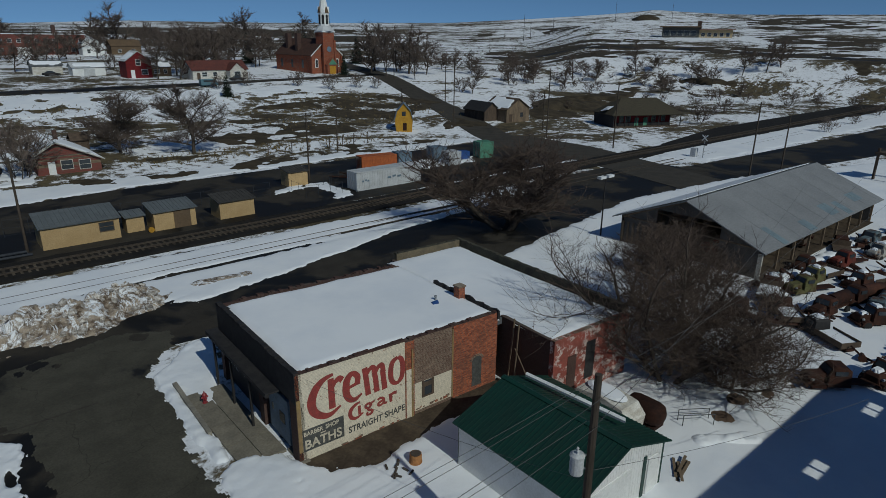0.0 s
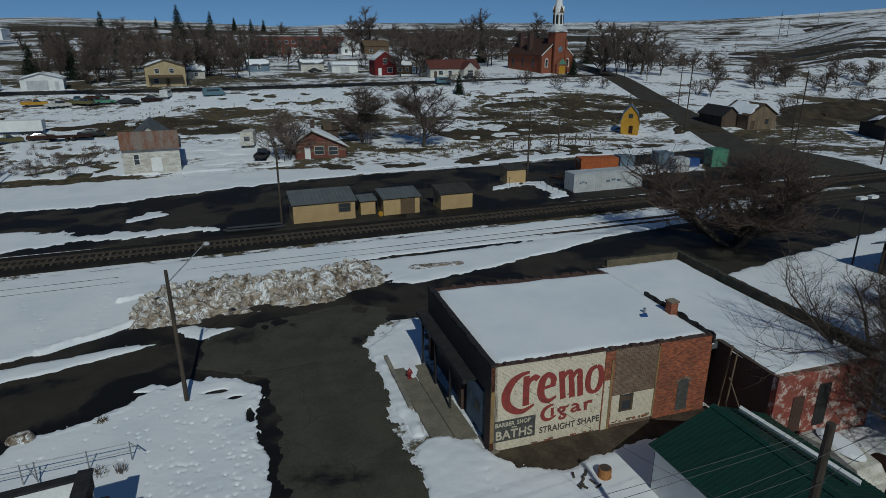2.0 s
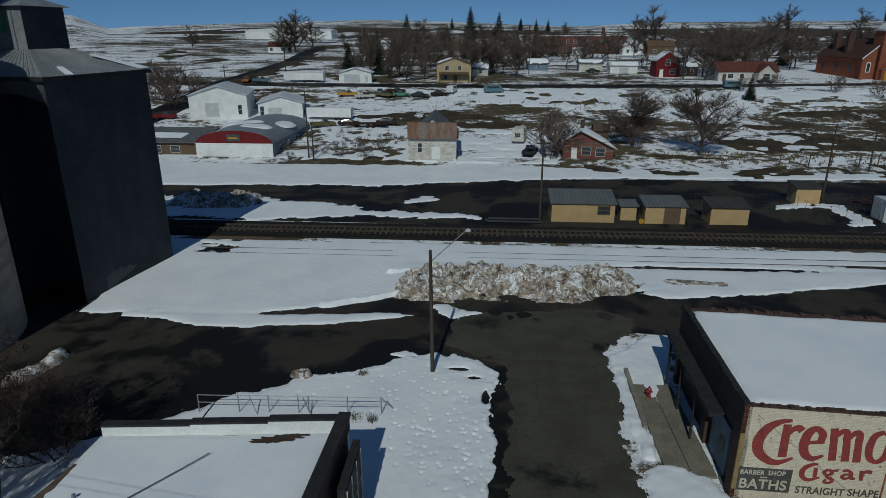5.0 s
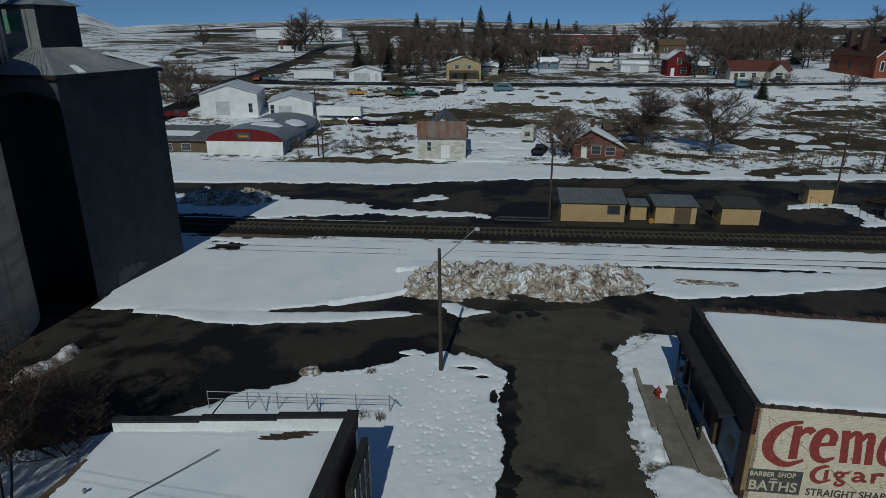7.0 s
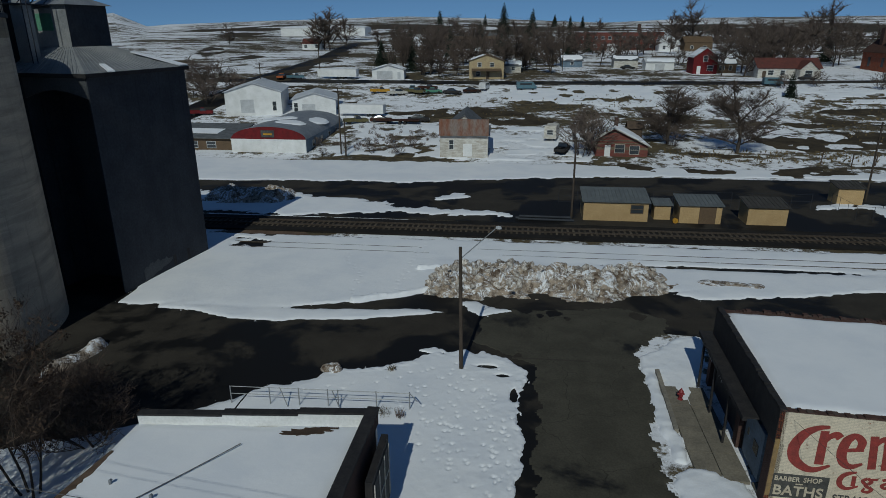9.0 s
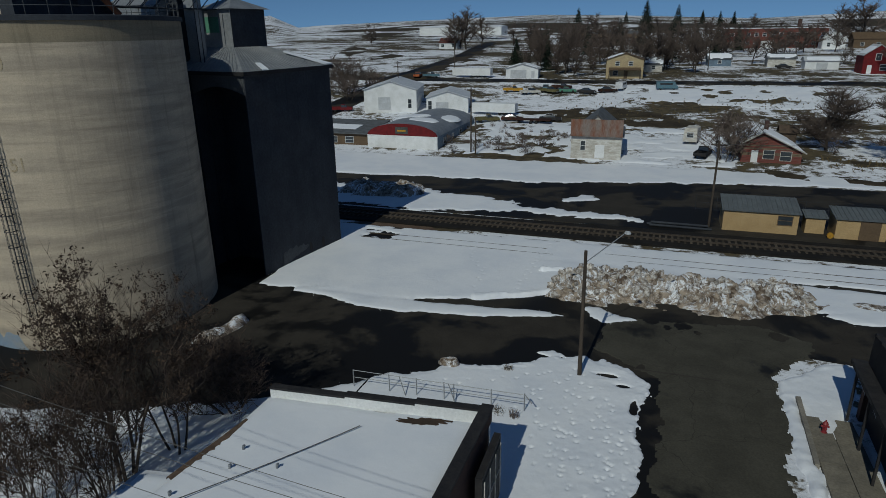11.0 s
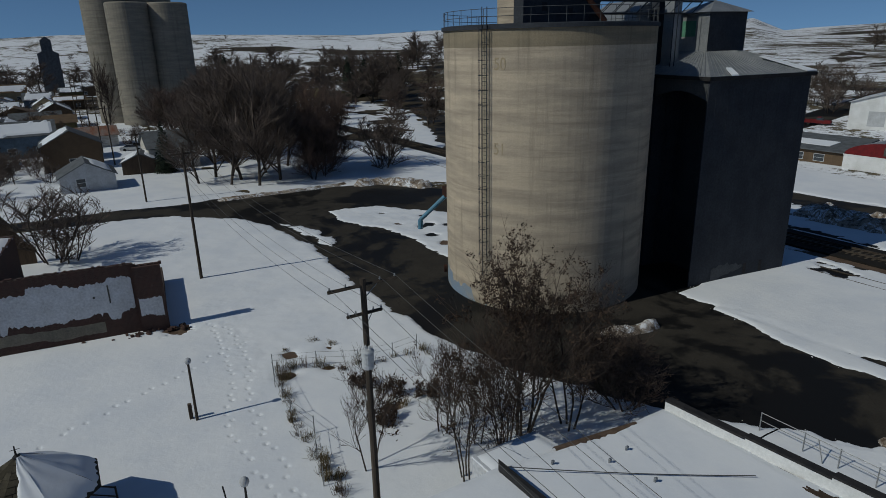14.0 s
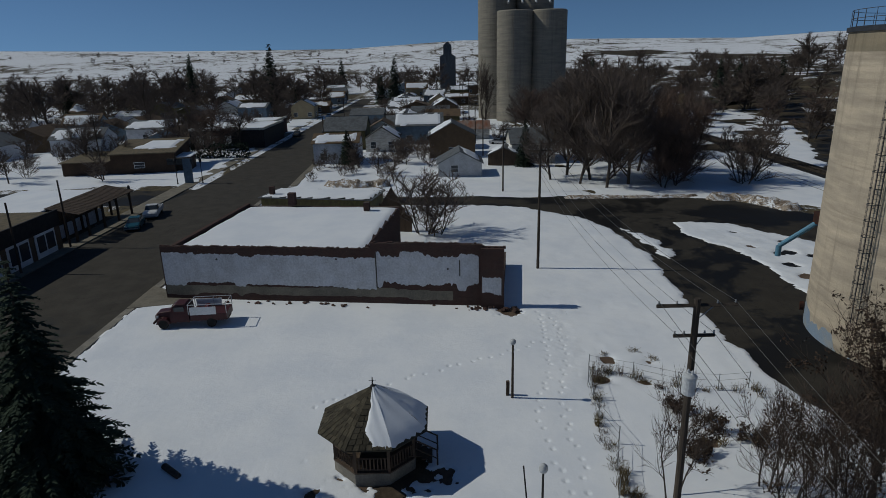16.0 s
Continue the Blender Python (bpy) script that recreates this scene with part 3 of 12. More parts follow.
def hill_strip(name, line, width, material, label, lift=0.08, category="road"):
    """A road laid along a line over the rising land."""
    g = Geo()
    pts = []
    for (x0, y0), (x1, y1) in zip(line, line[1:]):
        k = max(2, int(math.hypot(x1 - x0, y1 - y0) / 5))
        pts += [(x0 + (x1 - x0) * i / k, y0 + (y1 - y0) * i / k) for i in range(k)]
    pts.append(line[-1])
    for i, (x, y) in enumerate(pts):
        (ax, ay), (bx, by) = pts[max(i - 1, 0)], pts[min(i + 1, len(pts) - 1)]
        d = math.hypot(bx - ax, by - ay)
        nx, ny = -(by - ay) / d, (bx - ax) / d
        for s, dz in ((-0.5, -0.5), (-0.5, lift), (0.5, lift), (0.5, -0.5)):
            px, py = x + nx * width * s, y + ny * width * s
            g.v.append((px, py, zland(px, py) + dz))
    for i in range(len(pts) - 1):
        for k in range(3):
            g.f.append((4 * i + k, 4 * i + 4 + k, 4 * i + 5 + k, 4 * i + 1 + k)[::-1])
    return single(name, g, material, label, category, kind="structure")


hill_strip("road_hill", [(95, 92), (112, 130), (126, 170), (140, 214), (150, 250), (175, 330)], 8.5, "road", "asphalt road climbing towards the church")
hill_strip("road_upper", [(-110, 183), (0, 181), (60, 183), (134, 192)], 5, "wet", "narrow dark lane along the houses on the slope")
hill_strip("road_slope", [(-77, 84), (-76, 120), (-76, 170), (-77, 205), (-82, 270), (-98, 360), (-112, 440)], 8, "wet", "dark lane climbing between the sheds")
hill_strip("road_highway", [(258, 268), (300, 240), (322, 190), (318, 140), (300, 85), (275, 40)], 13, "wet", "dark highway cutting along the hill's foot")
hill_strip("road_west", [(-72, 52), (-100, 66), (-140, 88), (-220, 120), (-400, 190)], 7, "wet", "dark lane running out past the grain silo")
hill_strip("road_track", [(-93, 34), (-130, 60), (-180, 84), (-260, 110)], 6, "wet", "dark siding lane among the trees")


# ---- snow lying on the ground ----
def sdf(px, py, poly):
    """Distance inside (+) or outside (-) a closed outline."""
    best, inside = np.full(px.shape, 1e9), np.zeros(px.shape, bool)
    for (ax, ay), (bx, by) in zip(poly, poly[1:] + poly[:1]):
        ex, ey = bx - ax, by - ay
        t = np.clip(((px - ax) * ex + (py - ay) * ey) / (ex * ex + ey * ey + 1e-9), 0, 1)
        best = np.minimum(best, np.hypot(px - ax - t * ex, py - ay - t * ey))
        if ay != by:
            inside ^= ((ay > py) != (by > py)) & (px < ax + (py - ay) * ex / (by - ay))
    return np.where(inside, best, -best)


def lumps(x, y, size, seed):
    """Smooth random field in -1..1, summed over four octaves."""
    rng = np.random.default_rng(seed)
    out, amp = np.zeros(x.shape), 1.0
    for o in range(4):
        n = 64
        grid = rng.uniform(-1, 1, (n, n))
        u, v = x / size * 2**o + 17.3 * o, y / size * 2**o + 5.1 * o
        i, j = np.floor(u).astype(int), np.floor(v).astype(int)
        fu, fv = u - i, v - j
        fu, fv = fu * fu * (3 - 2 * fu), fv * fv * (3 - 2 * fv)
        c = lambda a, b: grid[(i + a) % n, (j + b) % n]
        out += amp * ((c(0, 0) * (1 - fu) + c(1, 0) * fu) * (1 - fv) + (c(0, 1) * (1 - fu) + c(1, 1) * fu) * fv)
        amp *= 0.5
    return out / 1.5


def field(name, x0, y0, x1, y1, res, depth, material, label, category, cut=-0.35, kind="structure", skip=()):
    """A sheet over a grid whose thickness is depth(x, y); where it is thinner than cut it is left out."""
    xs, ys = np.arange(x0, x1 + res / 2, res), np.arange(y0, y1 + res / 2, res)
    gx, gy = np.meshgrid(xs, ys, indexing="ij")
    d = depth(gx, gy)
    ny = len(ys)
    keep = d > cut
    idx = np.arange(gx.size).reshape(gx.shape)
    q = keep[:-1, :-1] | keep[1:, :-1] | keep[1:, 1:] | keep[:-1, 1:]
    mx, my = gx[:-1, :-1] + res / 2, gy[:-1, :-1] + res / 2
    for a0, b0, a1, b1 in skip:
        q &= ~((mx > a0) & (mx < a1) & (my > b0) & (my < b1))
    faces = np.stack([idx[:-1, :-1][q], idx[1:, :-1][q], idx[1:, 1:][q], idx[:-1, 1:][q]], 1)
    used, inv = np.unique(faces, return_inverse=True)
    verts = np.stack([gx.ravel(), gy.ravel(), np.maximum(d, cut).ravel()], 1)[used]
    me = bpy.data.meshes.new(name)
    me.from_pydata(verts.tolist(), [], inv.reshape(-1, 4).tolist())
    me.polygons.foreach_set("use_smooth", [True] * len(me.polygons))
    me.materials.append(M[material])
    return tagged(new(name, me), label, category, "", kind)


STREET = [(0.9, 17), (7.9, 17), (8.0, 24), (8.2, 30), (8.5, 36), (8.4, 38.6), (10.4, 40.4), (11.6, 42.4), (11.8, 44.2), (9, 45.4), (3, 45.2), (-0.6, 44.8), (-2.4, 42.6), (-2.8, 38.8), (-0.4, 37.4), (1.5, 36.2), (1.7, 30)]


def street_depth(x, y):
    """Dry asphalt; meltwater eats into its rim in tongues."""
    d = sdf(x, y, STREET) + (0.5 * lumps(x, y, 2.4, 90) + 0.35 * lumps(x, y, 0.7, 91) - 0.15) * sstep(18, 24, y)
    for bx, by, br in ((1.2, 45.0, 0.8), (3.4, 44.4, 0.7), (4.3, 43.4, 0.55), (2.2, 43.6, 0.35), (0.6, 37.2, 0.3), (9.6, 44.6, 0.7)):
        d = np.minimum(d, np.hypot((x - bx) * 1.5, y - by) - br * (1 + 0.9 * lumps(x, y, 0.9, 92)))
    return np.where(d > 0, 0.026, -0.05)


field("road_street", -4.4, 17, 13.6, 46.6, 0.12, street_depth, "street", "grey dry asphalt street with dark wet rims", "road", -0.04)


def steps(rng, line, stride=0.75, side=0.16):
    """Footprints along a line."""
    out = []
    for (ax, ay), (bx, by) in zip(line, line[1:]):
        d = math.hypot(bx - ax, by - ay)
        for k in range(int(d / stride)):
            s = side if k % 2 else -side
            f = (k + 0.5) * stride / d
            out.append((ax + (bx - ax) * f - (by - ay) / d * s + rng.normal(0, 0.06), ay + (by - ay) * f + (bx - ax) / d * s + rng.normal(0, 0.06)))
    return out


PRINTS = []
_rng = np.random.default_rng(5)
TRAILS = ([(-48, 7.85), (-42.3, 7.5), (-37.6, 7.05), (-34.2, 5.9), (-31.9, 5.35), (-30, 5.65), (-28.1, 5.65), (-25.9, 6.0), (-22, 6.4)], [(-46.7, 8.6), (-43.8, 8.9), (-39.3, 8.5), (-36.4, 7.65), (-33.8, 7.15), (-30.1, 6.85), (-28.3, 7.1), (-25.7, 6.85), (-22, 7.2)],
          [(-33.6, -8.4), (-35, -6.6), (-36.9, -3.0), (-38, -0.6), (-39.2, 1.5), (-40, 3.7), (-41.3, 5.6), (-42.3, 7.5), (-43.2, 9.7)])
for line in TRAILS:
    PRINTS += steps(_rng, line, 0.7, 0.1)
for line in ([(-4, 34), (-2.5, 30), (-3.5, 27), (-2, 24)], [(-6, 33), (-4.5, 29.5), (-1.5, 27.5)], [(-3, 33), (0, 31)], [(-4.5, 26), (-1, 25.5)]):
    PRINTS += steps(_rng, line)
PRINTS += [(x, y) for x, y in zip(_rng.normal(-3.0, 1.9, 60), _rng.normal(31.0, 3.2, 60))]
PRINTS += [(x, y) for x, y in zip(_rng.normal(-0.4, 0.7, 40), _rng.uniform(23.5, 30, 40))]
for line in ([(-4.5, 35), (-9, 32.5), (-13, 31)], [(-3.4, 36), (-2, 33), (-0.8, 29), (-0.6, 24)], [(-13.0, 45.8), (-13.1, 48), (-13.4, 51), (-15.3, 53.5), (-16, 57)], [(-9.4, 45.6), (-9.8, 48), (-9.4, 51), (-9.2, 57), (-8.6, 60)], [(9, 8), (9.5, 14), (10.5, 20), (11, 25)], [(13, 19), (17, 20.5), (21, 20.6)]):
    PRINTS += steps(_rng, line)

FIELD_RAIL = [(-62, 61), (-60, 57), (-33, 56), (-31.6, 45), (-31.4, 42.4), (-29.6, 42.2), (-28.4, 42.6), (-24, 42.7), (-20.5, 42.5), (-16.3, 43.3), (-13.3, 44.4), (-10.2, 45.6), (-7.4, 47.3), (-5, 49), (2, 51), (13, 49.4), (20, 49.6), (31, 51.2), (37, 53.2), (45, 54.2), (64, 56.5), (66, 61)]
FIELD_PARK = [(-20, 27.3), (-18, 28.6), (-15.2, 31.2), (-11.5, 33.5), (-7.5, 35.1), (-3, 37.7), (0, 36.7), (1.2, 35.2), (0.8, 31.4), (1.1, 27.7), (0.8, 23.9), (0.6, -27), (-41, -27), (-90, -26.6),
              (-90, -12), (-87.5, -2), (-85.9, 10.6), (-78.7, 18.2), (-73, 20.4), (-62.8, 21.6), (-56, 21.4), (-48.2, 21.1), (-42.7, 21.1), (-36.9, 21.2), (-34.5, 21.6), (-28, 23.4)]
FIELD_WALK = [(8.5, 36.4), (8.7, 38.2), (9.8, 38.9), (11.6, 41.0), (13.6, 41.6), (12.6, 37), (11.3, 34.4), (10.9, 32.2), (9.9, 32.8), (9.5, 36.1), (9.25, 36.2), (9.1, 31), (8.95, 29.8), (8.45, 29.8), (8.45, 33)]
FIELD_SLIP = [(8.4, 29.9), (8.95, 30.0), (9.3, 29.5), (10.5, 29.9), (10.5, 29.2), (9.6, 28.8), (9.3, 27.9), (9.0, 27.2), (8.45, 27.3)]
FIELD_YARD = [(7.8, -40), (7.8, 23), (8.0, 24.6), (8.2, 26.4), (9.0, 26.9), (10.6, 26.4), (11.3, 25.8), (11.9, 24.2), (12.6, 23.0), (14.6, 22.3), (18.8, 22.9), (23, 22.4), (25.5, 20), (32, 20), (33, 38), (44, 41), (62, 44.2), (73, 46), (97, 43.5), (133, 33), (150, 10), (150, -40)]
FIELD_ISLE = [(-75.8, 28.2), (-73.9, 34.9), (-69.4, 38.1), (-65.9, 40.7), (-63, 44), (-52, 38), (-48, 34), (-51, 31.4), (-56.1, 31.6), (-61.0, 31.4), (-65.5, 30.2), (-69.4, 28.6)]
FIELD_DROP = [(-73.4, 21.5), (-70.4, 23.7), (-66, 24.4), (-62.2, 24.8), (-60.8, 23.2), (-64, 22.7), (-67.5, 22.6), (-70.4, 21.6)]
FIELD_NORTH = [(-46, 78.8), (-32, 79), (-17.3, 76), (-14, 73.4), (-7, 72.6), (-0.4, 72), (-0.4, 70.4), (-12, 70.4), (-27, 69), (-46, 69.5)]
FIELD_BANK = [(-75, 101), (-75, 85), (-45, 85.4), (-16, 86.4), (8, 91.8), (20, 93.4), (46, 94.5), (90, 94), (90, 98.5), (46, 99.5), (8, 101.5)]
FIELD_FAR = [(103, 60.4), (105.5, 53.2), (130, 51.6), (194, 50.2), (262, 48.5), (262, 60.8), (150, 62.4), (120, 66.4), (112, 65)]
FIELD_PATCH = [(-4.2, 45.4), (-2.6, 45.9), (-1.6, 44.9), (0.2, 44.3), (-1.2, 43.6), (-2.4, 43.2), (-3.2, 44.0)]
FIELD_ROADSIDE = [(-11.6, 78.4), (-7, 80.6), (-5.6, 78.6), (-10, 76.8)]
FIELD_SCRAP = [(-6.0, 37.3), (-5.0, 37.7), (-4.3, 37.3), (-5.2, 37.1)]
FIELD_STREAK = [(-27.6, 41.9), (-24, 41.7), (-21.3, 40.6), (-17, 40.6), (-12.5, 41.3), (-9.2, 42.2), (-5, 43.3), (-4.2, 43.8), (-8, 43.9), (-11.4, 43.5), (-15, 43.2), (-20.5, 42.9), (-27.8, 43.0)]
FIELD_CONT = [(35.5, 76.8), (37, 79), (41, 80.8), (45.4, 80), (44.9, 75), (44.2, 70.8), (41.6, 70.2), (42.8, 73.6), (42.6, 77.6), (39, 77.4)]
FIELD_BOX = [(58, 79.5), (63, 78), (74, 78.5), (77, 82), (70, 85), (60, 84.5)]
FIELD_RIM = [(13.2, 49.2), (15, 47.8), (20, 48.6), (27, 50.6), (21, 52.4), (16, 51.2)]
# no snow strip between silo and bin: bare dark asphalt stands for its shade
PIECES = [(FIELD_RAIL, 0.35), (FIELD_PARK, 0.7), (FIELD_WALK, 0.3), (FIELD_SLIP, 0.35), (FIELD_YARD, 0.45), (FIELD_ISLE, 0.9), (FIELD_DROP, 0.8), (FIELD_NORTH, 1.8), (FIELD_BANK, 1.2), (FIELD_FAR, 1.5), (FIELD_PATCH, 0.4), (FIELD_SCRAP, 0.3), (FIELD_ROADSIDE, 1.2),  (FIELD_STREAK, 0.3), (FIELD_RIM, 0.5), (FIELD_CONT, 0.9), (FIELD_BOX, 0.9)]
BARE = [(24.5, 15, 1.0), (34.8, 13.4, 0.5), (37, 12.4, 0.45), (39, 11.8, 0.3), (48, 45, 2.6), (52, 48, 3.2), (-27, -3.5, 2.0), (-48, 5.5, 0.8), (26, 18, 1.6), (58, 20, 1.6), (44, 20, 1.2), (-29.5, 14.1, 0.5), (-28.6, 13.2, 0.35), (-35.9, 12.9, 0.45), (-26.5, 58.4, 1.7), (32.4, 13.0, 0.3), (-39, 11.3, 0.3), (-38.7, 14, 0.25), (-36.5, 10.2, 0.28), (-35.4, 13.8, 0.3), (-33.6, 14.6, 0.25),
        (41.5, 79.4, 0.4), (-62, 36, 0.7), (-58, 34.4, 0.55), (-66, 37.6, 0.6), (-70, 34, 0.5), (-60, 38.6, 0.9), (-54.6, 34.2, 0.6), (-64.5, 33.4, 0.35)]

STRIPS = [(-1.3, 35.6, 0.6, 0.16), (0.4, 32.4, 0.16, 0.7), (0.65, 30.4, 0.12, 0.5), (-0.3, 34.6, 0.3, 0.12), (19.5, 55.3, 8.5, 0.3), (41, 56.6, 7.0, 0.22), (46, 58.0, 6.0, 0.12)]


def snow_depth(x, y):
    rag = 0.75 * lumps(x, y, 2.6, 3) + 0.4 * lumps(x, y, 0.8, 4) + 0.22 * lumps(x, y, 0.36, 5)
    d = np.full(x.shape, -9.0)
    for poly, amp in PIECES:
        xs, ys = [p[0] for p in poly], [p[1] for p in poly]
        near = (x > min(xs) - 2) & (x < max(xs) + 2) & (y > min(ys) - 2) & (y < max(ys) + 2)
        if near.any():
            d[near] = np.maximum(d[near], sdf(x[near], y[near], poly) + amp * rag[near])
    lip = 0.12 * np.exp(-((d - 0.3) / 0.25) ** 2) * np.clip(lumps(x, y, 0.9, 11), 0, 1)
    patchy, crisp = lumps(x, y, 1.7, 14), lumps(x, y, 0.55, 21)
    for bx, by, rx, ry in STRIPS:
        d = np.minimum(d, (np.hypot((x - bx) / rx, (y - by) / ry) - 1) * ry + 0.5 * ry * (patchy + crisp))
    for bx, by, br in BARE:
        d = np.minimum(d, np.hypot(x - bx, y - by) - br * (1 + 0.9 * rag) + 1.1 * br * patchy + 0.6 * br * crisp)
    thick = -0.25 + 0.33 * sstep(-0.22, 0.16, d) + 0.05 * sstep(0.1, 0.9, d) + 0.03 * lumps(x, y, 6, 8) * sstep(0, 1, d)
    thick = thick + lip
    trod = np.maximum(sstep(-16, -13, x) * (1 - sstep(1, 2, x)) * sstep(14, 17, y) * (1 - sstep(37, 38, y)) * (0.25 + 0.75 * sstep(-5.5, -1, x)), sstep(7, 8, x) * (1 - sstep(12, 14, x)) * (1 - sstep(42, 44, y)))
    trod = trod + 0.95 * sstep(13, 16, x) * (1 - sstep(30, 34, x)) * (1 - sstep(22, 24, y))
    trod = trod + 2.2 * sstep(28, 30, y) * (1 - sstep(46, 48, y)) * (1 - sstep(-48, -45, x)) + 1.1 * sstep(5, 9, y) * (1 - sstep(22, 24, y)) * (1 - sstep(-36, -32, x))
    thick = thick + (0.03 * lumps(x, y, 1.7, 18) + 0.022 * lumps(x, y, 0.55, 19)) * trod * sstep(0, 0.6, d)
    for px, py in PRINTS:
        near = (np.abs(x - px) < 0.6) & (np.abs(y - py) < 0.6)
        if near.any():
            wob = math.sin(px * 37.0 + py * 19.0)
            wx, wy = (0.115 + 0.025 * wob, 0.085) if px < -16 else (0.075 + 0.02 * wob, 0.1 - 0.025 * wob)
            thick[near] -= (0.1 if px < -16 else 0.075 + 0.025 * wob) * np.exp(-((((x - px) / wx) ** 2 + ((y - py) / wy) ** 2)[near]) ** 1.5)
    return np.where(d > 0.35, np.maximum(thick, 0.035), thick)


FINE = [(-52, -9, -20, 10), (-15.4, 14, 2, 38), (7, 5, 14, 44), (-17, 45, -7, 61)]
field("ground_snow_tracks", -17, 45, -7, 61, 0.11, snow_depth, "snow", "old snow crossed by two trails of footprints", "snow", -0.24)
field("ground_snow_trail", -52, -9, -20, 10, 0.1, snow_depth, "snow", "smooth park snow crossed by footprints", "snow", -0.24)
field("ground_snow_corner", -15.4, 14, 2, 38, 0.08, snow_depth, "snow", "trampled crusty snow on the street corner", "snow", -0.24)
field("ground_snow_walk", 7, 5, 14, 44, 0.13, snow_depth, "snow", "trampled snow with crumbling edges along the sidewalk", "snow", -0.24)
field("ground_snow_park", -36, 5, 46, 61.5, 0.25, snow_depth, "snow", "trampled old snow with ragged melting edges", "snow", -0.24, skip=FINE)
field("ground_snow_west", -92, -28, -52, 61.6, 0.34, snow_depth, "snow", "smooth snow sheet along the far side of the park", "snow", -0.24)
field("ground_snow_mid", -52, -28, -36, 24, 0.25, snow_depth, "snow", "smooth snow sheet over the park with footprints", "snow", -0.24, skip=FINE)
field("ground_snow_silo", -52, 24, -36, 61.6, 0.32, snow_depth, "snow", "old snow behind the grain silo", "snow", -0.24)
field("ground_snow_near", -36, -28, 1.5, 5, 0.25, snow_depth, "snow", "smooth snow round the park pavilion", "snow", -0.24, skip=FINE)
field("ground_snow_yard", 46, -36, 150, 66, 0.5, snow_depth, "snow", "snow sheet over the scrap yard", "snow", -0.24)
field("ground_snow_siding", 150, 46, 264, 70, 0.8, snow_depth, "snow", "strip of snow between rails and lane", "snow", -0.24)
field("ground_snow_low", 7, -36, 46, 5, 0.5, snow_depth, "snow", "snow sheet over the back yard", "snow", -0.24)
field("ground_snow_north", -77, 67, 92, 103, 0.4, snow_depth, "snow", "patchy snow beyond the railway", "snow", -0.24)
g = Geo()
for i, (bx, by, br) in enumerate(BARE):
    k = len(g.v)
    g.add([(bx + br * 3.4 * math.cos(a * 0.4488), by + br * 3.4 * math.sin(a * 0.4488), -0.02 + 0.0012 * i) for a in range(14)], [tuple(range(14))])
single("soil_patches", g, "loam", "bare brown soil where the snow has melted", "soil", kind="stuff")
# crumbs of snow along the melting edges
_k = np.random.default_rng(33)
kx, ky = _k.uniform(-34, 16, 60000), _k.uniform(5, 56, 60000)
kd = snow_depth(kx, ky)
near_edge = (kd > -0.249) & (kd < 0.0)
g = Geo()
for x, y in zip(kx[near_edge][:110], ky[near_edge][:110]):
    r = 0.02 + 0.05 * _k.random() ** 3
    p = [(x + r * math.cos(a) * _k.uniform(0.7, 1.3), y + r * math.sin(a) * _k.uniform(0.7, 1.3), 0.02) for a in (0.3, 1.6, 2.8, 4.1, 5.3)] + [(x, y, 0.03 + r * _k.uniform(0.6, 1.1))]
    g.add(p, [(0, 1, 5), (1, 2, 5), (2, 3, 5), (3, 4, 5), (4, 0, 5)])
single("snow_crumbs", g, "snow", "loose crumbs of snow on the wet asphalt", "snow", kind="stuff")
flat("road_seam", [(0.2, 36.9), (5.3, 36.95), (5.3, 37.1), (0.2, 37.06)], "road", "pale straight repair seam across the street", "road", 0.034)

# bare turf on the slopes, melted free of snow
TURF = ([(43, 121), (52, 127), (61, 130), (69, 129), (78, 124), (86, 113), (66, 114), (54, 113), (44, 113)], [(53, 136), (60, 141), (69, 140), (71, 138), (66, 133), (57, 130), (54, 132)],
        [(64, 147), (72, 151), (84, 152), (96, 151), (110, 155), (119, 140), (97, 126), (88, 122), (77, 128), (74, 142), (67, 146)], [(8, 101), (17, 102), (26, 101), (34, 99), (44, 101), (50, 106), (56, 107), (67, 104), (86, 100), (80, 97), (44, 96), (25, 96), (11, 96)],
        [(14, 146), (21, 147), (25, 144), (23, 138), (16, 138)], [(29, 110), (34, 112), (40, 108), (35, 106), (30, 107)], [(-30, 142), (-24, 146), (-18, 149), (-9, 151), (-1, 145), (6, 140), (9, 134), (4, 130), (-4, 130), (-12, 138), (-22, 139)],
        [(-45, 153), (-38, 159), (-37, 146), (-42, 146)], [(129, 117), (150, 130), (185, 136), (226, 143), (190, 124), (162, 113), (145, 105), (123, 106)], [(-66, 174), (-58, 177), (-51, 171), (-55, 167), (-62, 168)],
        [(92, 108), (104, 120), (112, 118), (106, 106)], [(216, 115), (238, 135), (247, 129), (248, 113), (232, 109)])
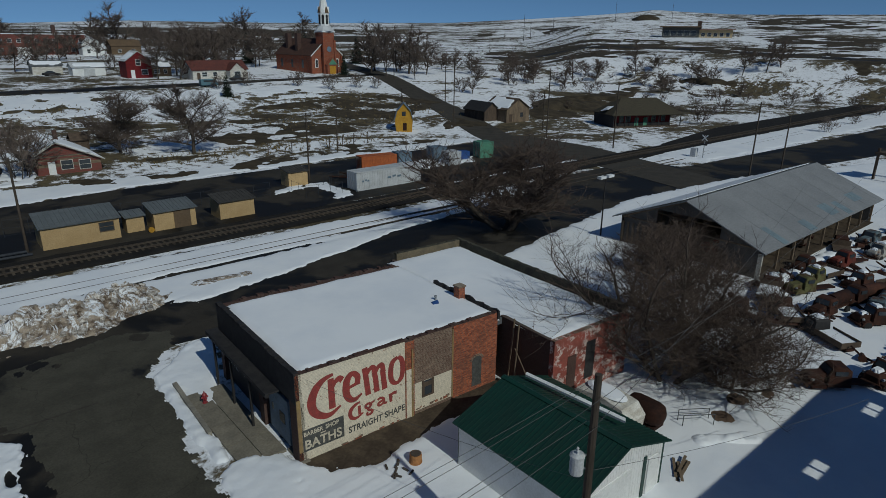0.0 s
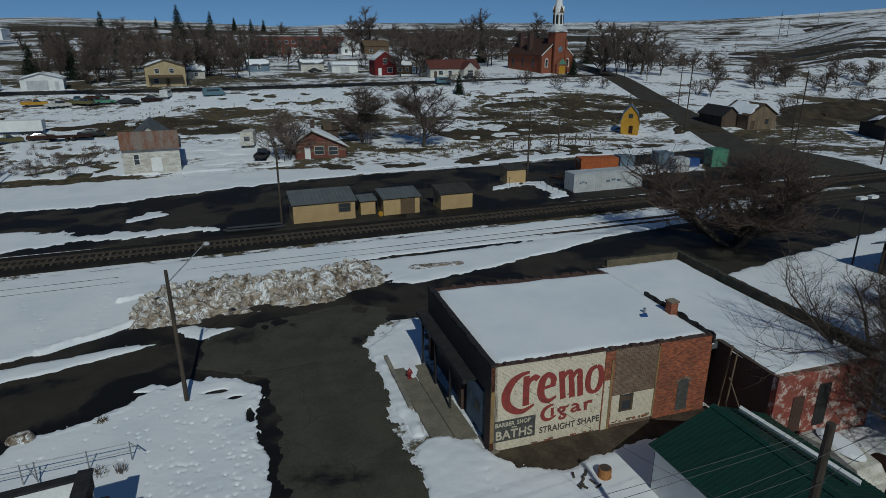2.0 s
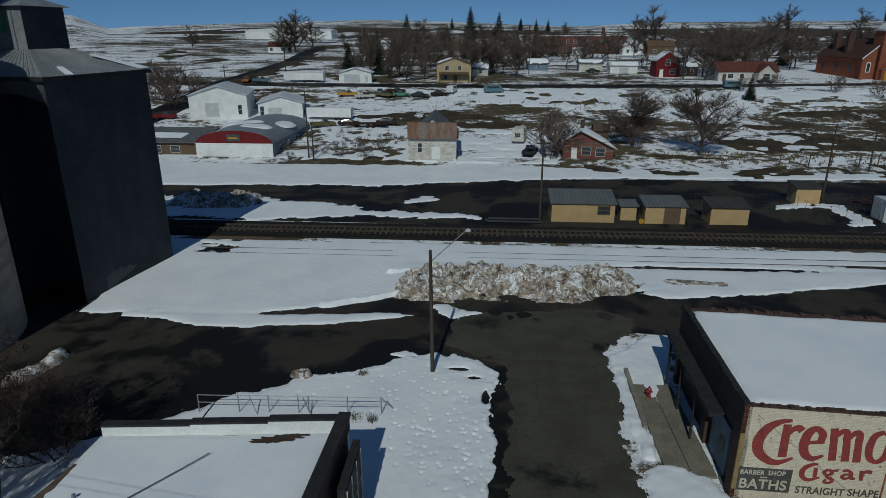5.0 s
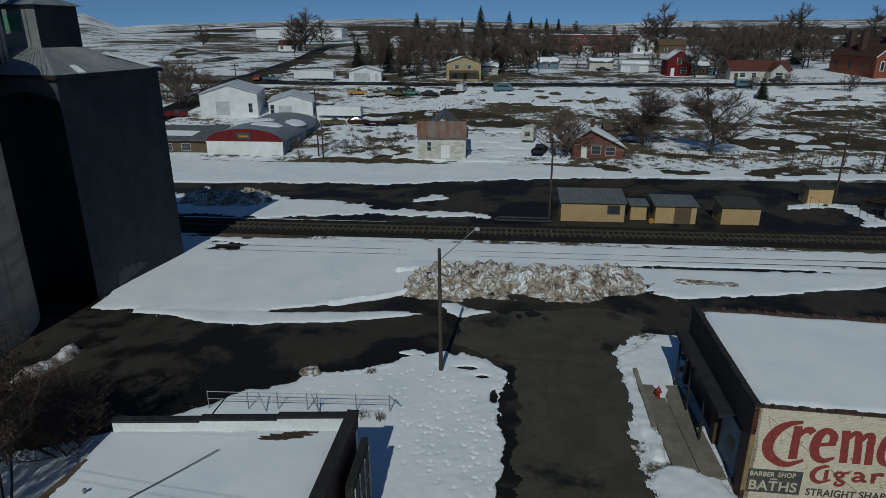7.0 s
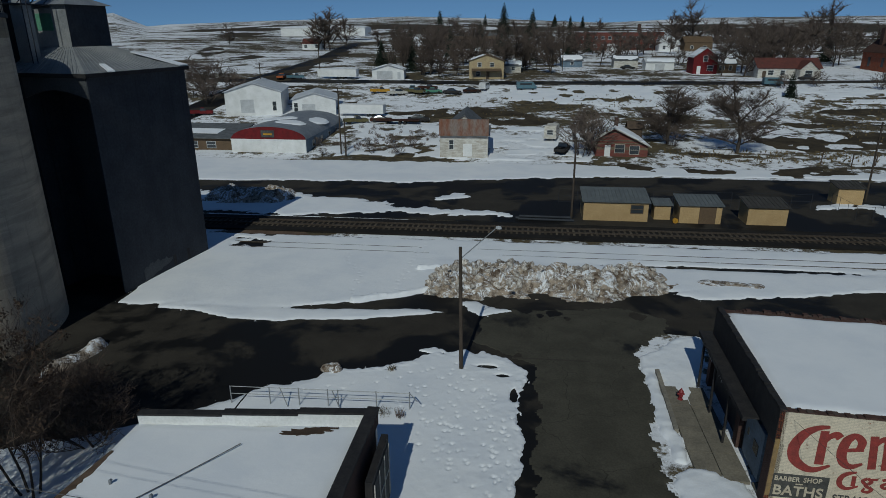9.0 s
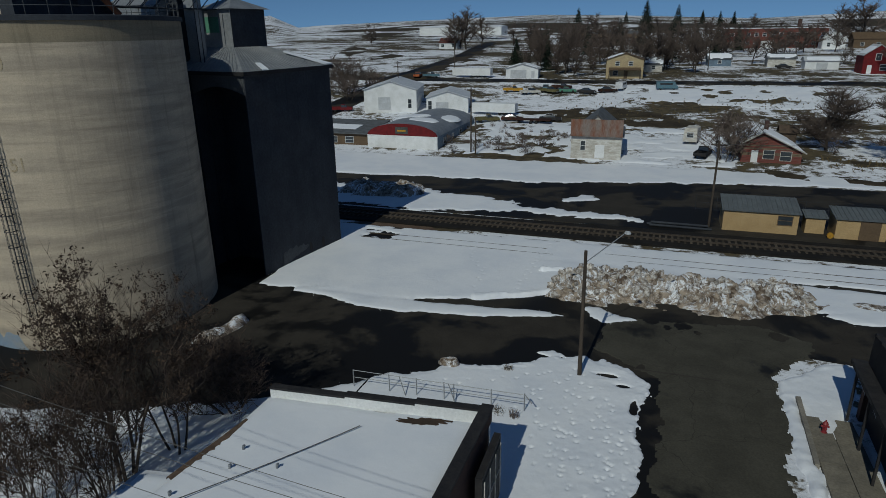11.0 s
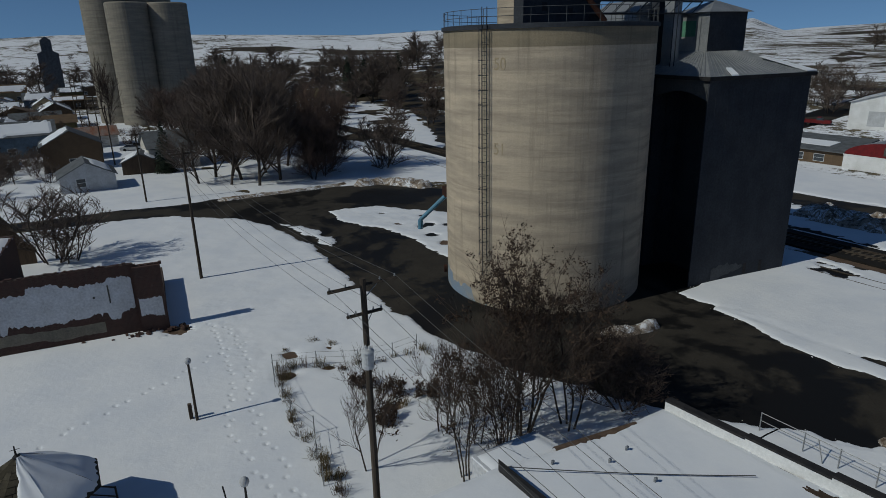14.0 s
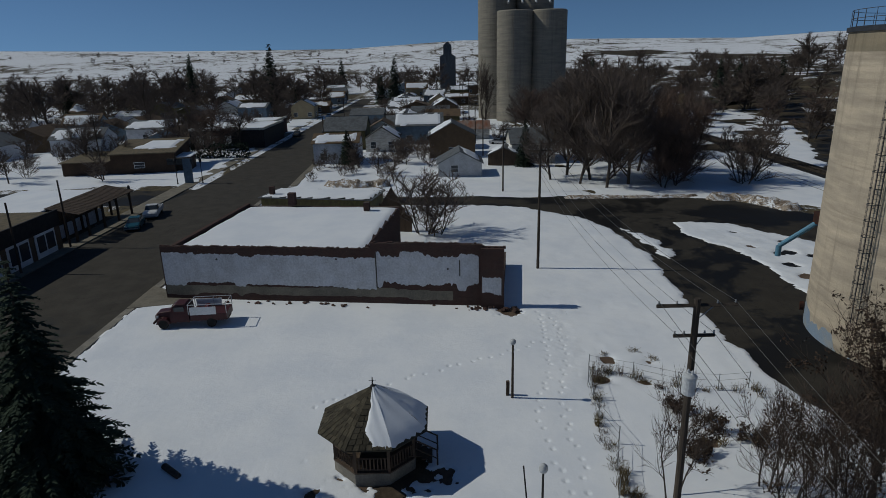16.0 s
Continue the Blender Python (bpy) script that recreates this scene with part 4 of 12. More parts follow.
TURF_FAR = ([(258, 267), (359, 312), (345, 225), (300, 186), (262, 172), (245, 170), (236, 191), (234, 225)], [(336, 219), (354, 170), (334, 93), (310, 85), (300, 120), (303, 168)], [(262, 76), (271, 79), (288, 80), (318, 88), (330, 110), (308, 96), (284, 92), (268, 84)], [(330, 190), (385, 230), (363, 295), (320, 300), (303, 312), (262, 262), (272, 215)], [(340, 130), (352, 98), (466, 131), (505, 227), (430, 190), (354, 141)], [(566, 161), (620, 175), (1060, 306), (1129, 458), (1034, 505), (640, 300), (563, 269), (544, 210)], [(491, 387), (533, 393), (700, 520), (640, 567), (560, 480)], [(421, 435), (541, 559), (435, 498)], [(-124, 263), (-130, 303), (-117, 292), (-107, 264), (-116, 255)], [(-158, 302), (-189, 384), (-149, 326), (-142, 282)],
            [(-75, 140), (-77, 159), (-77, 198), (-83, 273), (-107, 427), (-100, 430), (-72, 255), (-68, 181), (-70, 154), (-70, 138)])


def turf_depth(polys, rag_size, amp):
    def depth(x, y):
        d = np.full(x.shape, -9.0)
        rag = lumps(x, y, rag_size, 81)
        for poly in polys:
            xs, ys = [p[0] for p in poly], [p[1] for p in poly]
            near = (x > min(xs) - 6) & (x < max(xs) + 6) & (y > min(ys) - 6) & (y < max(ys) + 6)
            if near.any():
                d[near] = np.maximum(d[near], sdf(x[near], y[near], poly) + amp * rag[near])
        d = np.minimum(d, 1.0 + 3.6 * lumps(x, y, rag_size * 0.8, 83))
        mound = 1.8 * np.exp(-(((x - 160) / 26) ** 2 + ((y - 122) / 9) ** 2))
        return -0.5 + (0.62 + 0.1 * np.clip(rag, -1, 1)) * sstep(-0.6, 0.5, d) + mound * sstep(-2, 3, d)
    return depth


def slope_sheet(name, x0, y0, x1, y1, res, depth, label, material="turf", category="grass"):
    o = field(name, x0, y0, x1, y1, res, depth, material, label, category, -0.45)
    co = np.empty(len(o.data.vertices) * 3)
    o.data.vertices.foreach_get("co", co)
    co = co.reshape(-1, 3)
    co[:, 2] += land(co[:, 0], co[:, 1])
    o.data.vertices.foreach_set("co", co.ravel())
    return o


slope_sheet("ground_snow_lot", -40, 100, 16, 134, 0.6, turf_depth(([(-36, 104.5), (-35, 131), (-14, 132), (14, 128), (12, 102.5), (-12, 103)],), 4, 1.5), "snow on the weedy lot beside the white shed", "snow", "snow")
slope_sheet("ground_snow_meadow", -14, 146, 106, 180, 0.8, turf_depth(([(-9, 154), (-8, 176), (30, 177), (66, 176), (101, 176), (96, 159), (78, 156), (60, 157), (40, 153), (24, 152), (8, 154)],), 5, 2.0), "snowy meadow with stubble below the houses", "snow", "snow")
slope_sheet("ground_turf", -70, 94, 252, 180, 0.8, turf_depth(TURF, 6, 2.2), "bare winter turf with ragged snow edges")
slope_sheet("ground_turf_far", 226, 66, 510, 316, 2.5, turf_depth(TURF_FAR[:5], 14, 6), "dark bare bank along the far highway")
slope_sheet("ground_turf_sage", 400, 150, 1140, 580, 7, turf_depth(TURF_FAR[5:8], 26, 16), "dark sagebrush on the eastern ridge")
slope_sheet("ground_turf_west", -195, 130, -62, 440, 2.5, turf_depth(TURF_FAR[8:], 14, 4), "dark brushy ground along the lane on the slope")
ARC = [(-850 * math.sin(radians(a)), 850 * math.cos(radians(a))) for a in range(-34, 30, 4)]
slope_sheet("ground_turf_ridge", -520, 420, 560, 900, 9, turf_depth((ARC + [(x * 0.7, y * 0.7) for x, y in ARC[::-1]],), 60, 45), "dark sagebrush along the northern ridge")
slope_sheet("ground_turf_wood", -520, 36, -104, 310, 2.2, turf_depth(([(-128, 60), (-118, 78), (-150, 108), (-200, 140), (-260, 230), (-330, 290), (-430, 260), (-505, 190), (-510, 70), (-420, 50), (-330, 46), (-230, 44), (-150, 46)],), 9, 5), "dark leaf-strewn floor of the bare woods")
slope_sheet("ground_turf_plain", -900, 140, -470, 350, 8, turf_depth(([(-889, 165), (-813, 263), (-665, 302), (-558, 341), (-485, 297), (-577, 263), (-677, 220), (-816, 152)],), 40, 12), "dark brushy band along the far plain")


def heap(name, ridge, half, height, seed, material, label, res=0.2):
    """A ploughed heap along a ridge line."""
    xs, ys = [p[0] for p in ridge], [p[1] for p in ridge]

    def depth(x, y):
        best = np.full(x.shape, 1e9)
        for (ax, ay), (bx, by) in zip(ridge, ridge[1:]):
            t = np.clip(((x - ax) * (bx - ax) + (y - ay) * (by - ay)) / ((bx - ax) ** 2 + (by - ay) ** 2), 0, 1)
            best = np.minimum(best, np.hypot(x - ax - t * (bx - ax), y - ay - t * (by - ay)))
        k = 1 - best / half + 0.5 * lumps(x, y, 3.2, seed) + 0.14 * lumps(x, y, 0.9, seed + 5)
        crag = 1 - np.abs(lumps(x, y, 1.7, seed + 1))
        chip = 1 - np.abs(lumps(x, y, 0.62, seed + 2))
        body = sstep(0.0, 0.75, k)
        knob = sstep(0.0, 0.3, lumps(x, y, 0.95, seed + 3))
        return height * body * (0.34 + 0.3 * crag + 0.2 * chip + 0.2 * knob) - 0.25 * (k < 0.02)

    return field(name, min(xs) - half * 1.6, min(ys) - half * 1.6, max(xs) + half * 1.6, max(ys) + half * 1.6, res, depth, material, label, "snow", -0.2, "")


bank = heap("snow_bank", [(-4.4, 49.6), (-1, 50.2), (4, 49.7), (7.8, 50.2), (10.4, 51.2)], 3.1, 1.95, 21, "dirty_snow", "ploughed heap of dirty grey-brown snow at the street's end", 0.13)
heap("snow_bank", [(-38, 75), (-31, 75.5)], 3.0, 1.6, 23, "dirty_snow", "ploughed heap of snow in the silo's shadow", 0.3)
heap("snow_bank", [(57, 20.0), (66, 19.9), (76, 19.6)], 0.9, 0.5, 33, "snow", "lumpy ridge of snow slid off the barn roof")
heap("snow_bank", [(16.6, 51.7), (20.6, 51.3)], 0.8, 0.28, 25, "dirty_snow", "low ridge of dirty ploughed snow")
heap("snow_bank", [(-28.9, 31.6), (-28.3, 33.6), (-28.1, 35.6)], 0.6, 0.75, 27, "dirty_snow", "small ploughed snow ridge beside the grain silo")
heap("snow_bank", [(-87.6, 39.6), (-86.4, 43.4), (-80.6, 46.6)], 1.4, 1.0, 35, "dirty_snow", "dirty ploughed ridge at the bend of the lane", 0.25)
heap("snow_bank", [(-90.4, 19), (-89.6, 28), (-89.2, 37)], 0.8, 0.45, 37, "dirty_snow", "low dirty snow ridge along the wood's edge", 0.25)
heap("snow_bank", [(-11.6, 34.2), (-10.9, 34.0)], 0.36, 0.55, 29, "dirty_snow", "small lump of shovelled snow", 0.08)
heap("snow_bank", [(-12.5, 45.0), (-9.5, 46.2), (-7.2, 47.6), (-4.8, 49.3)], 0.55, 0.4, 43, "snow", "crumbling white ridge pushed up along the yard's edge", 0.12)
heap("snow_bank", [(-8.2, 52.4), (-6.6, 52.9)], 0.6, 0.55, 45, "snow", "loose pile of broken snow chunks", 0.12)
heap("snow_bank", [(29.0, 12.5), (30.4, 11.7), (31.3, 11.0)], 0.7, 0.36, 39, "snow", "low ridge of trampled snow in the back yard", 0.12)
heap("brush_heap", [(-103.4, -18.5), (-102, -14), (-102.6, -10)], 1.6, 1.3, 41, "dirty_snow", "heap of rubble and brush half covered by snow", 0.25)

from mathutils.bvhtree import BVHTree

# clods and refrozen lumps on the ploughed bank
_c = random.Random(62)
CLODS = []
for k in range(5):
    cg = Geo()
    n_ring, n_lat = 8, 5
    for a in range(1, n_lat):
        for b in range(n_ring):
            th, ph = math.pi * a / n_lat, 2 * math.pi * b / n_ring
            q = _c.uniform(0.62, 1.15)
            cg.v.append((q * math.sin(th) * math.cos(ph), q * math.sin(th) * math.sin(ph) * 0.85, q * math.cos(th) * 0.7))
    cg.v += [(0, 0, 0.7), (0, 0, -0.7)]
    top, low_v = len(cg.v) - 2, len(cg.v) - 1
    for b in range(n_ring):
        c2 = (b + 1) % n_ring
        cg.f += [(top, b, c2)] + [(a * n_ring + b, a * n_ring + n_ring + b, a * n_ring + n_ring + c2, a * n_ring + c2) for a in range(n_lat - 2)] + [(low_v, (n_lat - 2) * n_ring + c2, (n_lat - 2) * n_ring + b)]
    CLODS.append(mesh_of("clod", cg, "clod"))
_tree = BVHTree.FromPolygons([v.co for v in bank.data.vertices], [tuple(p.vertices) for p in bank.data.polygons])
done = 0
while done < 280:
    x, y = _c.uniform(-8.5, 13.5), _c.uniform(46.0, 53.6)
    hit = _tree.ray_cast(Vector((x, y, 9)), Vector((0, 0, -1)))[0]
    if hit is None or hit.z < 0.12:
        continue
    sz = 0.07 + 0.42 * _c.random() ** 2.2
    o = part("clod", _c.choice(CLODS), None, bank, at=Matrix.Translation((x, y, hit.z + 0.1 * sz)) @ Matrix.Rotation(_c.uniform(0, 6.28), 4, "Z") @ Matrix.Rotation(_c.uniform(-0.6, 0.6), 4, "X") @ Matrix.Diagonal((sz, sz, sz, 1)))
    done += 1

# ---- railway ----
rail = thing("railway_track", "rusty railway track on dark ballast with timber ties", "railway", (0, 64.8, 0), 0, kind="structure")
part("ballast", Geo().prism([(-420, -2.6), (420, -2.6), (420, 2.6), (-420, 2.6)], -0.3, 0.16), "gravel", rail)
for y in (-0.75, 0.75):
    g = Geo()
    g.box(-420, y - 0.065, 0.2, 420, y + 0.065, 0.23).box(-420, y - 0.02, 0.23, 420, y + 0.02, 0.34).box(-420, y - 0.037, 0.34, 420, y + 0.037, 0.38)
    part("rail", g, "rail", rail)
for y in (-6.6, -8.1):
    part("rail", Geo().box(-420, y - 0.03, 0.02, 420, y + 0.03, 0.135), "rail", rail, "old siding rail half buried in snow")
tie_mesh = mesh_of("tie", Geo().box(-0.11, -1.3, 0.02, 0.11, 1.3, 0.2), "tie")
for i in range(290):
    part("tie", tie_mesh, None, rail, at=pose(-62 + i * 0.6, _rng.normal(0, 0.03), 0, 0, 0, _rng.normal(0, 0.8)))
g = Geo()
for i in range(260):
    for s in (-1, 1):
        g.box(-62.3 - i * 0.6 if s < 0 else 112 + i * 0.6, -1.3, 0.02, -62.08 - i * 0.6 if s < 0 else 112.22 + i * 0.6, 1.3, 0.23)
o = part("far_ties", g, "tie", rail)
o["kind"] = "stuff"


# ---- trees ----
def branch_tree(seed, height, spread, levels, kids, droop=0.0, trunk=0.16, stems=1, lean=0.25, bare_from=0.25, width=None, rmin=0.008, fine=False, oval=0.0):
    """Limbs of a bare tree, scaled to a height and a width: (thick limbs, thin twigs ending in points)."""
    rng = random.Random(seed)
    thick, thin = Geo(), Geo()

    def twig(p, d, length):
        u = d.orthogonal().normalized()
        w = d.cross(u)
        k = len(thin.v)
        if fine:
            a = rng.uniform(0, 6.28)
            s = (u * math.cos(a) + w * math.sin(a)) * rmin
            thin.v += [tuple(p - s), tuple(p + s), tuple(p + d * length)]
            thin.f.append((k, k + 1, k + 2))
            return
        for a in (0, 2.094, 4.189):
            thin.v.append(tuple(p + (u * math.cos(a) + w * math.sin(a)) * rmin))
        thin.v.append(tuple(p + d * length))
        thin.f += [(k, k + 1, k + 3), (k + 1, k + 2, k + 3), (k + 2, k, k + 3)]

    def grow(p, d, length, r, level):
        if level == levels:
            twig(p, (d + Vector((0, 0, 0.08))).normalized(), length)
            return
        n = 3 if not fine else 2 if level < 2 else 1
        for i in range(n):
            wob = 0.13 + 0.06 * level
            d2 = (d + Vector((rng.gauss(0, wob), rng.gauss(0, wob), rng.gauss(0, wob * 0.7) - droop * level * 0.03 + 0.05))).normalized()
            q = p + d2 * (length / n)
            r2 = max(r * (0.8 if level else 0.86), rmin)
            sides = (4 if level == 0 else 3) if fine else 7 if level == 0 else 5 if level == 1 else 3
            (thick if level < 2 else thin).tube(p, q, r, r2, sides, False)
            p, d, r = q, d2, r2
            if level > 0 or (i + 1) / n > bare_from:
                for _ in range(kids[level] // n + (rng.random() < (kids[level] % n) / n)):
                    a = rng.uniform(0, 2 * math.pi)
                    out = Vector((math.cos(a), math.sin(a), rng.uniform(-0.1, 0.7)))
                    c = (d * (1 - spread) + out * spread).normalized()
                    grow(p - d * rng.uniform(0, length / n * 0.8), c, length * rng.uniform(0.5, 0.78), max(r * rng.uniform(0.45, 0.7), rmin), level + 1)
        grow(p, d, length * 0.6, r, level + 1)

    for s in range(stems):
        a = 2 * math.pi * s / max(stems, 1) + rng.random()
        base = Vector((math.cos(a), math.sin(a), 0)) * (0.0 if stems == 1 else 0.35)
        d = Vector((math.cos(a) * lean * (stems > 1), math.sin(a) * lean * (stems > 1), 1)).normalized()
        grow(base - d * 0.15, d, height * rng.uniform(0.36, 0.44), trunk * (1 if stems == 1 else 0.7), 0)
    pts = np.array(thin.v)
    sz = height / np.percentile(pts[:, 2], 99.7)
    sx = sz if width is None else width / (np.percentile(np.hypot(pts[:, 0], pts[:, 1]), 97) * 2)
    half = np.percentile(np.hypot(pts[:, 0], pts[:, 1]), 97) * sx
    for g in (thick, thin):
        v = np.array(g.v) * (sx, sx, sz)
        if oval:  # shoots that run far out of an oval crown bend back towards it
            c = np.array((0, 0, height * 0.55))
            q = np.sqrt((v[:, 0] ** 2 + v[:, 1] ** 2) / half ** 2 + ((v[:, 2] - c[2]) / (height * 0.47)) ** 2)
            k = np.where((q > 1) & (v[:, 2] > c[2] * 0.5), (1 + (1 - oval) * (q - 1)) / np.maximum(q, 1), 1)
            v = c + (v - c) * k[:, None]
        g.v = [tuple(r) for r in v.tolist()]
    return thick, thin


def make_tree(name, label, at, seed, height, spread=0.6, levels=4, kids=(6, 6, 6, 4), droop=0.0, trunk=0.2, stems=1, twigs="twig_dark", lean=0.25, turn=0.0, leaves=0, group="", bare_from=0.25, width=None, leaf_from=0.0, rmin=0.008):
    t = thing(name, label, "tree", at, turn, group)
    thick, thin = branch_tree(seed, height, spread, levels, kids, droop, trunk, stems, lean, bare_from, width, rmin)
    part("trunk", thick, "bark", t, smooth=True)
    part("crown", thin, twigs, t)
    if leaves:
        rng, g = random.Random(seed + 1), Geo()
        ends = [p for p in thin.v[3::4] if p[2] > leaf_from * height] or thin.v
        knots = [rng.choice(ends) for _ in range(max(1, leaves // 14))]
        for _ in range(leaves):
            p = Vector(rng.choice(knots)) + Vector([rng.gauss(0, 0.13) for _ in range(3)])
            a, b = Vector([rng.gauss(0, 1) for _ in range(3)]).normalized() * rng.uniform(0.05, 0.12), Vector([rng.gauss(0, 1) for _ in range(3)]).normalized() * rng.uniform(0.03, 0.07)
            g.add([p - a, p + b, p + a, p - b], [(0, 1, 2, 3)])
        o = part("leaves", g, "leaf", t)
        o["kind"] = "stuff"
    return t


def conifer(name, label, at, seed, height, width, tiers=14, needles=26, fat=1.0):
    """A spruce: whorls of drooping boughs, each set with small needle sprays."""
    rng = random.Random(seed)
    t = thing(name, label, "tree", at)
    part("trunk", Geo().tube((0, 0, -0.2), (0, 0, height * 0.96), height * 0.018, 0.02, 8), "bark", t)
    g = Geo()
    for k in range(tiers):
        f = (k + 0.6 * rng.random()) / tiers
        z = height * (0.04 + 0.95 * f)
        reach = width * 0.5 * (1 - f) ** 0.85 + 0.12
        n = max(5, int(12 * (1 - f) + 4))
        for i in range(n):
            a = 2 * math.pi * (i + rng.random() * 0.9) / n
            d, side = Vector((math.cos(a), math.sin(a), 0)), Vector((-math.sin(a), math.cos(a), 0))
            ln = reach * rng.uniform(0.6, 1.12)
            m = max(3, int(needles * (1 - f) ** 0.5 * 0.55))
            for j in range(m):
                u = (j + rng.random()) / m
                c = d * ln * u + Vector((0, 0, z - ln * 0.42 * u * u + 0.14 * ln * u))
                w = ln * 0.2 * (1.1 - u) + 0.07
                for s in (-1, 1):
                    tip = c + side * s * w * rng.uniform(0.5, 1.4) + d * w * rng.uniform(0.5, 1.3) + Vector((0, 0, -w * rng.uniform(0.1, 0.9)))
                    wide = (tip - c).cross(Vector((0, 0, 1))).normalized() * (0.05 + 0.09 * w) * fat
                    g.add([c, c.lerp(tip, 0.55) + wide, tip, c.lerp(tip, 0.45) - wide, c.lerp(tip, 0.4) + Vector((0, 0, -0.1 * w - 0.05))], [(0, 1, 2, 3), (0, 4, 2)])
    for i in range(1300 if fat > 1 else 0):  # close inner sprays that hide the trunk
        f = 1 - math.sqrt(rng.random())
        reach = (width * 0.5 * (1 - f) ** 0.9 + 0.1) * rng.uniform(0.25, 0.95)
        a = rng.uniform(0, 6.28)
        d = Vector((math.cos(a), math.sin(a), 0))
        c = d * reach + Vector((0, 0, height * (0.05 + 0.95 * f) - reach * 0.2))
        tip = c + (d * rng.uniform(0.3, 0.8) + Vector((rng.gauss(0, 0.2), rng.gauss(0, 0.2), -rng.uniform(0.1, 0.5)))) * width * 0.11
        wide = Vector((-d.y, d.x, rng.gauss(0, 0.3))) * width * rng.uniform(0.03, 0.06)
        g.add([c - wide, c + wide, tip], [(0, 1, 2)])
    part("crown", g, "needle", t)
    return t


# ---- small makers ----
def window(parent, x, y, z, w, h, face="-y", frame_mat="white", bars=True, depth=0.05, name="window"):
    """A framed window on a wall whose outside faces the given way."""
    turn = {"-y": 0, "+x": 90, "+y": 180, "-x": 270}[face]
    at = pose(x, y, z, 0, 0, turn)
    fr = Geo()
    t = 0.07
    fr.box(-w / 2 - t, -depth, -t, w / 2 + t, 0.02, 0).box(-w / 2 - t, -depth, h, w / 2 + t, 0.02, h + t)
    fr.box(-w / 2 - t, -depth, 0, -w / 2, 0.02, h).box(w / 2, -depth, 0, w / 2 + t, 0.02, h)
    if bars:
        fr.box(-w / 2, -depth * 0.7, h / 2 - 0.025, w / 2, 0.02, h / 2 + 0.025)
    o = part(name, fr, frame_mat, parent, at=at)
    part("pane", Geo().box(-w / 2, -0.018, 0, w / 2, 0.01, h), "glass", o)
    return o


def panel(parent, name, x, y, z, w, h, face, material, label="", depth=0.06):
    turn = {"-y": 0, "+x": 90, "+y": 180, "-x": 270}[face]
    return part(name, Geo().box(-w / 2, -depth, 0, w / 2, 0.01, h), material, parent, label, at=pose(x, y, z, 0, 0, turn))


def lettering(text, size, depth=0.01, sx=1.0, spacing=1.0, bold=0.0):
    """A mesh of the text in the built-in font, upright in the xz plane, starting at x = 0."""
    c = bpy.data.curves.new("text", "FONT")
    c.body, c.size, c.extrude, c.space_character = text, size, depth, spacing
    c.offset = bold
    o = bpy.data.objects.new("text", c)
    scene.collection.objects.link(o)
    me = bpy.data.meshes.new_from_object(o.evaluated_get(bpy.context.evaluated_depsgraph_get()))
    bpy.data.objects.remove(o)
    bpy.data.curves.remove(c)
    me.transform(Matrix.Diagonal((sx, 1, 1, 1)))
    me.transform(pose(0, 0, 0, 90))
    return me


def arc(g, cx, cz, rx, rz, a0, a1, w0, w1, y=-0.012, n=28, hx=None):
    """A painted band along an ellipse in the xz plane, its width swelling from w0 to w1 at the middle."""
    pts = []
    for i in range(n + 1):
        f = i / n
        a = radians(a0 + (a1 - a0) * f)
        w = w0 + (w1 - w0) * math.sin(math.pi * f)
        for s in (-0.5, 0.5):
            pts.append((cx + (rx + s * w) * math.cos(a), cz + (rz + s * w * 0.8) * math.sin(a)))
    k = len(g.v)
    for x, z in pts:
        g.v += [(x, y, z), (x, 0.01, z)]
    for i in range(n):
        a, b, c, d = k + 4 * i, k + 4 * i + 2, k + 4 * i + 6, k + 4 * i + 4
        g.f += [(a, b, c, d), (a, d, d + 1, a + 1), (b, b + 1, c + 1, c)]
    return g


def wire(name, a, b, sag, r=0.01, label="thin black overhead cable"):
    """A sagging cable between two points, one tube."""
    g, n, m = Geo(), 24, 4
    a, b = Vector(a), Vector(b)
    side = (b - a).cross(Vector((0, 0, 1))).normalized()
    for i in range(n + 1):
        f = i / n
        p = a.lerp(b, f) - Vector((0, 0, 4 * sag * f * (1 - f)))
        g.v += [tuple(p + side * r), tuple(p + Vector((0, 0, r))), tuple(p - side * r), tuple(p - Vector((0, 0, r)))]
    g.f = [(m * i + k, m * i + (k + 1) % m, m * i + m + (k + 1) % m, m * i + m + k) for i in range(n) for k in range(m)]
    return single(name, g, "wire", label, "cable", group="overhead cables")


def rough_edge(g, a, b, size, seed, lift=0.0):
    """Broken bricks along the top of a wall."""
    rng = random.Random(seed)
    a, b = Vector(a), Vector(b)
    d = (b - a).length
    w = (b - a).normalized()
    x = 0.0
    while x < d:
        ln, h = rng.uniform(0.15, 0.3), rng.uniform(0.02, size)
        p = a + w * x
        m = Matrix.Translation(p) @ Matrix.Rotation(math.atan2(w.y, w.x), 4, "Z")
        k = len(g.v)
        g.box(0, -0.14, -0.06, ln * 0.92, 0.14, h + lift)
        g.turned(m, k)
        x += ln
    return g


def coping(g, material, parent, label=""):
    o = part("coping", g, material, parent, label)
    o["kind"] = "stuff"
    return o


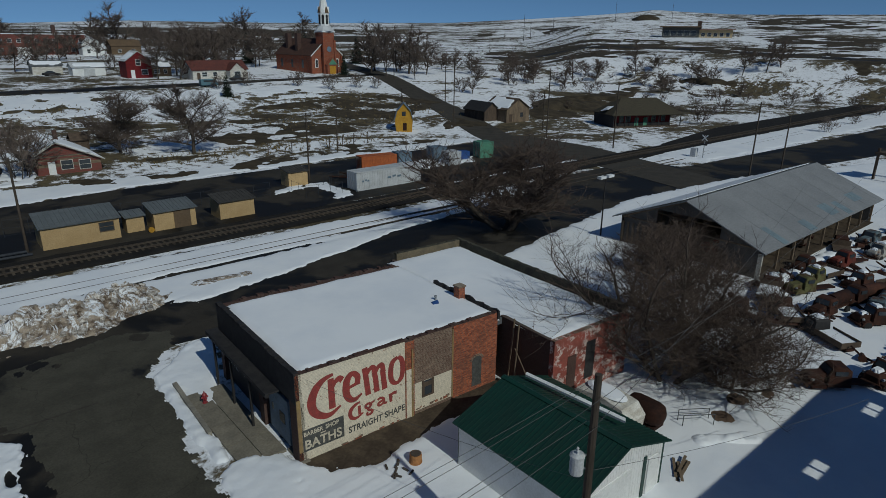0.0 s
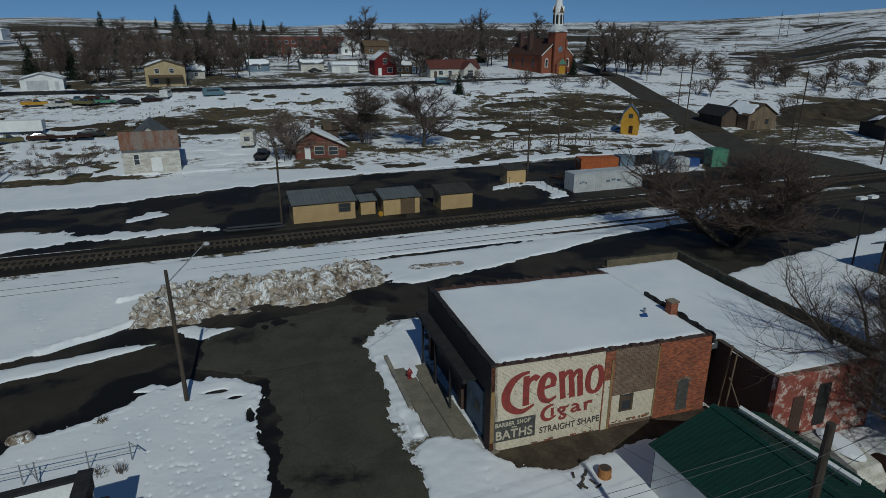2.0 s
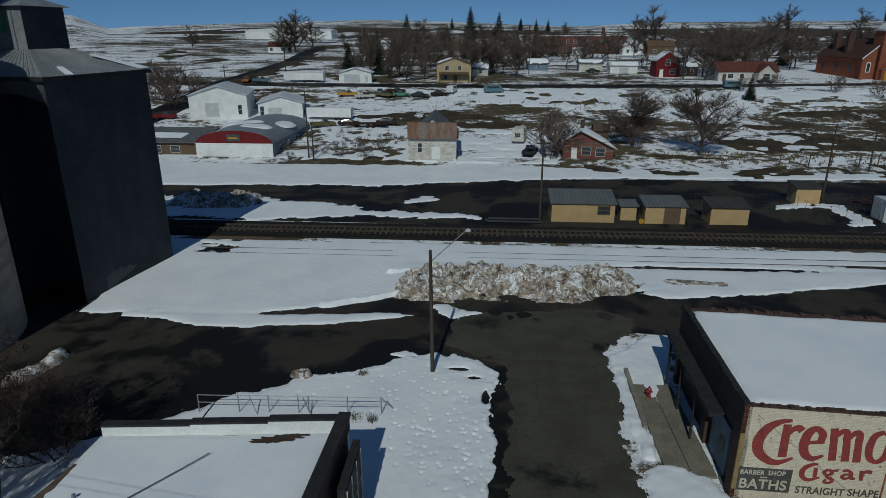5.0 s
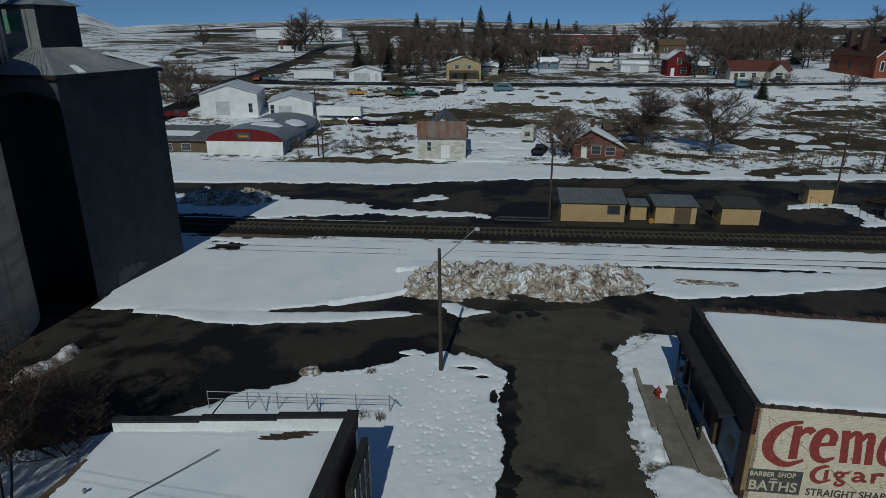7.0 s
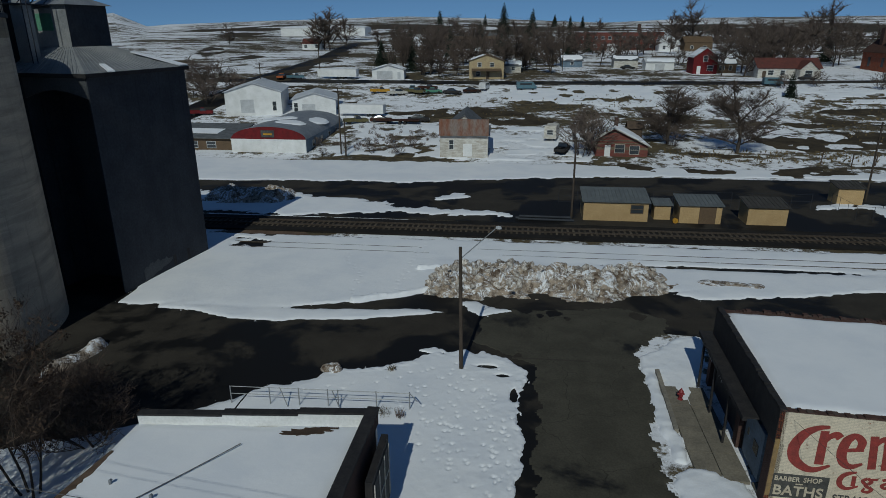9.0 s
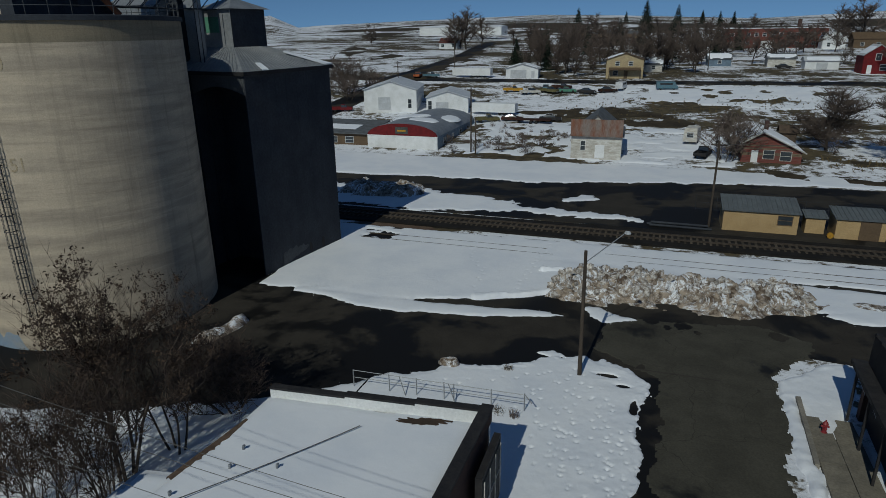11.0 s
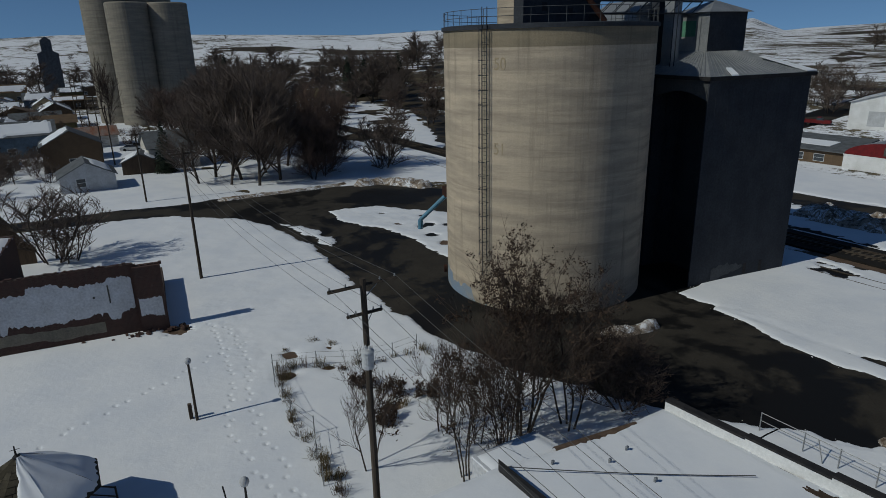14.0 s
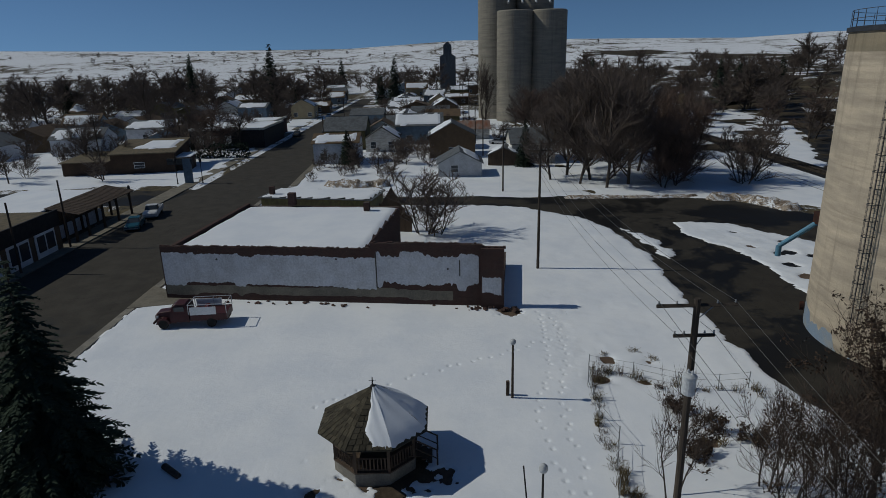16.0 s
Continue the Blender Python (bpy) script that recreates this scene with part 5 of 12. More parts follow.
def snow_roof(name, outline, tops, thick, seed, label, inset=0.0, res=0.3, material="roof_snow"):
    """Snow on a flat or pitched roof: an uneven sheet with rounded, ragged rims. tops(x, y) gives the roof's height."""
    xs, ys = [p[0] for p in outline], [p[1] for p in outline]

    def depth(x, y):
        d = sdf(x, y, outline) - inset + 0.12 * lumps(x, y, 1.2, seed)
        return tops(x, y) - 0.06 + (thick + 0.06) * sstep(-0.05, 0.5, d) + 0.03 * lumps(x, y, 3, seed + 1) - 3 * (d < -0.12)

    xs0, ys0 = np.arange(min(xs), max(xs) + res / 2, res), np.arange(min(ys), max(ys) + res / 2, res)
    gx, gy = np.meshgrid(xs0, ys0, indexing="ij")
    d = sdf(gx, gy, outline) - inset + 0.12 * lumps(gx, gy, 1.2, seed)
    z = tops(gx, gy) - 0.06 + (thick + 0.06) * sstep(-0.05, 0.5, d) + 0.025 * lumps(gx, gy, 3, seed + 1)
    keep = d > -0.08
    idx = np.arange(gx.size).reshape(gx.shape)
    q = keep[:-1, :-1] & keep[1:, :-1] & keep[1:, 1:] & keep[:-1, 1:]
    faces = np.stack([idx[:-1, :-1][q], idx[1:, :-1][q], idx[1:, 1:][q], idx[:-1, 1:][q]], 1)
    used, inv = np.unique(faces, return_inverse=True)
    verts = np.stack([gx.ravel(), gy.ravel(), z.ravel()], 1)[used]
    me = bpy.data.meshes.new(name)
    me.from_pydata(verts.tolist(), [], inv.reshape(-1, 4).tolist())
    me.polygons.foreach_set("use_smooth", [True] * len(me.polygons))
    me.materials.append(M[material])
    return tagged(new(name, me), label, "snow")


# ---- the painted brick shop ----
SHOP = pose(11.72, 24.6, 0, 0, 0, -2.3)
shop = thing("brick_shop", "old one-storey brick shop with a faded painted wall sign", "building", (11.72, 24.6, 0), -2.3)
SL, SW = 13.3, 10.8
shop_top = lambda x: 5.0 - 0.28 * x / SL
# south wall in four bays, front to back
for name, x0, x1, m_, lab in (("wall", 0.0, 0.2, "brick", ""), ("wall", 0.2, 6.45, "brick_white", "whitewashed brick with flaking paint"), ("wall", 7.05, 9.75, "brick_brown", "bare brown brick"), ("wall", 9.85, SL, "brick", "red brick")):
    g = Geo().prism([(x0, 0), (x1, 0), (x1, 0.35), (x0, 0.35)], -0.3, [shop_top(x0) - 0.02, shop_top(x1) - 0.02, shop_top(x1) - 0.02, shop_top(x0) - 0.02])
    part(name, g, m_, shop, lab)
part("wall", Geo().box(7.06, -0.012, 0.25, 9.74, 0.02, 2.02), "brick_white", shop, "whitewashed lower bay")
part("wall", Geo().box(6.5, -0.064, 0.0, 6.98, -0.05, 3.1), "brick_white", shop, "whitewashed foot of the pilaster")
_b = random.Random(77)
for i in range(34):
    x0_ = _b.uniform(2.3, 6.1) if i < 22 else _b.uniform(7.1, 9.4)
    w_, h_ = _b.uniform(0.1, 0.4), 0.075 * _b.choice((1, 1, 2, 2))
    z_ = (0.3 if i >= 22 else 0.0) + (0.075 * _b.choice((0, 0, 0, 1)))
    part("bare_brick", Geo().box(x0_, -0.019 - 0.0001 * i, z_, min(x0_ + w_, 6.44 if i < 22 else 9.72), 0.0, z_ + h_), "brick_brown" if i % 3 else "brick", shop)
part("pilaster", Geo().prism([(6.45, -0.05), (7.05, -0.05), (7.05, 0.35), (6.45, 0.35)], -0.3, [4.8] * 4), "brick", shop)
part("corner_strip", Geo().box(6.84, -0.1, 0.0, 6.95, -0.064, 4.3), "yellow", shop, "ochre painted downpipe")
part("corner_strip", Geo().box(0.0, -0.03, 0.6, 0.2, 0.0, 3.6), "yellow", shop, "ochre painted corner")
part("corner_strip", Geo().box(9.75, -0.03, 0.2, 9.85, 0.1, 4.6), "yellow", shop, "ochre painted joint")
part("wall", Geo().prism([(SL - 0.35, 0.35), (SL, 0.35), (SL, SW), (SL - 0.35, SW)], -0.3, 4.5), "brick", shop)
part("wall", Geo().prism([(0, SW - 0.35), (SL - 0.35, SW - 0.35), (SL - 0.35, SW), (0, SW)], -0.3, [4.9, 4.65, 4.65, 4.9]), "brick_dark", shop)
g = Geo()
rough_edge(g, (0.1, 0.15, 4.98), (SL, 0.15, 4.7), 0.11, 3)
coping(g, "brick_dark", shop, "broken brick coping")
g = Geo()
rough_edge(g, (1.0, SW - 0.15, 4.88), (SL - 0.5, SW - 0.15, 4.64), 0.2, 4)
coping(g, "brick_dark", shop, "broken red brick coping")
# street front: black fascia, posts, recessed entry and grey panel
part("fascia", Geo().box(-0.02, 0.0, 3.35, 0.33, SW, 5.0), "black_paint", shop, "black painted fascia")
g = Geo()
rough_edge(g, (0.12, 0.05, 4.99), (0.12, SW, 4.99), 0.13, 5)
coping(g, "black_paint", shop)
part("canopy_beam", Geo().box(-0.75, 2.0, 3.05, -0.55, SW + 0.3, 3.3).box(-0.6, 2.0, 3.2, 0.0, SW + 0.3, 3.28), "black_paint", shop, "dark awning frame")
part("front_wall", Geo().box(0.25, 0.0, -0.3, 0.4, SW, 3.36), "black_paint", shop, "dark boarded shop front")
part("front_pier", Geo().box(-0.02, 0.0, -0.3, 0.3, 0.75, 3.35), "brick_dark", shop)
part("front_pier", Geo().box(-0.02, 4.3, -0.3, 0.3, 4.9, 3.35), "brick_dark", shop)
part("front_pier", Geo().box(-0.02, SW - 0.5, -0.3, 0.3, SW, 3.35), "brick_dark", shop)
part("shop_panel", Geo().box(0.1, 1.3, 0.25, 0.26, 3.7, 2.85), "bluegrey", shop, "blue-grey boarded shop window")
part("pane", Geo().box(0.07, 1.75, 1.3, 0.1, 2.4, 1.9), "glass", shop)
part("pane", Geo().box(0.07, 3.1, 1.55, 0.1, 3.3, 1.95), "glass", shop)
for y in (4.4, 7.2, 9.9):
    part("awning_post", Geo().box(-0.72, y - 0.06, 0.1, -0.6, y + 0.06, 3.1), "black_paint", shop)
_r = random.Random(4)
for i in range(26):
    y = 4.6 + i * 0.24
    part("icicle", Geo().tube((-0.65, y, 3.06), (-0.65, y, 3.06 - _r.uniform(0.08, 0.4)), 0.025, 0.004, 5), "ltgrey", shop)
# door and window of the south wall
part("doorway", Geo().box(11.33, -0.015, 0.28, 12.08, 0.04, 2.05), "signdark", shop, "boarded back door, grey")
arch_g = Geo()
arc(arch_g, 11.7, 2.05, 0.46, 0.3, 0, 180, 0.16, 0.16, -0.03, 12)
part("door_arch", arch_g, "brick_brown", shop)
part("doorway", Geo().add([(11.33, -0.013, 2.05), (12.08, -0.013, 2.05), (11.93, -0.013, 2.25), (11.7, -0.013, 2.32), (11.48, -0.013, 2.25)], [(0, 1, 2, 3, 4)]), "signdark", shop)
w_ = part("window", Geo().box(7.58, -0.06, 1.05, 7.74, 0.02, 2.02).box(8.26, -0.06, 1.05, 8.42, 0.02, 2.02).box(7.58, -0.07, 0.98, 8.42, 0.02, 1.06).box(7.74, -0.05, 1.62, 8.26, 0.02, 1.9), "wood", shop, "small weathered window frame")
part("pane", Geo().box(7.74, -0.025, 1.06, 8.26, 0.0, 2.0), "glass", w_)
# wall sign: brushed red forms, then readable lines
def brush_stroke(g, pts, widths, y=-0.012, per=7):
    """A painted band of varying width along a smooth line in the xz plane."""
    P_ = [Vector((x, 0, z)) for x, z in pts]
    line = []
    for i in range(len(P_) - 1):
        a, b, c, d = P_[max(i - 1, 0)], P_[i], P_[i + 1], P_[min(i + 2, len(P_) - 1)]
        for k in range(per + (i == len(P_) - 2)):
            t = k / per
            p = 0.5 * ((2 * b) + (c - a) * t + (2 * a - 5 * b + 4 * c - d) * t * t + (3 * b - a - 3 * c + d) * t ** 3)
            line.append((p, widths[i] + (widths[i + 1] - widths[i]) * t))
    k0 = len(g.v)
    for i, (p, w) in enumerate(line):
        tan = (line[min(i + 1, len(line) - 1)][0] - line[max(i - 1, 0)][0]).normalized()
        side = Vector((-tan.z, 0, tan.x)) * w / 2
        for q in (p - side, p + side):
            g.v += [(q.x, y - 0.00002 * len(g.v), q.z), (q.x, 0.01, q.z)]
    for i in range(len(line) - 1):
        a = k0 + 4 * i
        g.f += [(a, a + 2, a + 6, a + 4), (a, a + 4, a + 5, a + 1), (a + 2, a + 3, a + 7, a + 6)]
    return g


FORMS = [
    [([(2.08, 4.4), (1.6, 4.3), (1.12, 3.95), (0.82, 3.3), (0.9, 2.7), (1.3, 2.3), (1.8, 2.17), (2.42, 2.46)], (0.14, 0.26, 0.42, 0.48, 0.46, 0.38, 0.28, 0.1))],
    [([(1.92, 4.2), (1.93, 3.4), (1.95, 2.47)], (0.34, 0.36, 0.38)), ([(1.98, 3.6), (2.16, 3.92), (2.4, 4.04), (2.58, 3.9)], (0.16, 0.24, 0.34, 0.34))],
    [([(2.72, 3.26), (3.1, 3.34), (3.6, 3.42)], (0.18, 0.18, 0.2)), ([(3.44, 3.44), (3.46, 3.8), (3.16, 4.06), (2.86, 3.8), (2.76, 3.2), (2.9, 2.7), (3.24, 2.5), (3.68, 2.7)], (0.32, 0.34, 0.28, 0.4, 0.42, 0.38, 0.26, 0.1))],
    [([(3.9, 4.14), (3.98, 3.4), (4.08, 2.46)], (0.34, 0.32, 0.34)), ([(4.46, 3.8), (4.54, 3.3), (4.62, 2.46)], (0.3, 0.32, 0.34)), ([(4.98, 3.7), (5.04, 3.2), (5.11, 2.45)], (0.32, 0.32, 0.34)), ([(4.0, 3.65), (4.2, 3.96), (4.42, 3.98), (4.52, 3.6)], (0.14, 0.24, 0.3, 0.3)), ([(4.56, 3.6), (4.74, 3.92), (4.96, 3.94), (5.04, 3.5)], (0.14, 0.24, 0.3, 0.3))],
    [([(5.98, 4.08), (5.62, 3.86), (5.5, 3.25), (5.6, 2.74), (5.9, 2.54), (6.2, 2.78), (6.3, 3.4), (6.2, 3.9), (5.98, 4.08)], (0.2, 0.3, 0.34, 0.3, 0.2, 0.3, 0.34, 0.3, 0.2))],
    [([(3.56, 2.24), (3.28, 2.16), (3.04, 2.0), (2.94, 1.74), (3.02, 1.48), (3.3, 1.35), (3.74, 1.52)], (0.08, 0.18, 0.22, 0.24, 0.22, 0.17, 0.07))],
    [([(3.5, 2.04), (3.52, 1.5)], (0.17, 0.18))],
    [([(4.04, 1.98), (3.88, 1.82), (4.04, 1.66), (4.22, 1.82), (4.04, 1.98)], (0.13, 0.17, 0.13, 0.17, 0.13)), ([(4.2, 1.93), (4.44, 1.95)], (0.1, 0.13)), ([(3.96, 1.62), (4.1, 1.53), (4.3, 1.42), (4.18, 1.26), (3.96, 1.3), (4.02, 1.46)], (0.1, 0.13, 0.16, 0.13, 0.13, 0.08))],
    [([(4.64, 1.93), (4.84, 1.99), (5.02, 1.86), (5.05, 1.62), (5.24, 1.56)], (0.13, 0.13, 0.18, 0.18, 0.1)), ([(5.0, 1.78), (4.78, 1.76), (4.66, 1.64), (4.8, 1.54), (5.0, 1.64)], (0.1, 0.13, 0.15, 0.13, 0.1))],
    [([(5.43, 2.03), (5.5, 1.5)], (0.17, 0.18)), ([(5.48, 1.82), (5.62, 1.98), (5.88, 1.97)], (0.1, 0.17, 0.19))],
]
for form in FORMS:
    g = Geo()
    for pts, widths in form:
        brush_stroke(g, pts, widths)
    part("painted_letter", g, "signred", shop, "faded red painted letter")


def painted_line(text, x0, x1, z, cap, material, label, y=-0.006):
    """A painted word fitted between two ends, with a given height of capitals."""
    me = lettering(text, 1.0, 0.006, 1.0, 1.05, 0.022)
    xs, zs = [v.co.x for v in me.vertices], [v.co.z for v in me.vertices]
    me.transform(Matrix.Translation((x0, 0, z)) @ Matrix.Diagonal(((x1 - x0) / (max(xs) - min(xs)), 1, cap / (max(zs) - min(zs)), 1)) @ Matrix.Translation((-min(xs), 0, -min(zs))))
    me.materials.append(M[material])
    return part("painted_text", me, None, shop, label, at=pose(0, y, 0))


painted_line("STRAIGHT", 2.82, 4.93, 0.58, 0.4, "signdark", "dark painted word")
painted_line("SHAPE", 5.08, 6.4, 0.62, 0.4, "signdark", "dark painted word")
part("sign_board", Geo().box(0.22, -0.012, 0.56, 2.55, 0.01, 1.82), "signdark", shop, "black painted sign field")
painted_line("BARBER", 0.29, 1.36, 1.45, 0.25, "signcream", "cream painted word", -0.02)
painted_line("SHOP", 1.5, 2.26, 1.46, 0.26, "signcream", "cream painted word", -0.02)
painted_line("BATHS", 0.33, 2.4, 0.68, 0.54, "signcream", "cream painted word", -0.02)
part("painted_bar", Geo().box(1.2, -0.02, 1.3, 1.5, 0.0, 1.36), "signcream", shop)
part("roof", Geo().prism([(0.3, 0.3), (SL - 0.3, 0.3), (SL - 0.3, SW - 0.3), (0.3, SW - 0.3)], 3.9, [4.75, 4.5, 4.5, 4.75]), "slate", shop)


def shop_out(pts):
    return [tuple((SHOP @ Vector((x, y, 0)))[:2]) for x, y in pts]


snow_roof("roof_snow", shop_out([(0.3, 0.12), (SL + 0.05, 0.12), (SL + 0.05, SW - 0.25), (0.3, SW - 0.25)]), lambda x, y: 4.86 - 0.28 * ((x - 11.72) * 0.9992) / SL, 0.16, 31, "smooth unbroken snow on the brick shop's roof", 0, 0.2)
for x, y, sz in ((24.75, 27.3, 1.0),):
    ch = thing("chimney", "short red brick chimney standing in the roof valley", "chimney", (x, y, 4.5))
    part("shaft", Geo().box(-0.25, -0.25, -0.3, 0.25, 0.25, 0.95), "brick", ch)
    part("cap", Geo().box(-0.3, -0.3, 0.95, 0.3, 0.3, 1.05), "brick_brown", ch)
g, _r = Geo(), random.Random(9)
for i in range(25):  # one ragged upstand along the roof joint
    y = -0.1 + i * 0.27
    w_, h_ = _r.uniform(0.04, 0.16), 4.78 + _r.uniform(0.02, 0.16)
    for x, z in ((SL - w_, 4.3), (SL - w_ * 0.7, h_), (SL + w_ * 0.8, h_ - 0.04), (SL + w_, 4.3)):
        g.v.append(tuple(SHOP @ Vector((x + 0.06 * math.sin(i * 1.3), y, z))))
g.f = [(4 * i + k, 4 * i + k + 1, 4 * i + k + 5, 4 * i + k + 4) for i in range(24) for k in range(3)] + [(3, 2, 1, 0), (96, 97, 98, 99)]
single("roof_flashing", g, "black_paint", "black tarred flashing between the two snowy roofs", "flashing")
single("roof_vent", Geo().tube((23.2, 27.8, 4.5), (23.2, 27.8, 5.0), 0.07, 0.07, 10).tube((23.2, 27.8, 5.0), (23.2, 27.8, 5.07), 0.11, 0.09, 10), "galv", "small metal roof vent pipe in the snow", "vent")
single("blue_tarp", Geo().slab([(22.6, 27.3, 4.83), (23.0, 27.2, 4.84), (23.1, 27.5, 4.92), (22.7, 27.6, 4.84)], 0.05), "blue", "crumpled blue tarp on the snowy roof", "tarp")

# ---- the annexe behind it ----
ann = thing("brick_annexe", "long brick annexe with red painted walls and snowy roof", "building", (25.4, 19.9, 0), -3)
part("wall", Geo().box(0, 0, -0.3, 6.8, 0.35, 4.25), "brick_redpaint", ann, "red painted brick with bare white patches")
part("wall", Geo().box(0.0, 0.35, -0.3, 0.3, 17, 4.2), "brick_dark", ann)
part("wall", Geo().box(6.45, 0.35, -0.3, 6.8, 17, 4.7), "mossy", ann, "mossy grey parapet wall")
part("wall", Geo().box(0.3, 16.65, -0.3, 6.45, 17, 4.7), "mossy_tan", ann, "weathered tan stone parapet")
g = Geo()
rough_edge(g, (6.62, 0.2, 4.68), (6.62, 17, 4.68), 0.1, 8)
rough_edge(g, (0.3, 16.8, 4.68), (6.4, 16.8, 4.68), 0.08, 9)
coping(g, "mossy", ann)
g = Geo()
rough_edge(g, (0.0, 0.15, 4.22), (6.6, 0.15, 4.22), 0.06, 10)
coping(g, "brick_brown", ann)
part("doorway", Geo().box(1.2, -0.03, 0.2, 1.95, 0.05, 2.9), "brick_dark", ann)
part("doorway", Geo().box(2.8, -0.03, 0.9, 3.6, 0.05, 3.4), "black_paint", ann)
part("ladder", Geo().tube((-0.5, 3.2, 0), (-0.1, 3.2, 4.5), 0.05, 0.05, 6).tube((-0.75, 2.4, 0), (-0.2, 2.7, 4.3), 0.05, 0.05, 6).tube((-0.9, 1.0, 1.6), (-0.15, 3.0, 2.6), 0.04, 0.04, 6), "barnwood", ann, "leaning pale timbers")
part("roof", Geo().box(0.3, 0.35, 3.7, 6.45, 16.65, 4.1).box(-0.6, 4.4, 3.7, 0.0, 16.65, 4.12), "slate", ann)
ANNEXE = pose(25.4, 19.9, 0, 0, 0, -3)
snow_roof("roof_snow", [tuple((ANNEXE @ Vector((x, y, 0)))[:2]) for x, y in ((0.05, 0.1), (6.5, 0.1), (6.5, 16.7), (-0.6, 16.7), (-0.6, 4.3), (0.05, 4.3))], lambda x, y: 4.15 + 0 * x, 0.16, 33, "smooth snow on the annexe roof with tree shadows", 0, 0.25)

# sidewalk and kerb before the shop
sw = thing("sidewalk", "worn concrete sidewalk slabs beside the brick shop", "sidewalk", (0, 0, 0), kind="structure")
for i in range(4):
    for j in range(2):
        x0, y0 = 9.3 + j * 1.2, 26.0 + i * 2.1
        part("slab", Geo().box(x0 + 0.015, y0 + 0.015, -0.2, x0 + 1.18, y0 + 2.08, 0.1 + 0.006 * ((i + j) % 3)), "walk", sw)
part("kerb", Geo().prism([(9.0, 29.8), (9.24, 29.8), (9.5, 36.2), (9.24, 36.2)], -0.2, 0.21), "kerb", sw, "pale raised kerb")
part("slab", Geo().box(11.75, 24.4, -0.2, 12.2, 26.0, 0.12), "walk", sw)
flat("soil_strip", [(11.8, 24.6), (12.1, 22.6), (14.6, 21.9), (19, 22.2), (25.4, 21.6), (25.4, 24.2)], "soil", "bare brown soil below the shop wall", "soil", 0.04)

hyd = thing("fire_hydrant", "red fire hydrant standing in the snow", "hydrant", (10.05, 33.0, 0.05))
part("body", Geo().lathe([(0.16, 0), (0.16, 0.06), (0.11, 0.08), (0.11, 0.5), (0.15, 0.52), (0.15, 0.57), (0.12, 0.62), (0.06, 0.7), (0.03, 0.72)], 12), "hydrant", hyd, smooth=False)
part("nozzle", Geo().tube((-0.2, 0, 0.4), (0.2, 0, 0.4), 0.06, 0.06, 8), "hydrant", hyd)
part("nozzle", Geo().tube((0, -0.2, 0.36), (0, 0, 0.36), 0.075, 0.075, 8), "hydrant", hyd)
part("nut", Geo().box(-0.03, -0.03, 0.72, 0.03, 0.03, 0.78), "hydrant", hyd)

# ---- green-roofed garage ----
gar = thing("green_garage", "white metal garage with a ribbed green roof", "garage", (17.75, 12.2, 0))
GW, GD = 6.6, 7.2
part("wall", Geo().box(0, 0, -0.2, 0.1, GD, 2.6), "white", gar)
part("wall", Geo().box(GW - 0.1, 0, -0.2, GW, GD, 2.6), "white", gar)
for y in (0.0, GD - 0.1):
    part("gable_wall", Geo().add([(x, yy, z) for yy in (y, y + 0.1) for x, z in ((0.1, -0.2), (GW - 0.1, -0.2), (GW - 0.1, 2.62), (GW / 2, 3.75), (0.1, 2.62))],
                                 [(0, 1, 2, 3, 4), (9, 8, 7, 6, 5), (0, 5, 6, 1), (1, 6, 7, 2), (2, 7, 8, 3), (3, 8, 9, 4), (4, 9, 5, 0)]), "white", gar)
g = Geo()
for i in range(30):
    g.box(0.2 + i * 0.21, -0.012, 0, 0.225 + i * 0.21, 0.005, 2.62 + 1.1 * (1 - abs(0.2 + i * 0.21 - GW / 2) / (GW / 2)) - 0.08)
part("siding_rib", g, "white", gar)
for s in (0, 1):
    xe, xr = (-0.25, GW / 2) if s == 0 else (GW + 0.25, GW / 2)
    rp = part("roof_slope", Geo().slab([(xe, -0.25, 2.53), (xr, -0.25, 3.82), (xr, GD + 0.25, 3.82), (xe, GD + 0.25, 2.53)], 0.06), "green_roof", gar)
    rib_mesh = mesh_of("rib", Geo().slab([(xe, -0.02, 2.56), (xr, -0.02, 3.85), (xr, 0.02, 3.85), (xe, 0.02, 2.56)], 0.05), "green_roof")
    for i in range(33):
        part("rib", rib_mesh, None, rp, at=pose(0, -0.2 + i * 0.237, 0))
part("ridge_cap", Geo().slab([(GW / 2 - 0.2, -0.27, 3.81), (GW / 2, -0.27, 3.89), (GW / 2, GD + 0.27, 3.89), (GW / 2 - 0.2, GD + 0.27, 3.81)], 0.03).slab([(GW / 2 + 0.2, -0.27, 3.81), (GW / 2, -0.27, 3.89), (GW / 2, GD + 0.27, 3.89), (GW / 2 + 0.2, GD + 0.27, 3.81)], 0.03), "green_roof", gar)
part("corner_trim", Geo().box(-0.02, -0.02, -0.2, 0.1, 0.0, 2.6).box(-0.02, GD, -0.2, 0.1, GD + 0.02, 2.6).box(GW - 0.1, -0.02, -0.2, GW + 0.02, 0, 2.6), "green_roof", gar)
panel(gar, "garage_door", GW * 0.36, 0, 0, 3.0, 2.3, "-y", "white", "white roll-up door")
panel(gar, "side_door", GW - 0.9, 0, 0, 0.8, 2.05, "-y", "white", "white side door")
part("door_trim", Geo().box(4.9, -0.04, 0, 5.15, 0, 2.35), "green_roof", gar)
single("white_gutter", Geo().slab([(22.0, 19.0, 3.85), (22.2, 19.1, 3.88), (22.75, 13.4, 3.78), (22.55, 13.3, 3.75)], 0.14), "white", "long white gutter section lying on the green roof", "gutter")

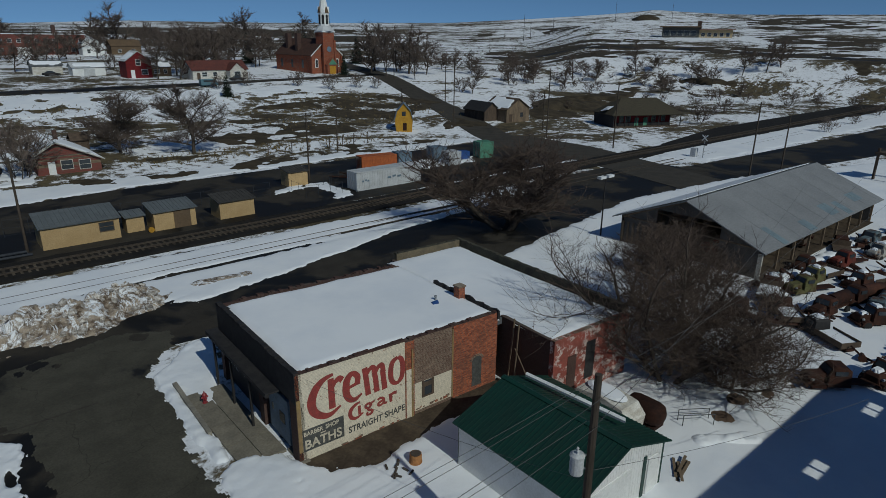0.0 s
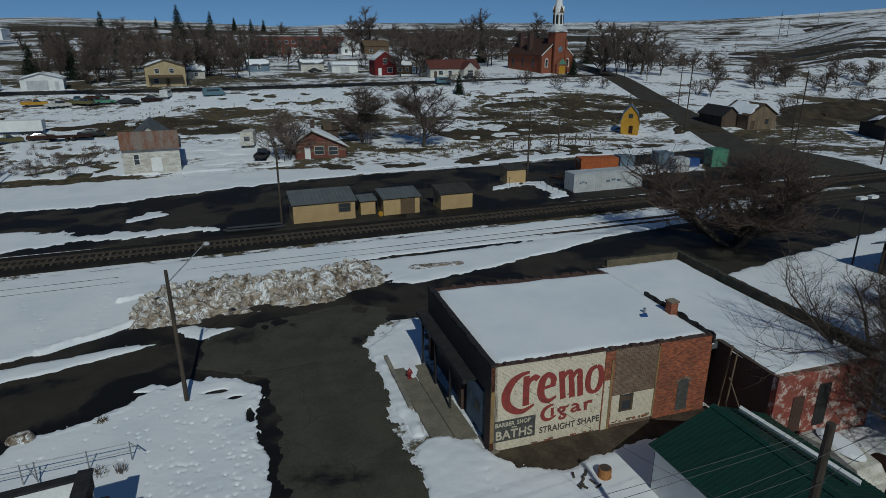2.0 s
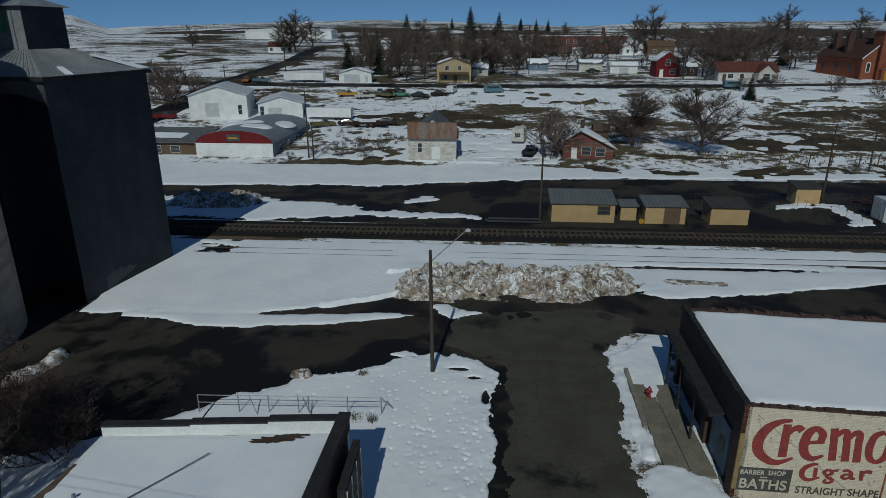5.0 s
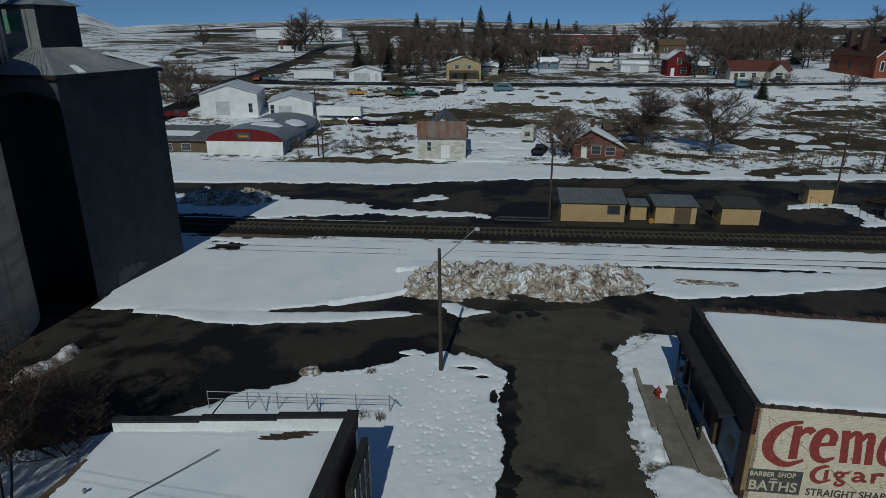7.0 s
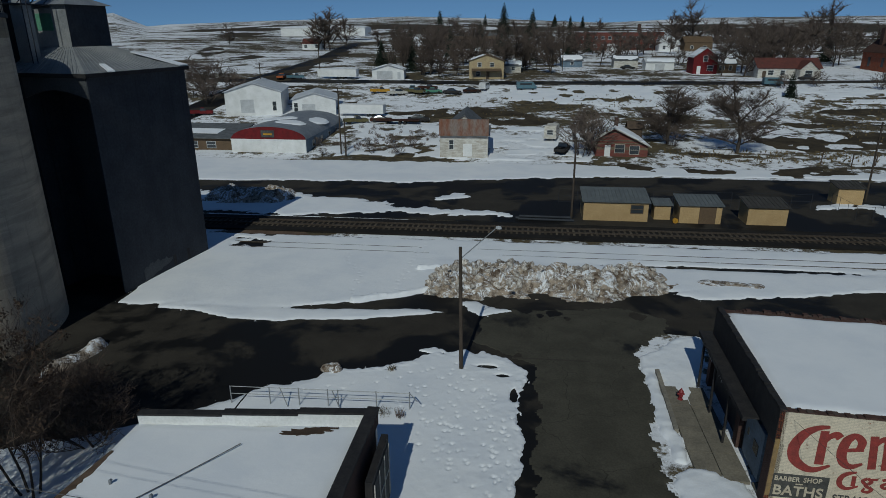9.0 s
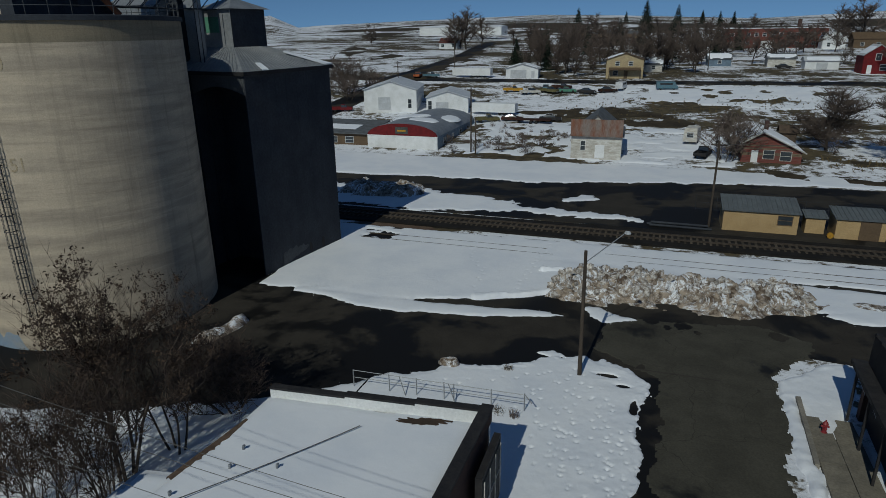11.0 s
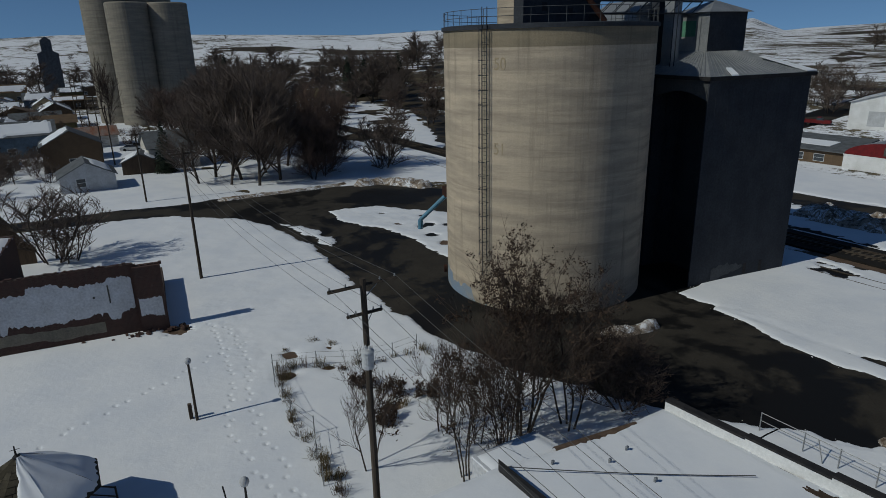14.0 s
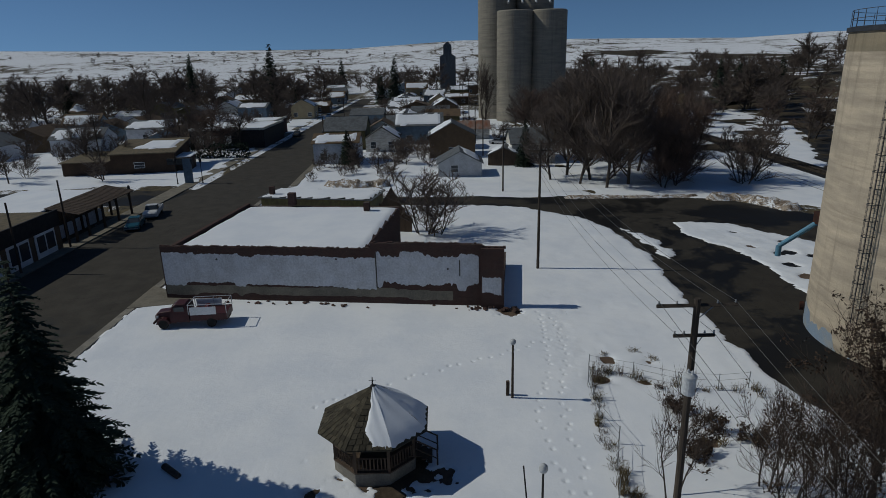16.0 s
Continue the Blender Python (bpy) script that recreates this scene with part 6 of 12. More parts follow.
# ---- concrete grain silo ----
SX, SY, SR, SH = -41.1, 35.75, 8.52, 21.4
silo = thing("grain_silo", "tall round concrete grain silo, sand-coloured and streaked", "silo", (SX, SY, 0))
part("shell", Geo().lathe([(SR, -0.3), (SR, SH)], 96, cap=True), "concrete", silo, smooth=False)
g, _r = Geo(), random.Random(77)
for i in range(40):  # flaking paint round the foot, higher at the spout
    a = radians(-165 + i * 2.4)
    z = (1.75 if i < 26 else 1.0) + _r.uniform(-0.3, 0.3) - 0.9 * (i > 34)
    g.v += [((SR + 0.012) * math.cos(a), (SR + 0.012) * math.sin(a), -0.2), ((SR + 0.012) * math.cos(a), (SR + 0.012) * math.sin(a), z)]
g.f = [(2 * i, 2 * i + 2, 2 * i + 3, 2 * i + 1) for i in range(39)]
part("painted_base", g, "blue_base", silo, "flaking pale blue painted base")
part("stain_band", Geo().lathe([(SR + 0.006, SH - 1.25), (SR + 0.006, SH)], 96, cap=False), "concrete_stain", silo, "damp-stained rim band")
part("roof_slab", Geo().lathe([(SR + 0.16, SH), (SR + 0.16, SH + 0.28), (SR - 0.1, SH + 0.34)], 96), "steel_dark", silo)
# railing round the rim
for i in range(44):
    a = 2 * math.pi * i / 44
    x, y = (SR - 0.05) * math.cos(a), (SR - 0.05) * math.sin(a)
    part("rail_post", Geo().tube((x, y, SH + 0.3), (x, y, SH + 1.4), 0.02, 0.02, 5), "galv_dull", silo)
for z in (0.85, 1.38):
    g = Geo()
    for i in range(88):
        a, b = 2 * math.pi * i / 88, 2 * math.pi * (i + 1) / 88
        g.tube(((SR - 0.05) * math.cos(a), (SR - 0.05) * math.sin(a), SH + z), ((SR - 0.05) * math.cos(b), (SR - 0.05) * math.sin(b), SH + z), 0.02, 0.02, 4, False)
    part("handrail", g, "galv_dull", silo)
# caged ladder on the side towards the street
LA = math.radians(-72.0)
lx, ly = SR * math.cos(LA), SR * math.sin(LA)
tx, ty = -math.sin(LA), math.cos(LA)
nx, ny = math.cos(LA), math.sin(LA)
lad = part("ladder", Geo().tube((lx + tx * 0.22 + nx * 0.18, ly + ty * 0.22 + ny * 0.18, 2.6), (lx + tx * 0.22 + nx * 0.18, ly + ty * 0.22 + ny * 0.18, SH + 1.5), 0.035, 0.035, 5).tube((lx - tx * 0.22 + nx * 0.18, ly - ty * 0.22 + ny * 0.18, 2.6), (lx - tx * 0.22 + nx * 0.18, ly - ty * 0.22 + ny * 0.18, SH + 1.5), 0.035, 0.035, 5), "steel_dark", silo, "rusty caged steel ladder")
rung = mesh_of("rung", Geo().tube((-tx * 0.22, -ty * 0.22, 0), (tx * 0.22, ty * 0.22, 0), 0.016, 0.016, 4), "steel_dark")
for i in range(62):
    part("rung", rung, None, lad, at=pose(lx + nx * 0.18, ly + ny * 0.18, 2.8 + i * 0.3))
for i in range(17):
    z, g = 4.6 + i * 1.05, Geo()
    for k in range(9):
        a = -math.pi / 2 + k * math.pi / 8
        p = (lx + nx * (0.18 + 0.62 * math.cos(a)) + tx * 0.36 * math.sin(a), ly + ny * (0.18 + 0.62 * math.cos(a)) + ty * 0.36 * math.sin(a), z)
        c_, s_ = math.cos(a) * 0.022, math.sin(a) * 0.022
        g.v += [(p[0] - nx * c_ - tx * s_, p[1] - ny * c_ - ty * s_, z - 0.02), (p[0] + nx * c_ + tx * s_, p[1] + ny * c_ + ty * s_, z - 0.02), (p[0] + nx * c_ + tx * s_, p[1] + ny * c_ + ty * s_, z + 0.02), (p[0] - nx * c_ - tx * s_, p[1] - ny * c_ - ty * s_, z + 0.02)]
    g.f = [(4 * k + m, 4 * k + (m + 1) % 4, 4 * k + 4 + (m + 1) % 4, 4 * k + 4 + m) for k in range(8) for m in range(4)]
    part("cage_hoop", g, "steel_dark", lad)
for k in (1, 3, 4, 5, 7):
    a = -math.pi / 2 + k * math.pi / 8
    x, y = lx + nx * (0.18 + 0.62 * math.cos(a)) + tx * 0.36 * math.sin(a), ly + ny * (0.18 + 0.62 * math.cos(a)) + ty * 0.36 * math.sin(a)
    part("cage_bar", Geo().tube((x, y, 4.4), (x, y, SH + 0.8), 0.014, 0.014, 4), "steel_dark", lad)
LT = math.radians(-67.5)
for z, num in ((12.5, "51"), (18.6, "50")):
    t_ = part("painted_number", lettering(num, 1.25, 0.01, 0.8), None, silo, "faded stencilled number", at=pose((SR + 0.02) * math.cos(LT), (SR + 0.02) * math.sin(LT), z, 0, 0, math.degrees(LT) + 94))
    t_.data.materials.append(M["faint"])
# discharge pipe, spout and controls on the west flank
part("discharge_spout", Geo().tube((-9.2, -4.2, 6.6), (-10.5, -6.6, 4.1), 0.22, 0.2, 10).tube((-10.5, -6.6, 4.1), (-10.5, -6.6, 3.2), 0.24, 0.24, 10), "bluepipe", silo, "pale blue loading spout")
part("spout_gate", Geo().box(-9.5, -4.6, 6.4, -8.6, -3.6, 7.4).tube((-9, -4, 5), (-9, -4, 8.6), 0.1, 0.1, 8), "rust", silo, "rusty spout gate")
part("conduit", Geo().tube((-7.6, -4.15, 0.3), (-7.6, -4.15, 6.8), 0.06, 0.06, 6).tube((-7.2, -4.8, 0.3), (-7.2, -4.8, 5.2), 0.05, 0.05, 6), "steel_dark", silo)
part("hatch", Geo().tube((-4.5, -7.35, 1.0), (-4.62, -7.6, 1.0), 0.35, 0.35, 14), "rust", silo)
# headhouse on top, seen from below its eaves
hh = part("headhouse", Geo().box(-1.1, -4.3, SH + 0.3, 2.1, 3.6, SH + 7.5), "steel_dark", silo, "tin-clad headhouse on the roof")
# pale sheet on the -y face alone: its sunlight is put into the colour
part("headhouse_wall", Geo().box(-1.1, -4.33, SH + 0.3, 1.0, -4.3, SH + 7.5), "concrete", hh)
part("vent", Geo().box(2.1, -2.5, SH + 1.3, 2.13, -2.0, SH + 1.9), "black_paint", hh)
part("vent", Geo().box(2.1, 0.2, SH + 1.0, 2.13, 0.6, SH + 1.5), "black_paint", hh)
part("spout", Geo().tube((2.2, 0.8, SH + 3.4), (3.3, 3.0, SH + 0.5), 0.22, 0.22, 10), "rust", hh, "rust-red grain spout")
# conveyor gallery to the steel bin and the leg tower
conv = thing("conveyor_gallery", "dark steel conveyor bridge between silo and bin", "conveyor", (-38.6, 41.5, 21.6))
g = Geo()
for s in (-0.6, 0.6):
    for z in (0.9, 1.9):
        g.tube((s, -3.2, z), (s + 1.0, 9.5, z), 0.06, 0.06, 5)
    for i in range(10):
        f0, f1 = i / 10, (i + 1) / 10
        g.tube((s + f0, -3.2 + 12.7 * f0, 0.9), (s + f1, -3.2 + 12.7 * f1, 1.9), 0.035, 0.035, 4)
part("truss", g, "steel_dark", conv)
part("deck", Geo().slab([(-0.6, -3.2, 0.95), (0.6, -3.2, 0.95), (1.6, 9.5, 0.95), (0.4, 9.5, 0.95)], 0.06), "steel_dark", conv)
leg = thing("elevator_leg", "grey steel elevator leg tower behind the silo", "tower", (-38.0, 47.0, 0))
part("casing", Geo().box(-0.5, -0.5, 0, 0.5, 0.5, 27), "galv", leg)
part("casing", Geo().box(-1.9, -0.5, 0, -1.1, 0.4, 26), "steel_dark", leg)
part("service_shed", Geo().gable(-7.5, -2, -2.2, 2.2, 21.2, 22.8, 23.8, "x"), "galv", leg, "tin-roofed platform shed")
part("ladder", Geo().tube((0.7, -0.7, 0), (0.7, -0.7, 26), 0.04, 0.04, 5).tube((1.1, -0.7, 0), (1.1, -0.7, 26), 0.04, 0.04, 5), "steel_dark", leg)

# ---- dark steel grain bin ----
bin_ = thing("grain_bin", "square dark steel grain bin with hipped roof and cupola", "grain bin", (-31.7, 44.25, 0), -9.2)
BW, BD, BH = 12.5, 11.15, 17.6
part("wall", Geo().box(-BW, 0, -0.3, -6.05, 0.15, BH), "steel_dark", bin_)
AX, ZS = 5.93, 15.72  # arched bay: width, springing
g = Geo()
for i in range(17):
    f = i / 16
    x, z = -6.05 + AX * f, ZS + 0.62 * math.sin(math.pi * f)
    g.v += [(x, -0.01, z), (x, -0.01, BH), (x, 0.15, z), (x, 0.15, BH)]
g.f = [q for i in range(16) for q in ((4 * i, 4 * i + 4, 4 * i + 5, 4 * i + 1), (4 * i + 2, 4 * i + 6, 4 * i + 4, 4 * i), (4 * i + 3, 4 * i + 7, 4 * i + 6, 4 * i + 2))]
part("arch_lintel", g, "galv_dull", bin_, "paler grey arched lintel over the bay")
part("bay_wall", Geo().box(-6.05, 3.0, -0.3, -0.15, 3.15, BH - 0.1), "steel_dark", bin_)
part("bay_wall", Geo().box(-6.2, 0.15, -0.3, -6.05, 3.15, BH - 0.1), "steel_dark", bin_)
part("wall", Geo().box(-0.12, 0, -0.3, 0, BD, BH), "steel_dark", bin_)
part("wall", Geo().box(-BW, BD - 0.15, -0.3, -0.15, BD, BH), "steel_dark", bin_)
part("wall", Geo().box(-BW, 0.15, -0.3, -BW + 0.15, BD - 0.15, BH), "steel_dark", bin_)
g = Geo()
for i in range(8):
    g.box(0.0, 0.8 + i * 1.36, 0, 0.008, 0.825 + i * 1.36, BH - 0.3)
o = part("seam", g, "steel_dark", bin_)
o["kind"] = "stuff"
g, _r = Geo(), random.Random(31)
for i in range(15):
    y, f = 2.4 + i * 0.26, i / 14
    g.v += [(0.026, y, 0.15 + 0.75 * f + _r.uniform(-0.08, 0.08)), (0.026, y, 0.75 + 0.75 * math.sin(math.pi * (0.25 + 0.6 * f)) + _r.uniform(-0.15, 0.15))]
g.f = [(2 * i, 2 * i + 2, 2 * i + 3, 2 * i + 1) for i in range(14)]
part("base_patch", g, "galv_dull", bin_, "pale bare patch near the ground")
for y in (6.2, 8.1):
    part("drain_slot", Geo().box(-0.01, y, 0.25, 0.03, y + 0.32, 1.25), "black_paint", bin_)
rx0, rx1, ry0, ry1, cz = -8.2, -4.7, 3.95, 8.15, 19.35
ov = 0.3
E4 = [(-BW - ov, -ov, BH), (ov, -ov, BH), (ov, BD + ov, BH), (-BW - ov, BD + ov, BH)]
C4 = [(rx0, ry0, cz), (rx1, ry0, cz), (rx1, ry1, cz), (rx0, ry1, cz)]
for i in range(4):
    j = (i + 1) % 4
    sl = part("roof_slope", Geo().slab([E4[i], E4[j], C4[j], C4[i]], 0.1), "galv", bin_)
    if i in (0, 1):
        g = Geo()
        for k in range(1, 24):
            f = k / 24
            a, b = Vector(E4[i]).lerp(Vector(E4[j]), f), Vector(C4[i]).lerp(Vector(C4[j]), f)
            g.tube(a + Vector((0, 0, 0.02)), b + Vector((0, 0, 0.02)), 0.03, 0.03, 4, False)
        o = part("roof_seam", g, "galv", sl)
        o["kind"] = "stuff"
part("fascia", Geo().box(-BW - ov, -ov, BH - 0.32, ov, -ov + 0.05, BH - 0.02).box(ov - 0.05, -ov, BH - 0.32, ov, BD + ov, BH - 0.02), "black_paint", bin_)
cup = part("cupola", Geo().box(rx0, ry0, cz - 0.3, rx1, ry1, 22.6), "galv", bin_)
# dark sheet over the +x face colours in that side's shade
part("cupola_wall", Geo().box(rx1, ry0 + 0.01, cz - 0.2, rx1 + 0.02, ry1, 22.6), "steel_dark", cup)
part("cupola_hatch", Geo().box(rx0 + 0.4, ry0 - 0.03, 20.6, rx0 + 2.0, ry0, 21.9), "green", cup, "pale green hatch")
ce = [(rx0 - 0.4, ry0 - 0.4, 22.55), (rx1 + 0.4, ry0 - 0.4, 22.55), (rx1 + 0.4, ry1 + 0.4, 22.55), (rx0 - 0.4, ry1 + 0.4, 22.55)]
ap = ((rx0 + rx1) / 2, (ry0 + ry1) / 2, 23.6)
part("cupola_roof", Geo().add([*ce, ap], [(0, 1, 4), (1, 2, 4), (2, 3, 4), (3, 0, 4), (3, 2, 1, 0)]), "galv", cup)
single("snow_patch", Geo().slab([(-30.5, 45.2, 17.75), (-30.2, 45.6, 17.75), (-31.6, 46.6, 18.2), (-31.8, 46.2, 18.22)], 0.1), "roof_snow", "thin tongue of snow on the bin's roof", "snow")
single("snow_patch", Geo().slab([(-29.7, 54.2, 17.75), (-29.6, 55.4, 17.75), (-33.0, 53.0, 18.9), (-33.0, 52.4, 18.92)], 0.1), "roof_snow", "thin tongue of snow on the bin's roof", "snow")

# ---- low snowy-roofed shop ----
low = thing("low_shop", "low flat-roofed shop with a dark front parapet", "building", (0, 0, 0))
NW, NE, SE, SW_ = (-16.3, 22.3), (-5.75, 23.25), (-6.2, 6.0), (-17.3, 8.0)


def wall_between(parent, a, b, thick, z0, z1, material, label="", name="wall", inward=1):
    a, b = Vector(a), Vector(b)
    d = (b - a).normalized()
    n = Vector((-d.y, d.x)) * thick * inward
    return part(name, Geo().prism([tuple(a), tuple(b), tuple(b + n), tuple(a + n)][:: 1 if inward > 0 else -1], z0, z1), material, parent, label)


wall_between(low, NE, NW, 0.3, -0.3, 4.3, "white", "", "wall")
wall_between(low, NW, SW_, 0.3, -0.3, 3.9, "brick_white", "", "wall")
wall_between(low, SW_, SE, 0.3, -0.3, 4.2, "brick_white", "", "wall")
wall_between(low, SE, NE, 0.35, -0.3, 4.35, "brick_dark", "dark red brick street front", "wall")
n0, n1 = Vector(NW), Vector(NE)
for f0, f1, z in ((0.0, 0.36, 4.42), (0.36, 0.68, 4.5), (0.68, 0.97, 4.6)):
    a, b = n0.lerp(n1, f0), n0.lerp(n1, f1)
    part("parapet", Geo().prism([(a.x, a.y - 0.3), (b.x, b.y - 0.3), (b.x, b.y + 0.02), (a.x, a.y + 0.02)], 3.9, z), "white", low, "white painted parapet")
    part("coping", Geo().prism([(a.x, a.y - 0.34), (b.x, b.y - 0.34), (b.x, b.y + 0.06), (a.x, a.y + 0.06)], z, z + 0.1), "black_paint", low)
part("parapet", Geo().prism([(-6.55, 6), (-6.15, 6), (-5.7, 23.35), (-6.1, 23.35)], 3.9, 4.62), "brick_dark", low)
part("coping", Geo().prism([(-6.62, 6), (-6.1, 6), (-5.62, 23.4), (-6.16, 23.4)], 4.62, 4.72), "black_paint", low)
part("parapet", Geo().prism([(-17.1, 12.9), (-16.85, 12.75), (-8.5, 13.0), (-8.5, 13.3)], 3.8, 4.5), "black_paint", low, "dark roof upstand")
part("front_frame", Geo().box(-5.5, 19.8, 0.3, -5.2, 23.0, 3.6), "black_paint", low, "projecting dark shop front")
glass = part("front_glass", Geo().box(-5.2, 20.0, 0.6, -5.17, 22.8, 3.3), "signdark", low, "dark glazed shop front")
for y in (20.0, 20.9, 21.85, 22.75):
    part("muntin", Geo().box(-5.17, y, 0.6, -5.13, y + 0.06, 3.3), "oldwhite", glass)
part("muntin", Geo().box(-5.17, 20.06, 1.95, -5.135, 22.75, 2.01), "oldwhite", glass)
for y in (17.8, 15.6, 13.0):
    window(low, -5.98 - (23 - y) * 0.026, y, 1.0, 1.3, 1.7, "+x", "white")
part("roof", Geo().prism([(-16.9, 9), (-6.5, 9), (-6.1, 22.9), (-16.2, 21.9)], 3.3, 3.95), "slate", low)
snow_roof("roof_snow", [(-17.2, 12.6), (-16.3, 22.1), (-6.15, 22.95), (-6.5, 7.5), (-17.3, 7.5)], lambda x, y: 3.98 + 0 * x, 0.14, 41, "smooth snow on the low shop's roof", 0, 0.22)
_r = random.Random(14)
g = Geo()
rim = []
for i in range(40):
    a = 2 * math.pi * i / 40
    k = _r.uniform(0.65, 1.15)
    rim.append((-8.5 + 1.25 * k * math.cos(a), 22.1 + 0.26 * k * math.sin(a) + 0.28 * math.cos(a)))
g.prism(rim, 4.0, 4.16)
single("leaf_litter", g, "leaf", "bare brown leaf litter on the roof", "litter")
g, n_ = Geo(), 26
for i in range(n_):
    f = i / (n_ - 1)
    x, y = -16.78 + 0.62 * f, 15.6 + 4.3 * f
    w_ = (0.06 + 0.3 * math.sin(math.pi * f)) * _r.uniform(0.4, 1.1)
    g.v += [(x - 0.12, y, 4.02), (x - 0.05, y, 4.16), (x + w_, y - 0.1 * w_, 4.15), (x + w_ + 0.1, y, 4.02)]
g.f = [(4 * i + k, 4 * i + k + 4, 4 * i + k + 5, 4 * i + k + 1) for i in range(n_ - 1) for k in range(3)]
single("leaf_litter", g, "loam", "brown leaf litter along the roof's edge", "litter")
part("wing_wall", Geo().prism([(-18.7, 12.7), (-17.1, 12.7), (-16.5, 16.4), (-18.6, 16.05)], -0.3, 3.75), "stucco", low, "lower pale lean-to")
snow_roof("roof_snow", [(-18.75, 12.65), (-17.0, 12.65), (-16.45, 16.45), (-18.65, 16.1)], lambda x, y: 3.74 + 0 * x, 0.1, 43, "thin snow on the lean-to roof", 0, 0.15)
for x, y in ((-15.0, 18.0), (-14.8, 16.8), (-16.0, 14.8), (-13.0, 17.4)):
    single("roof_vent", Geo().tube((x, y, 4.0), (x, y, 4.28), 0.05, 0.05, 8).tube((x, y, 4.28), (x + 0.08, y, 4.34), 0.06, 0.06, 8), "galv", "short grey vent pipe in roof snow", "vent", group="roof vents")
wire("roof_cable", (-16.6, 13.0, 4.4), (-11.0, 20.8, 4.25), 0.1, 0.025, "black cable lying over the roof snow")

# pipe fence north of it
fen = thing("pipe_fence", "grey pipe rail fence in the snow", "fence", (0, 0, 0))
fx = [(-15.9, 29.7), (-13.6, 29.8), (-11.9, 29.9), (-10.2, 29.95), (-9.6, 29.95), (-7.4, 30.05), (-5.5, 30.15)]
for x, y in fx:
    part("post", Geo().tube((x, y, -0.2), (x, y, 1.25), 0.032, 0.032, 6), "galv", fen)
for z in (0.75, 1.22):
    part("rail", Geo().tube((fx[0][0], fx[0][1], z), (fx[-1][0], fx[-1][1], z * 0.95), 0.022, 0.022, 6), "galv", fen)
for x in (-13.0, -9.9):
    part("brace", Geo().tube((x, 29.9, 1.2), (x + 0.55, 29.6, 0.0), 0.03, 0.03, 6), "galv", fen)
part("brace", Geo().tube((-5.5, 30.15, 1.2), (-5.0, 29.8, 0.9), 0.03, 0.03, 6), "galv", fen)

# ---- poles ----
def utility_pole(label, x, y, h, arms=(), r=0.15, tank=None, lean=(0, 0)):
    """arms: (height below the top, length, turn)."""
    z0 = zland(x, y)
    p = thing("utility_pole", label, "pole", (x, y, z0), group="utility poles")
    top = (lean[0], lean[1], h)
    part("shaft", Geo().tube((0, 0, -0.3), top, r, r * 0.68, 10), "pole", p)
    for dz, ln, turn in arms:
        c, s = math.cos(radians(turn)) * ln / 2, math.sin(radians(turn)) * ln / 2
        k = (h - dz) / h
        bx, by = top[0] * k, top[1] * k
        arm = part("crossarm", Geo().tube((bx - c, by - s, h - dz), (bx + c, by + s, h - dz), 0.07, 0.07, 4), "pole", p)
        for f in (-0.95, -0.5, 0.5, 0.95):
            part("insulator", Geo().lathe([(0.02, 0), (0.04, 0.04), (0.02, 0.07), (0.035, 0.1), (0.01, 0.12)], 7), "galv", arm, at=pose(bx + c * f, by + s * f, h - dz + 0.06))
        part("brace", Geo().tube((bx + c * 0.45, by + s * 0.45, h - dz), (bx, by, h - dz - 0.55), 0.02, 0.02, 4), "galv", arm)
    if tank:
        dx, dy, tz = tank
        tk = part("transformer", Geo().lathe([(0.21, 0), (0.23, 0.04), (0.23, 0.62), (0.25, 0.64), (0.25, 0.7), (0.16, 0.78)], 16, (dx, dy)).turned(pose(0, 0, tz)), "ltgrey", p, "pale grey can transformer")
        for a in (0.6, -0.4):
            part("bushing", Geo().lathe([(0.03, 0.74), (0.055, 0.78), (0.03, 0.82), (0.055, 0.86), (0.02, 0.92)], 8, (dx + 0.12 * a, dy + 0.1 * a)).turned(pose(0, 0, tz)), "ltgrey", tk)
        part("bracket", Geo().tube((0, 0, tz + 0.2), (dx, dy, tz + 0.2), 0.04, 0.04, 5).tube((0, 0, tz + 0.7), (dx, dy, tz + 0.7), 0.04, 0.04, 5), "galv", tk)
    return p


utility_pole("wooden utility pole with two crossarms and a can transformer", -19.3, 8.45, 12.6, ((0.25, 2.7, 90), (1.35, 1.4, 90)), 0.16, (0.3, -0.13, 9.2))
utility_pole("weathered utility pole beside the green-roofed garage", 14.4, 9.55, 10.9, (), 0.17, (-0.3, 0.28, 7.3))
utility_pole("plain wooden utility pole on the snowy lot", -58.65, 9.4, 12.3, ((0.5, 2.2, 90),), 0.15)
sl_ = utility_pole("wooden street-light pole at the street corner", -3.0, 35.1, 8.3, (), 0.14, None, (-0.1, 0))
part("lamp_arm", Geo().tube((-0.05, 0, 7.6), (1.9, 1.6, 9.0), 0.03, 0.03, 6), "galv", sl_)
part("lamp_head", Geo().lathe([(0.12, 0), (0.2, 0.05), (0.16, 0.16), (0.04, 0.2)], 10).turned(pose(2.1, 1.75, 8.95)), "ltgrey", sl_, "pale lamp head")
parkpole = utility_pole("slim wooden lamp post with a small white globe in the park", -34.25, 4.1, 3.75, (), 0.09)
part("globe", Geo().lathe([(0.04, 3.75), (0.14, 3.8), (0.19, 3.92), (0.17, 4.05), (0.08, 4.12), (0.02, 4.13)], 12), "ltgrey", parkpole, "small white globe", smooth=True)
single("post_box", Geo().box(-34.7, 3.75, 0.1, -34.5, 3.95, 1.1), "wood", "small weathered wooden post beside the park pole", "post")
lampp = thing("lamp_post", "white globe lamp on a dark post", "street lamp", (-24.2, 4.35, 0))
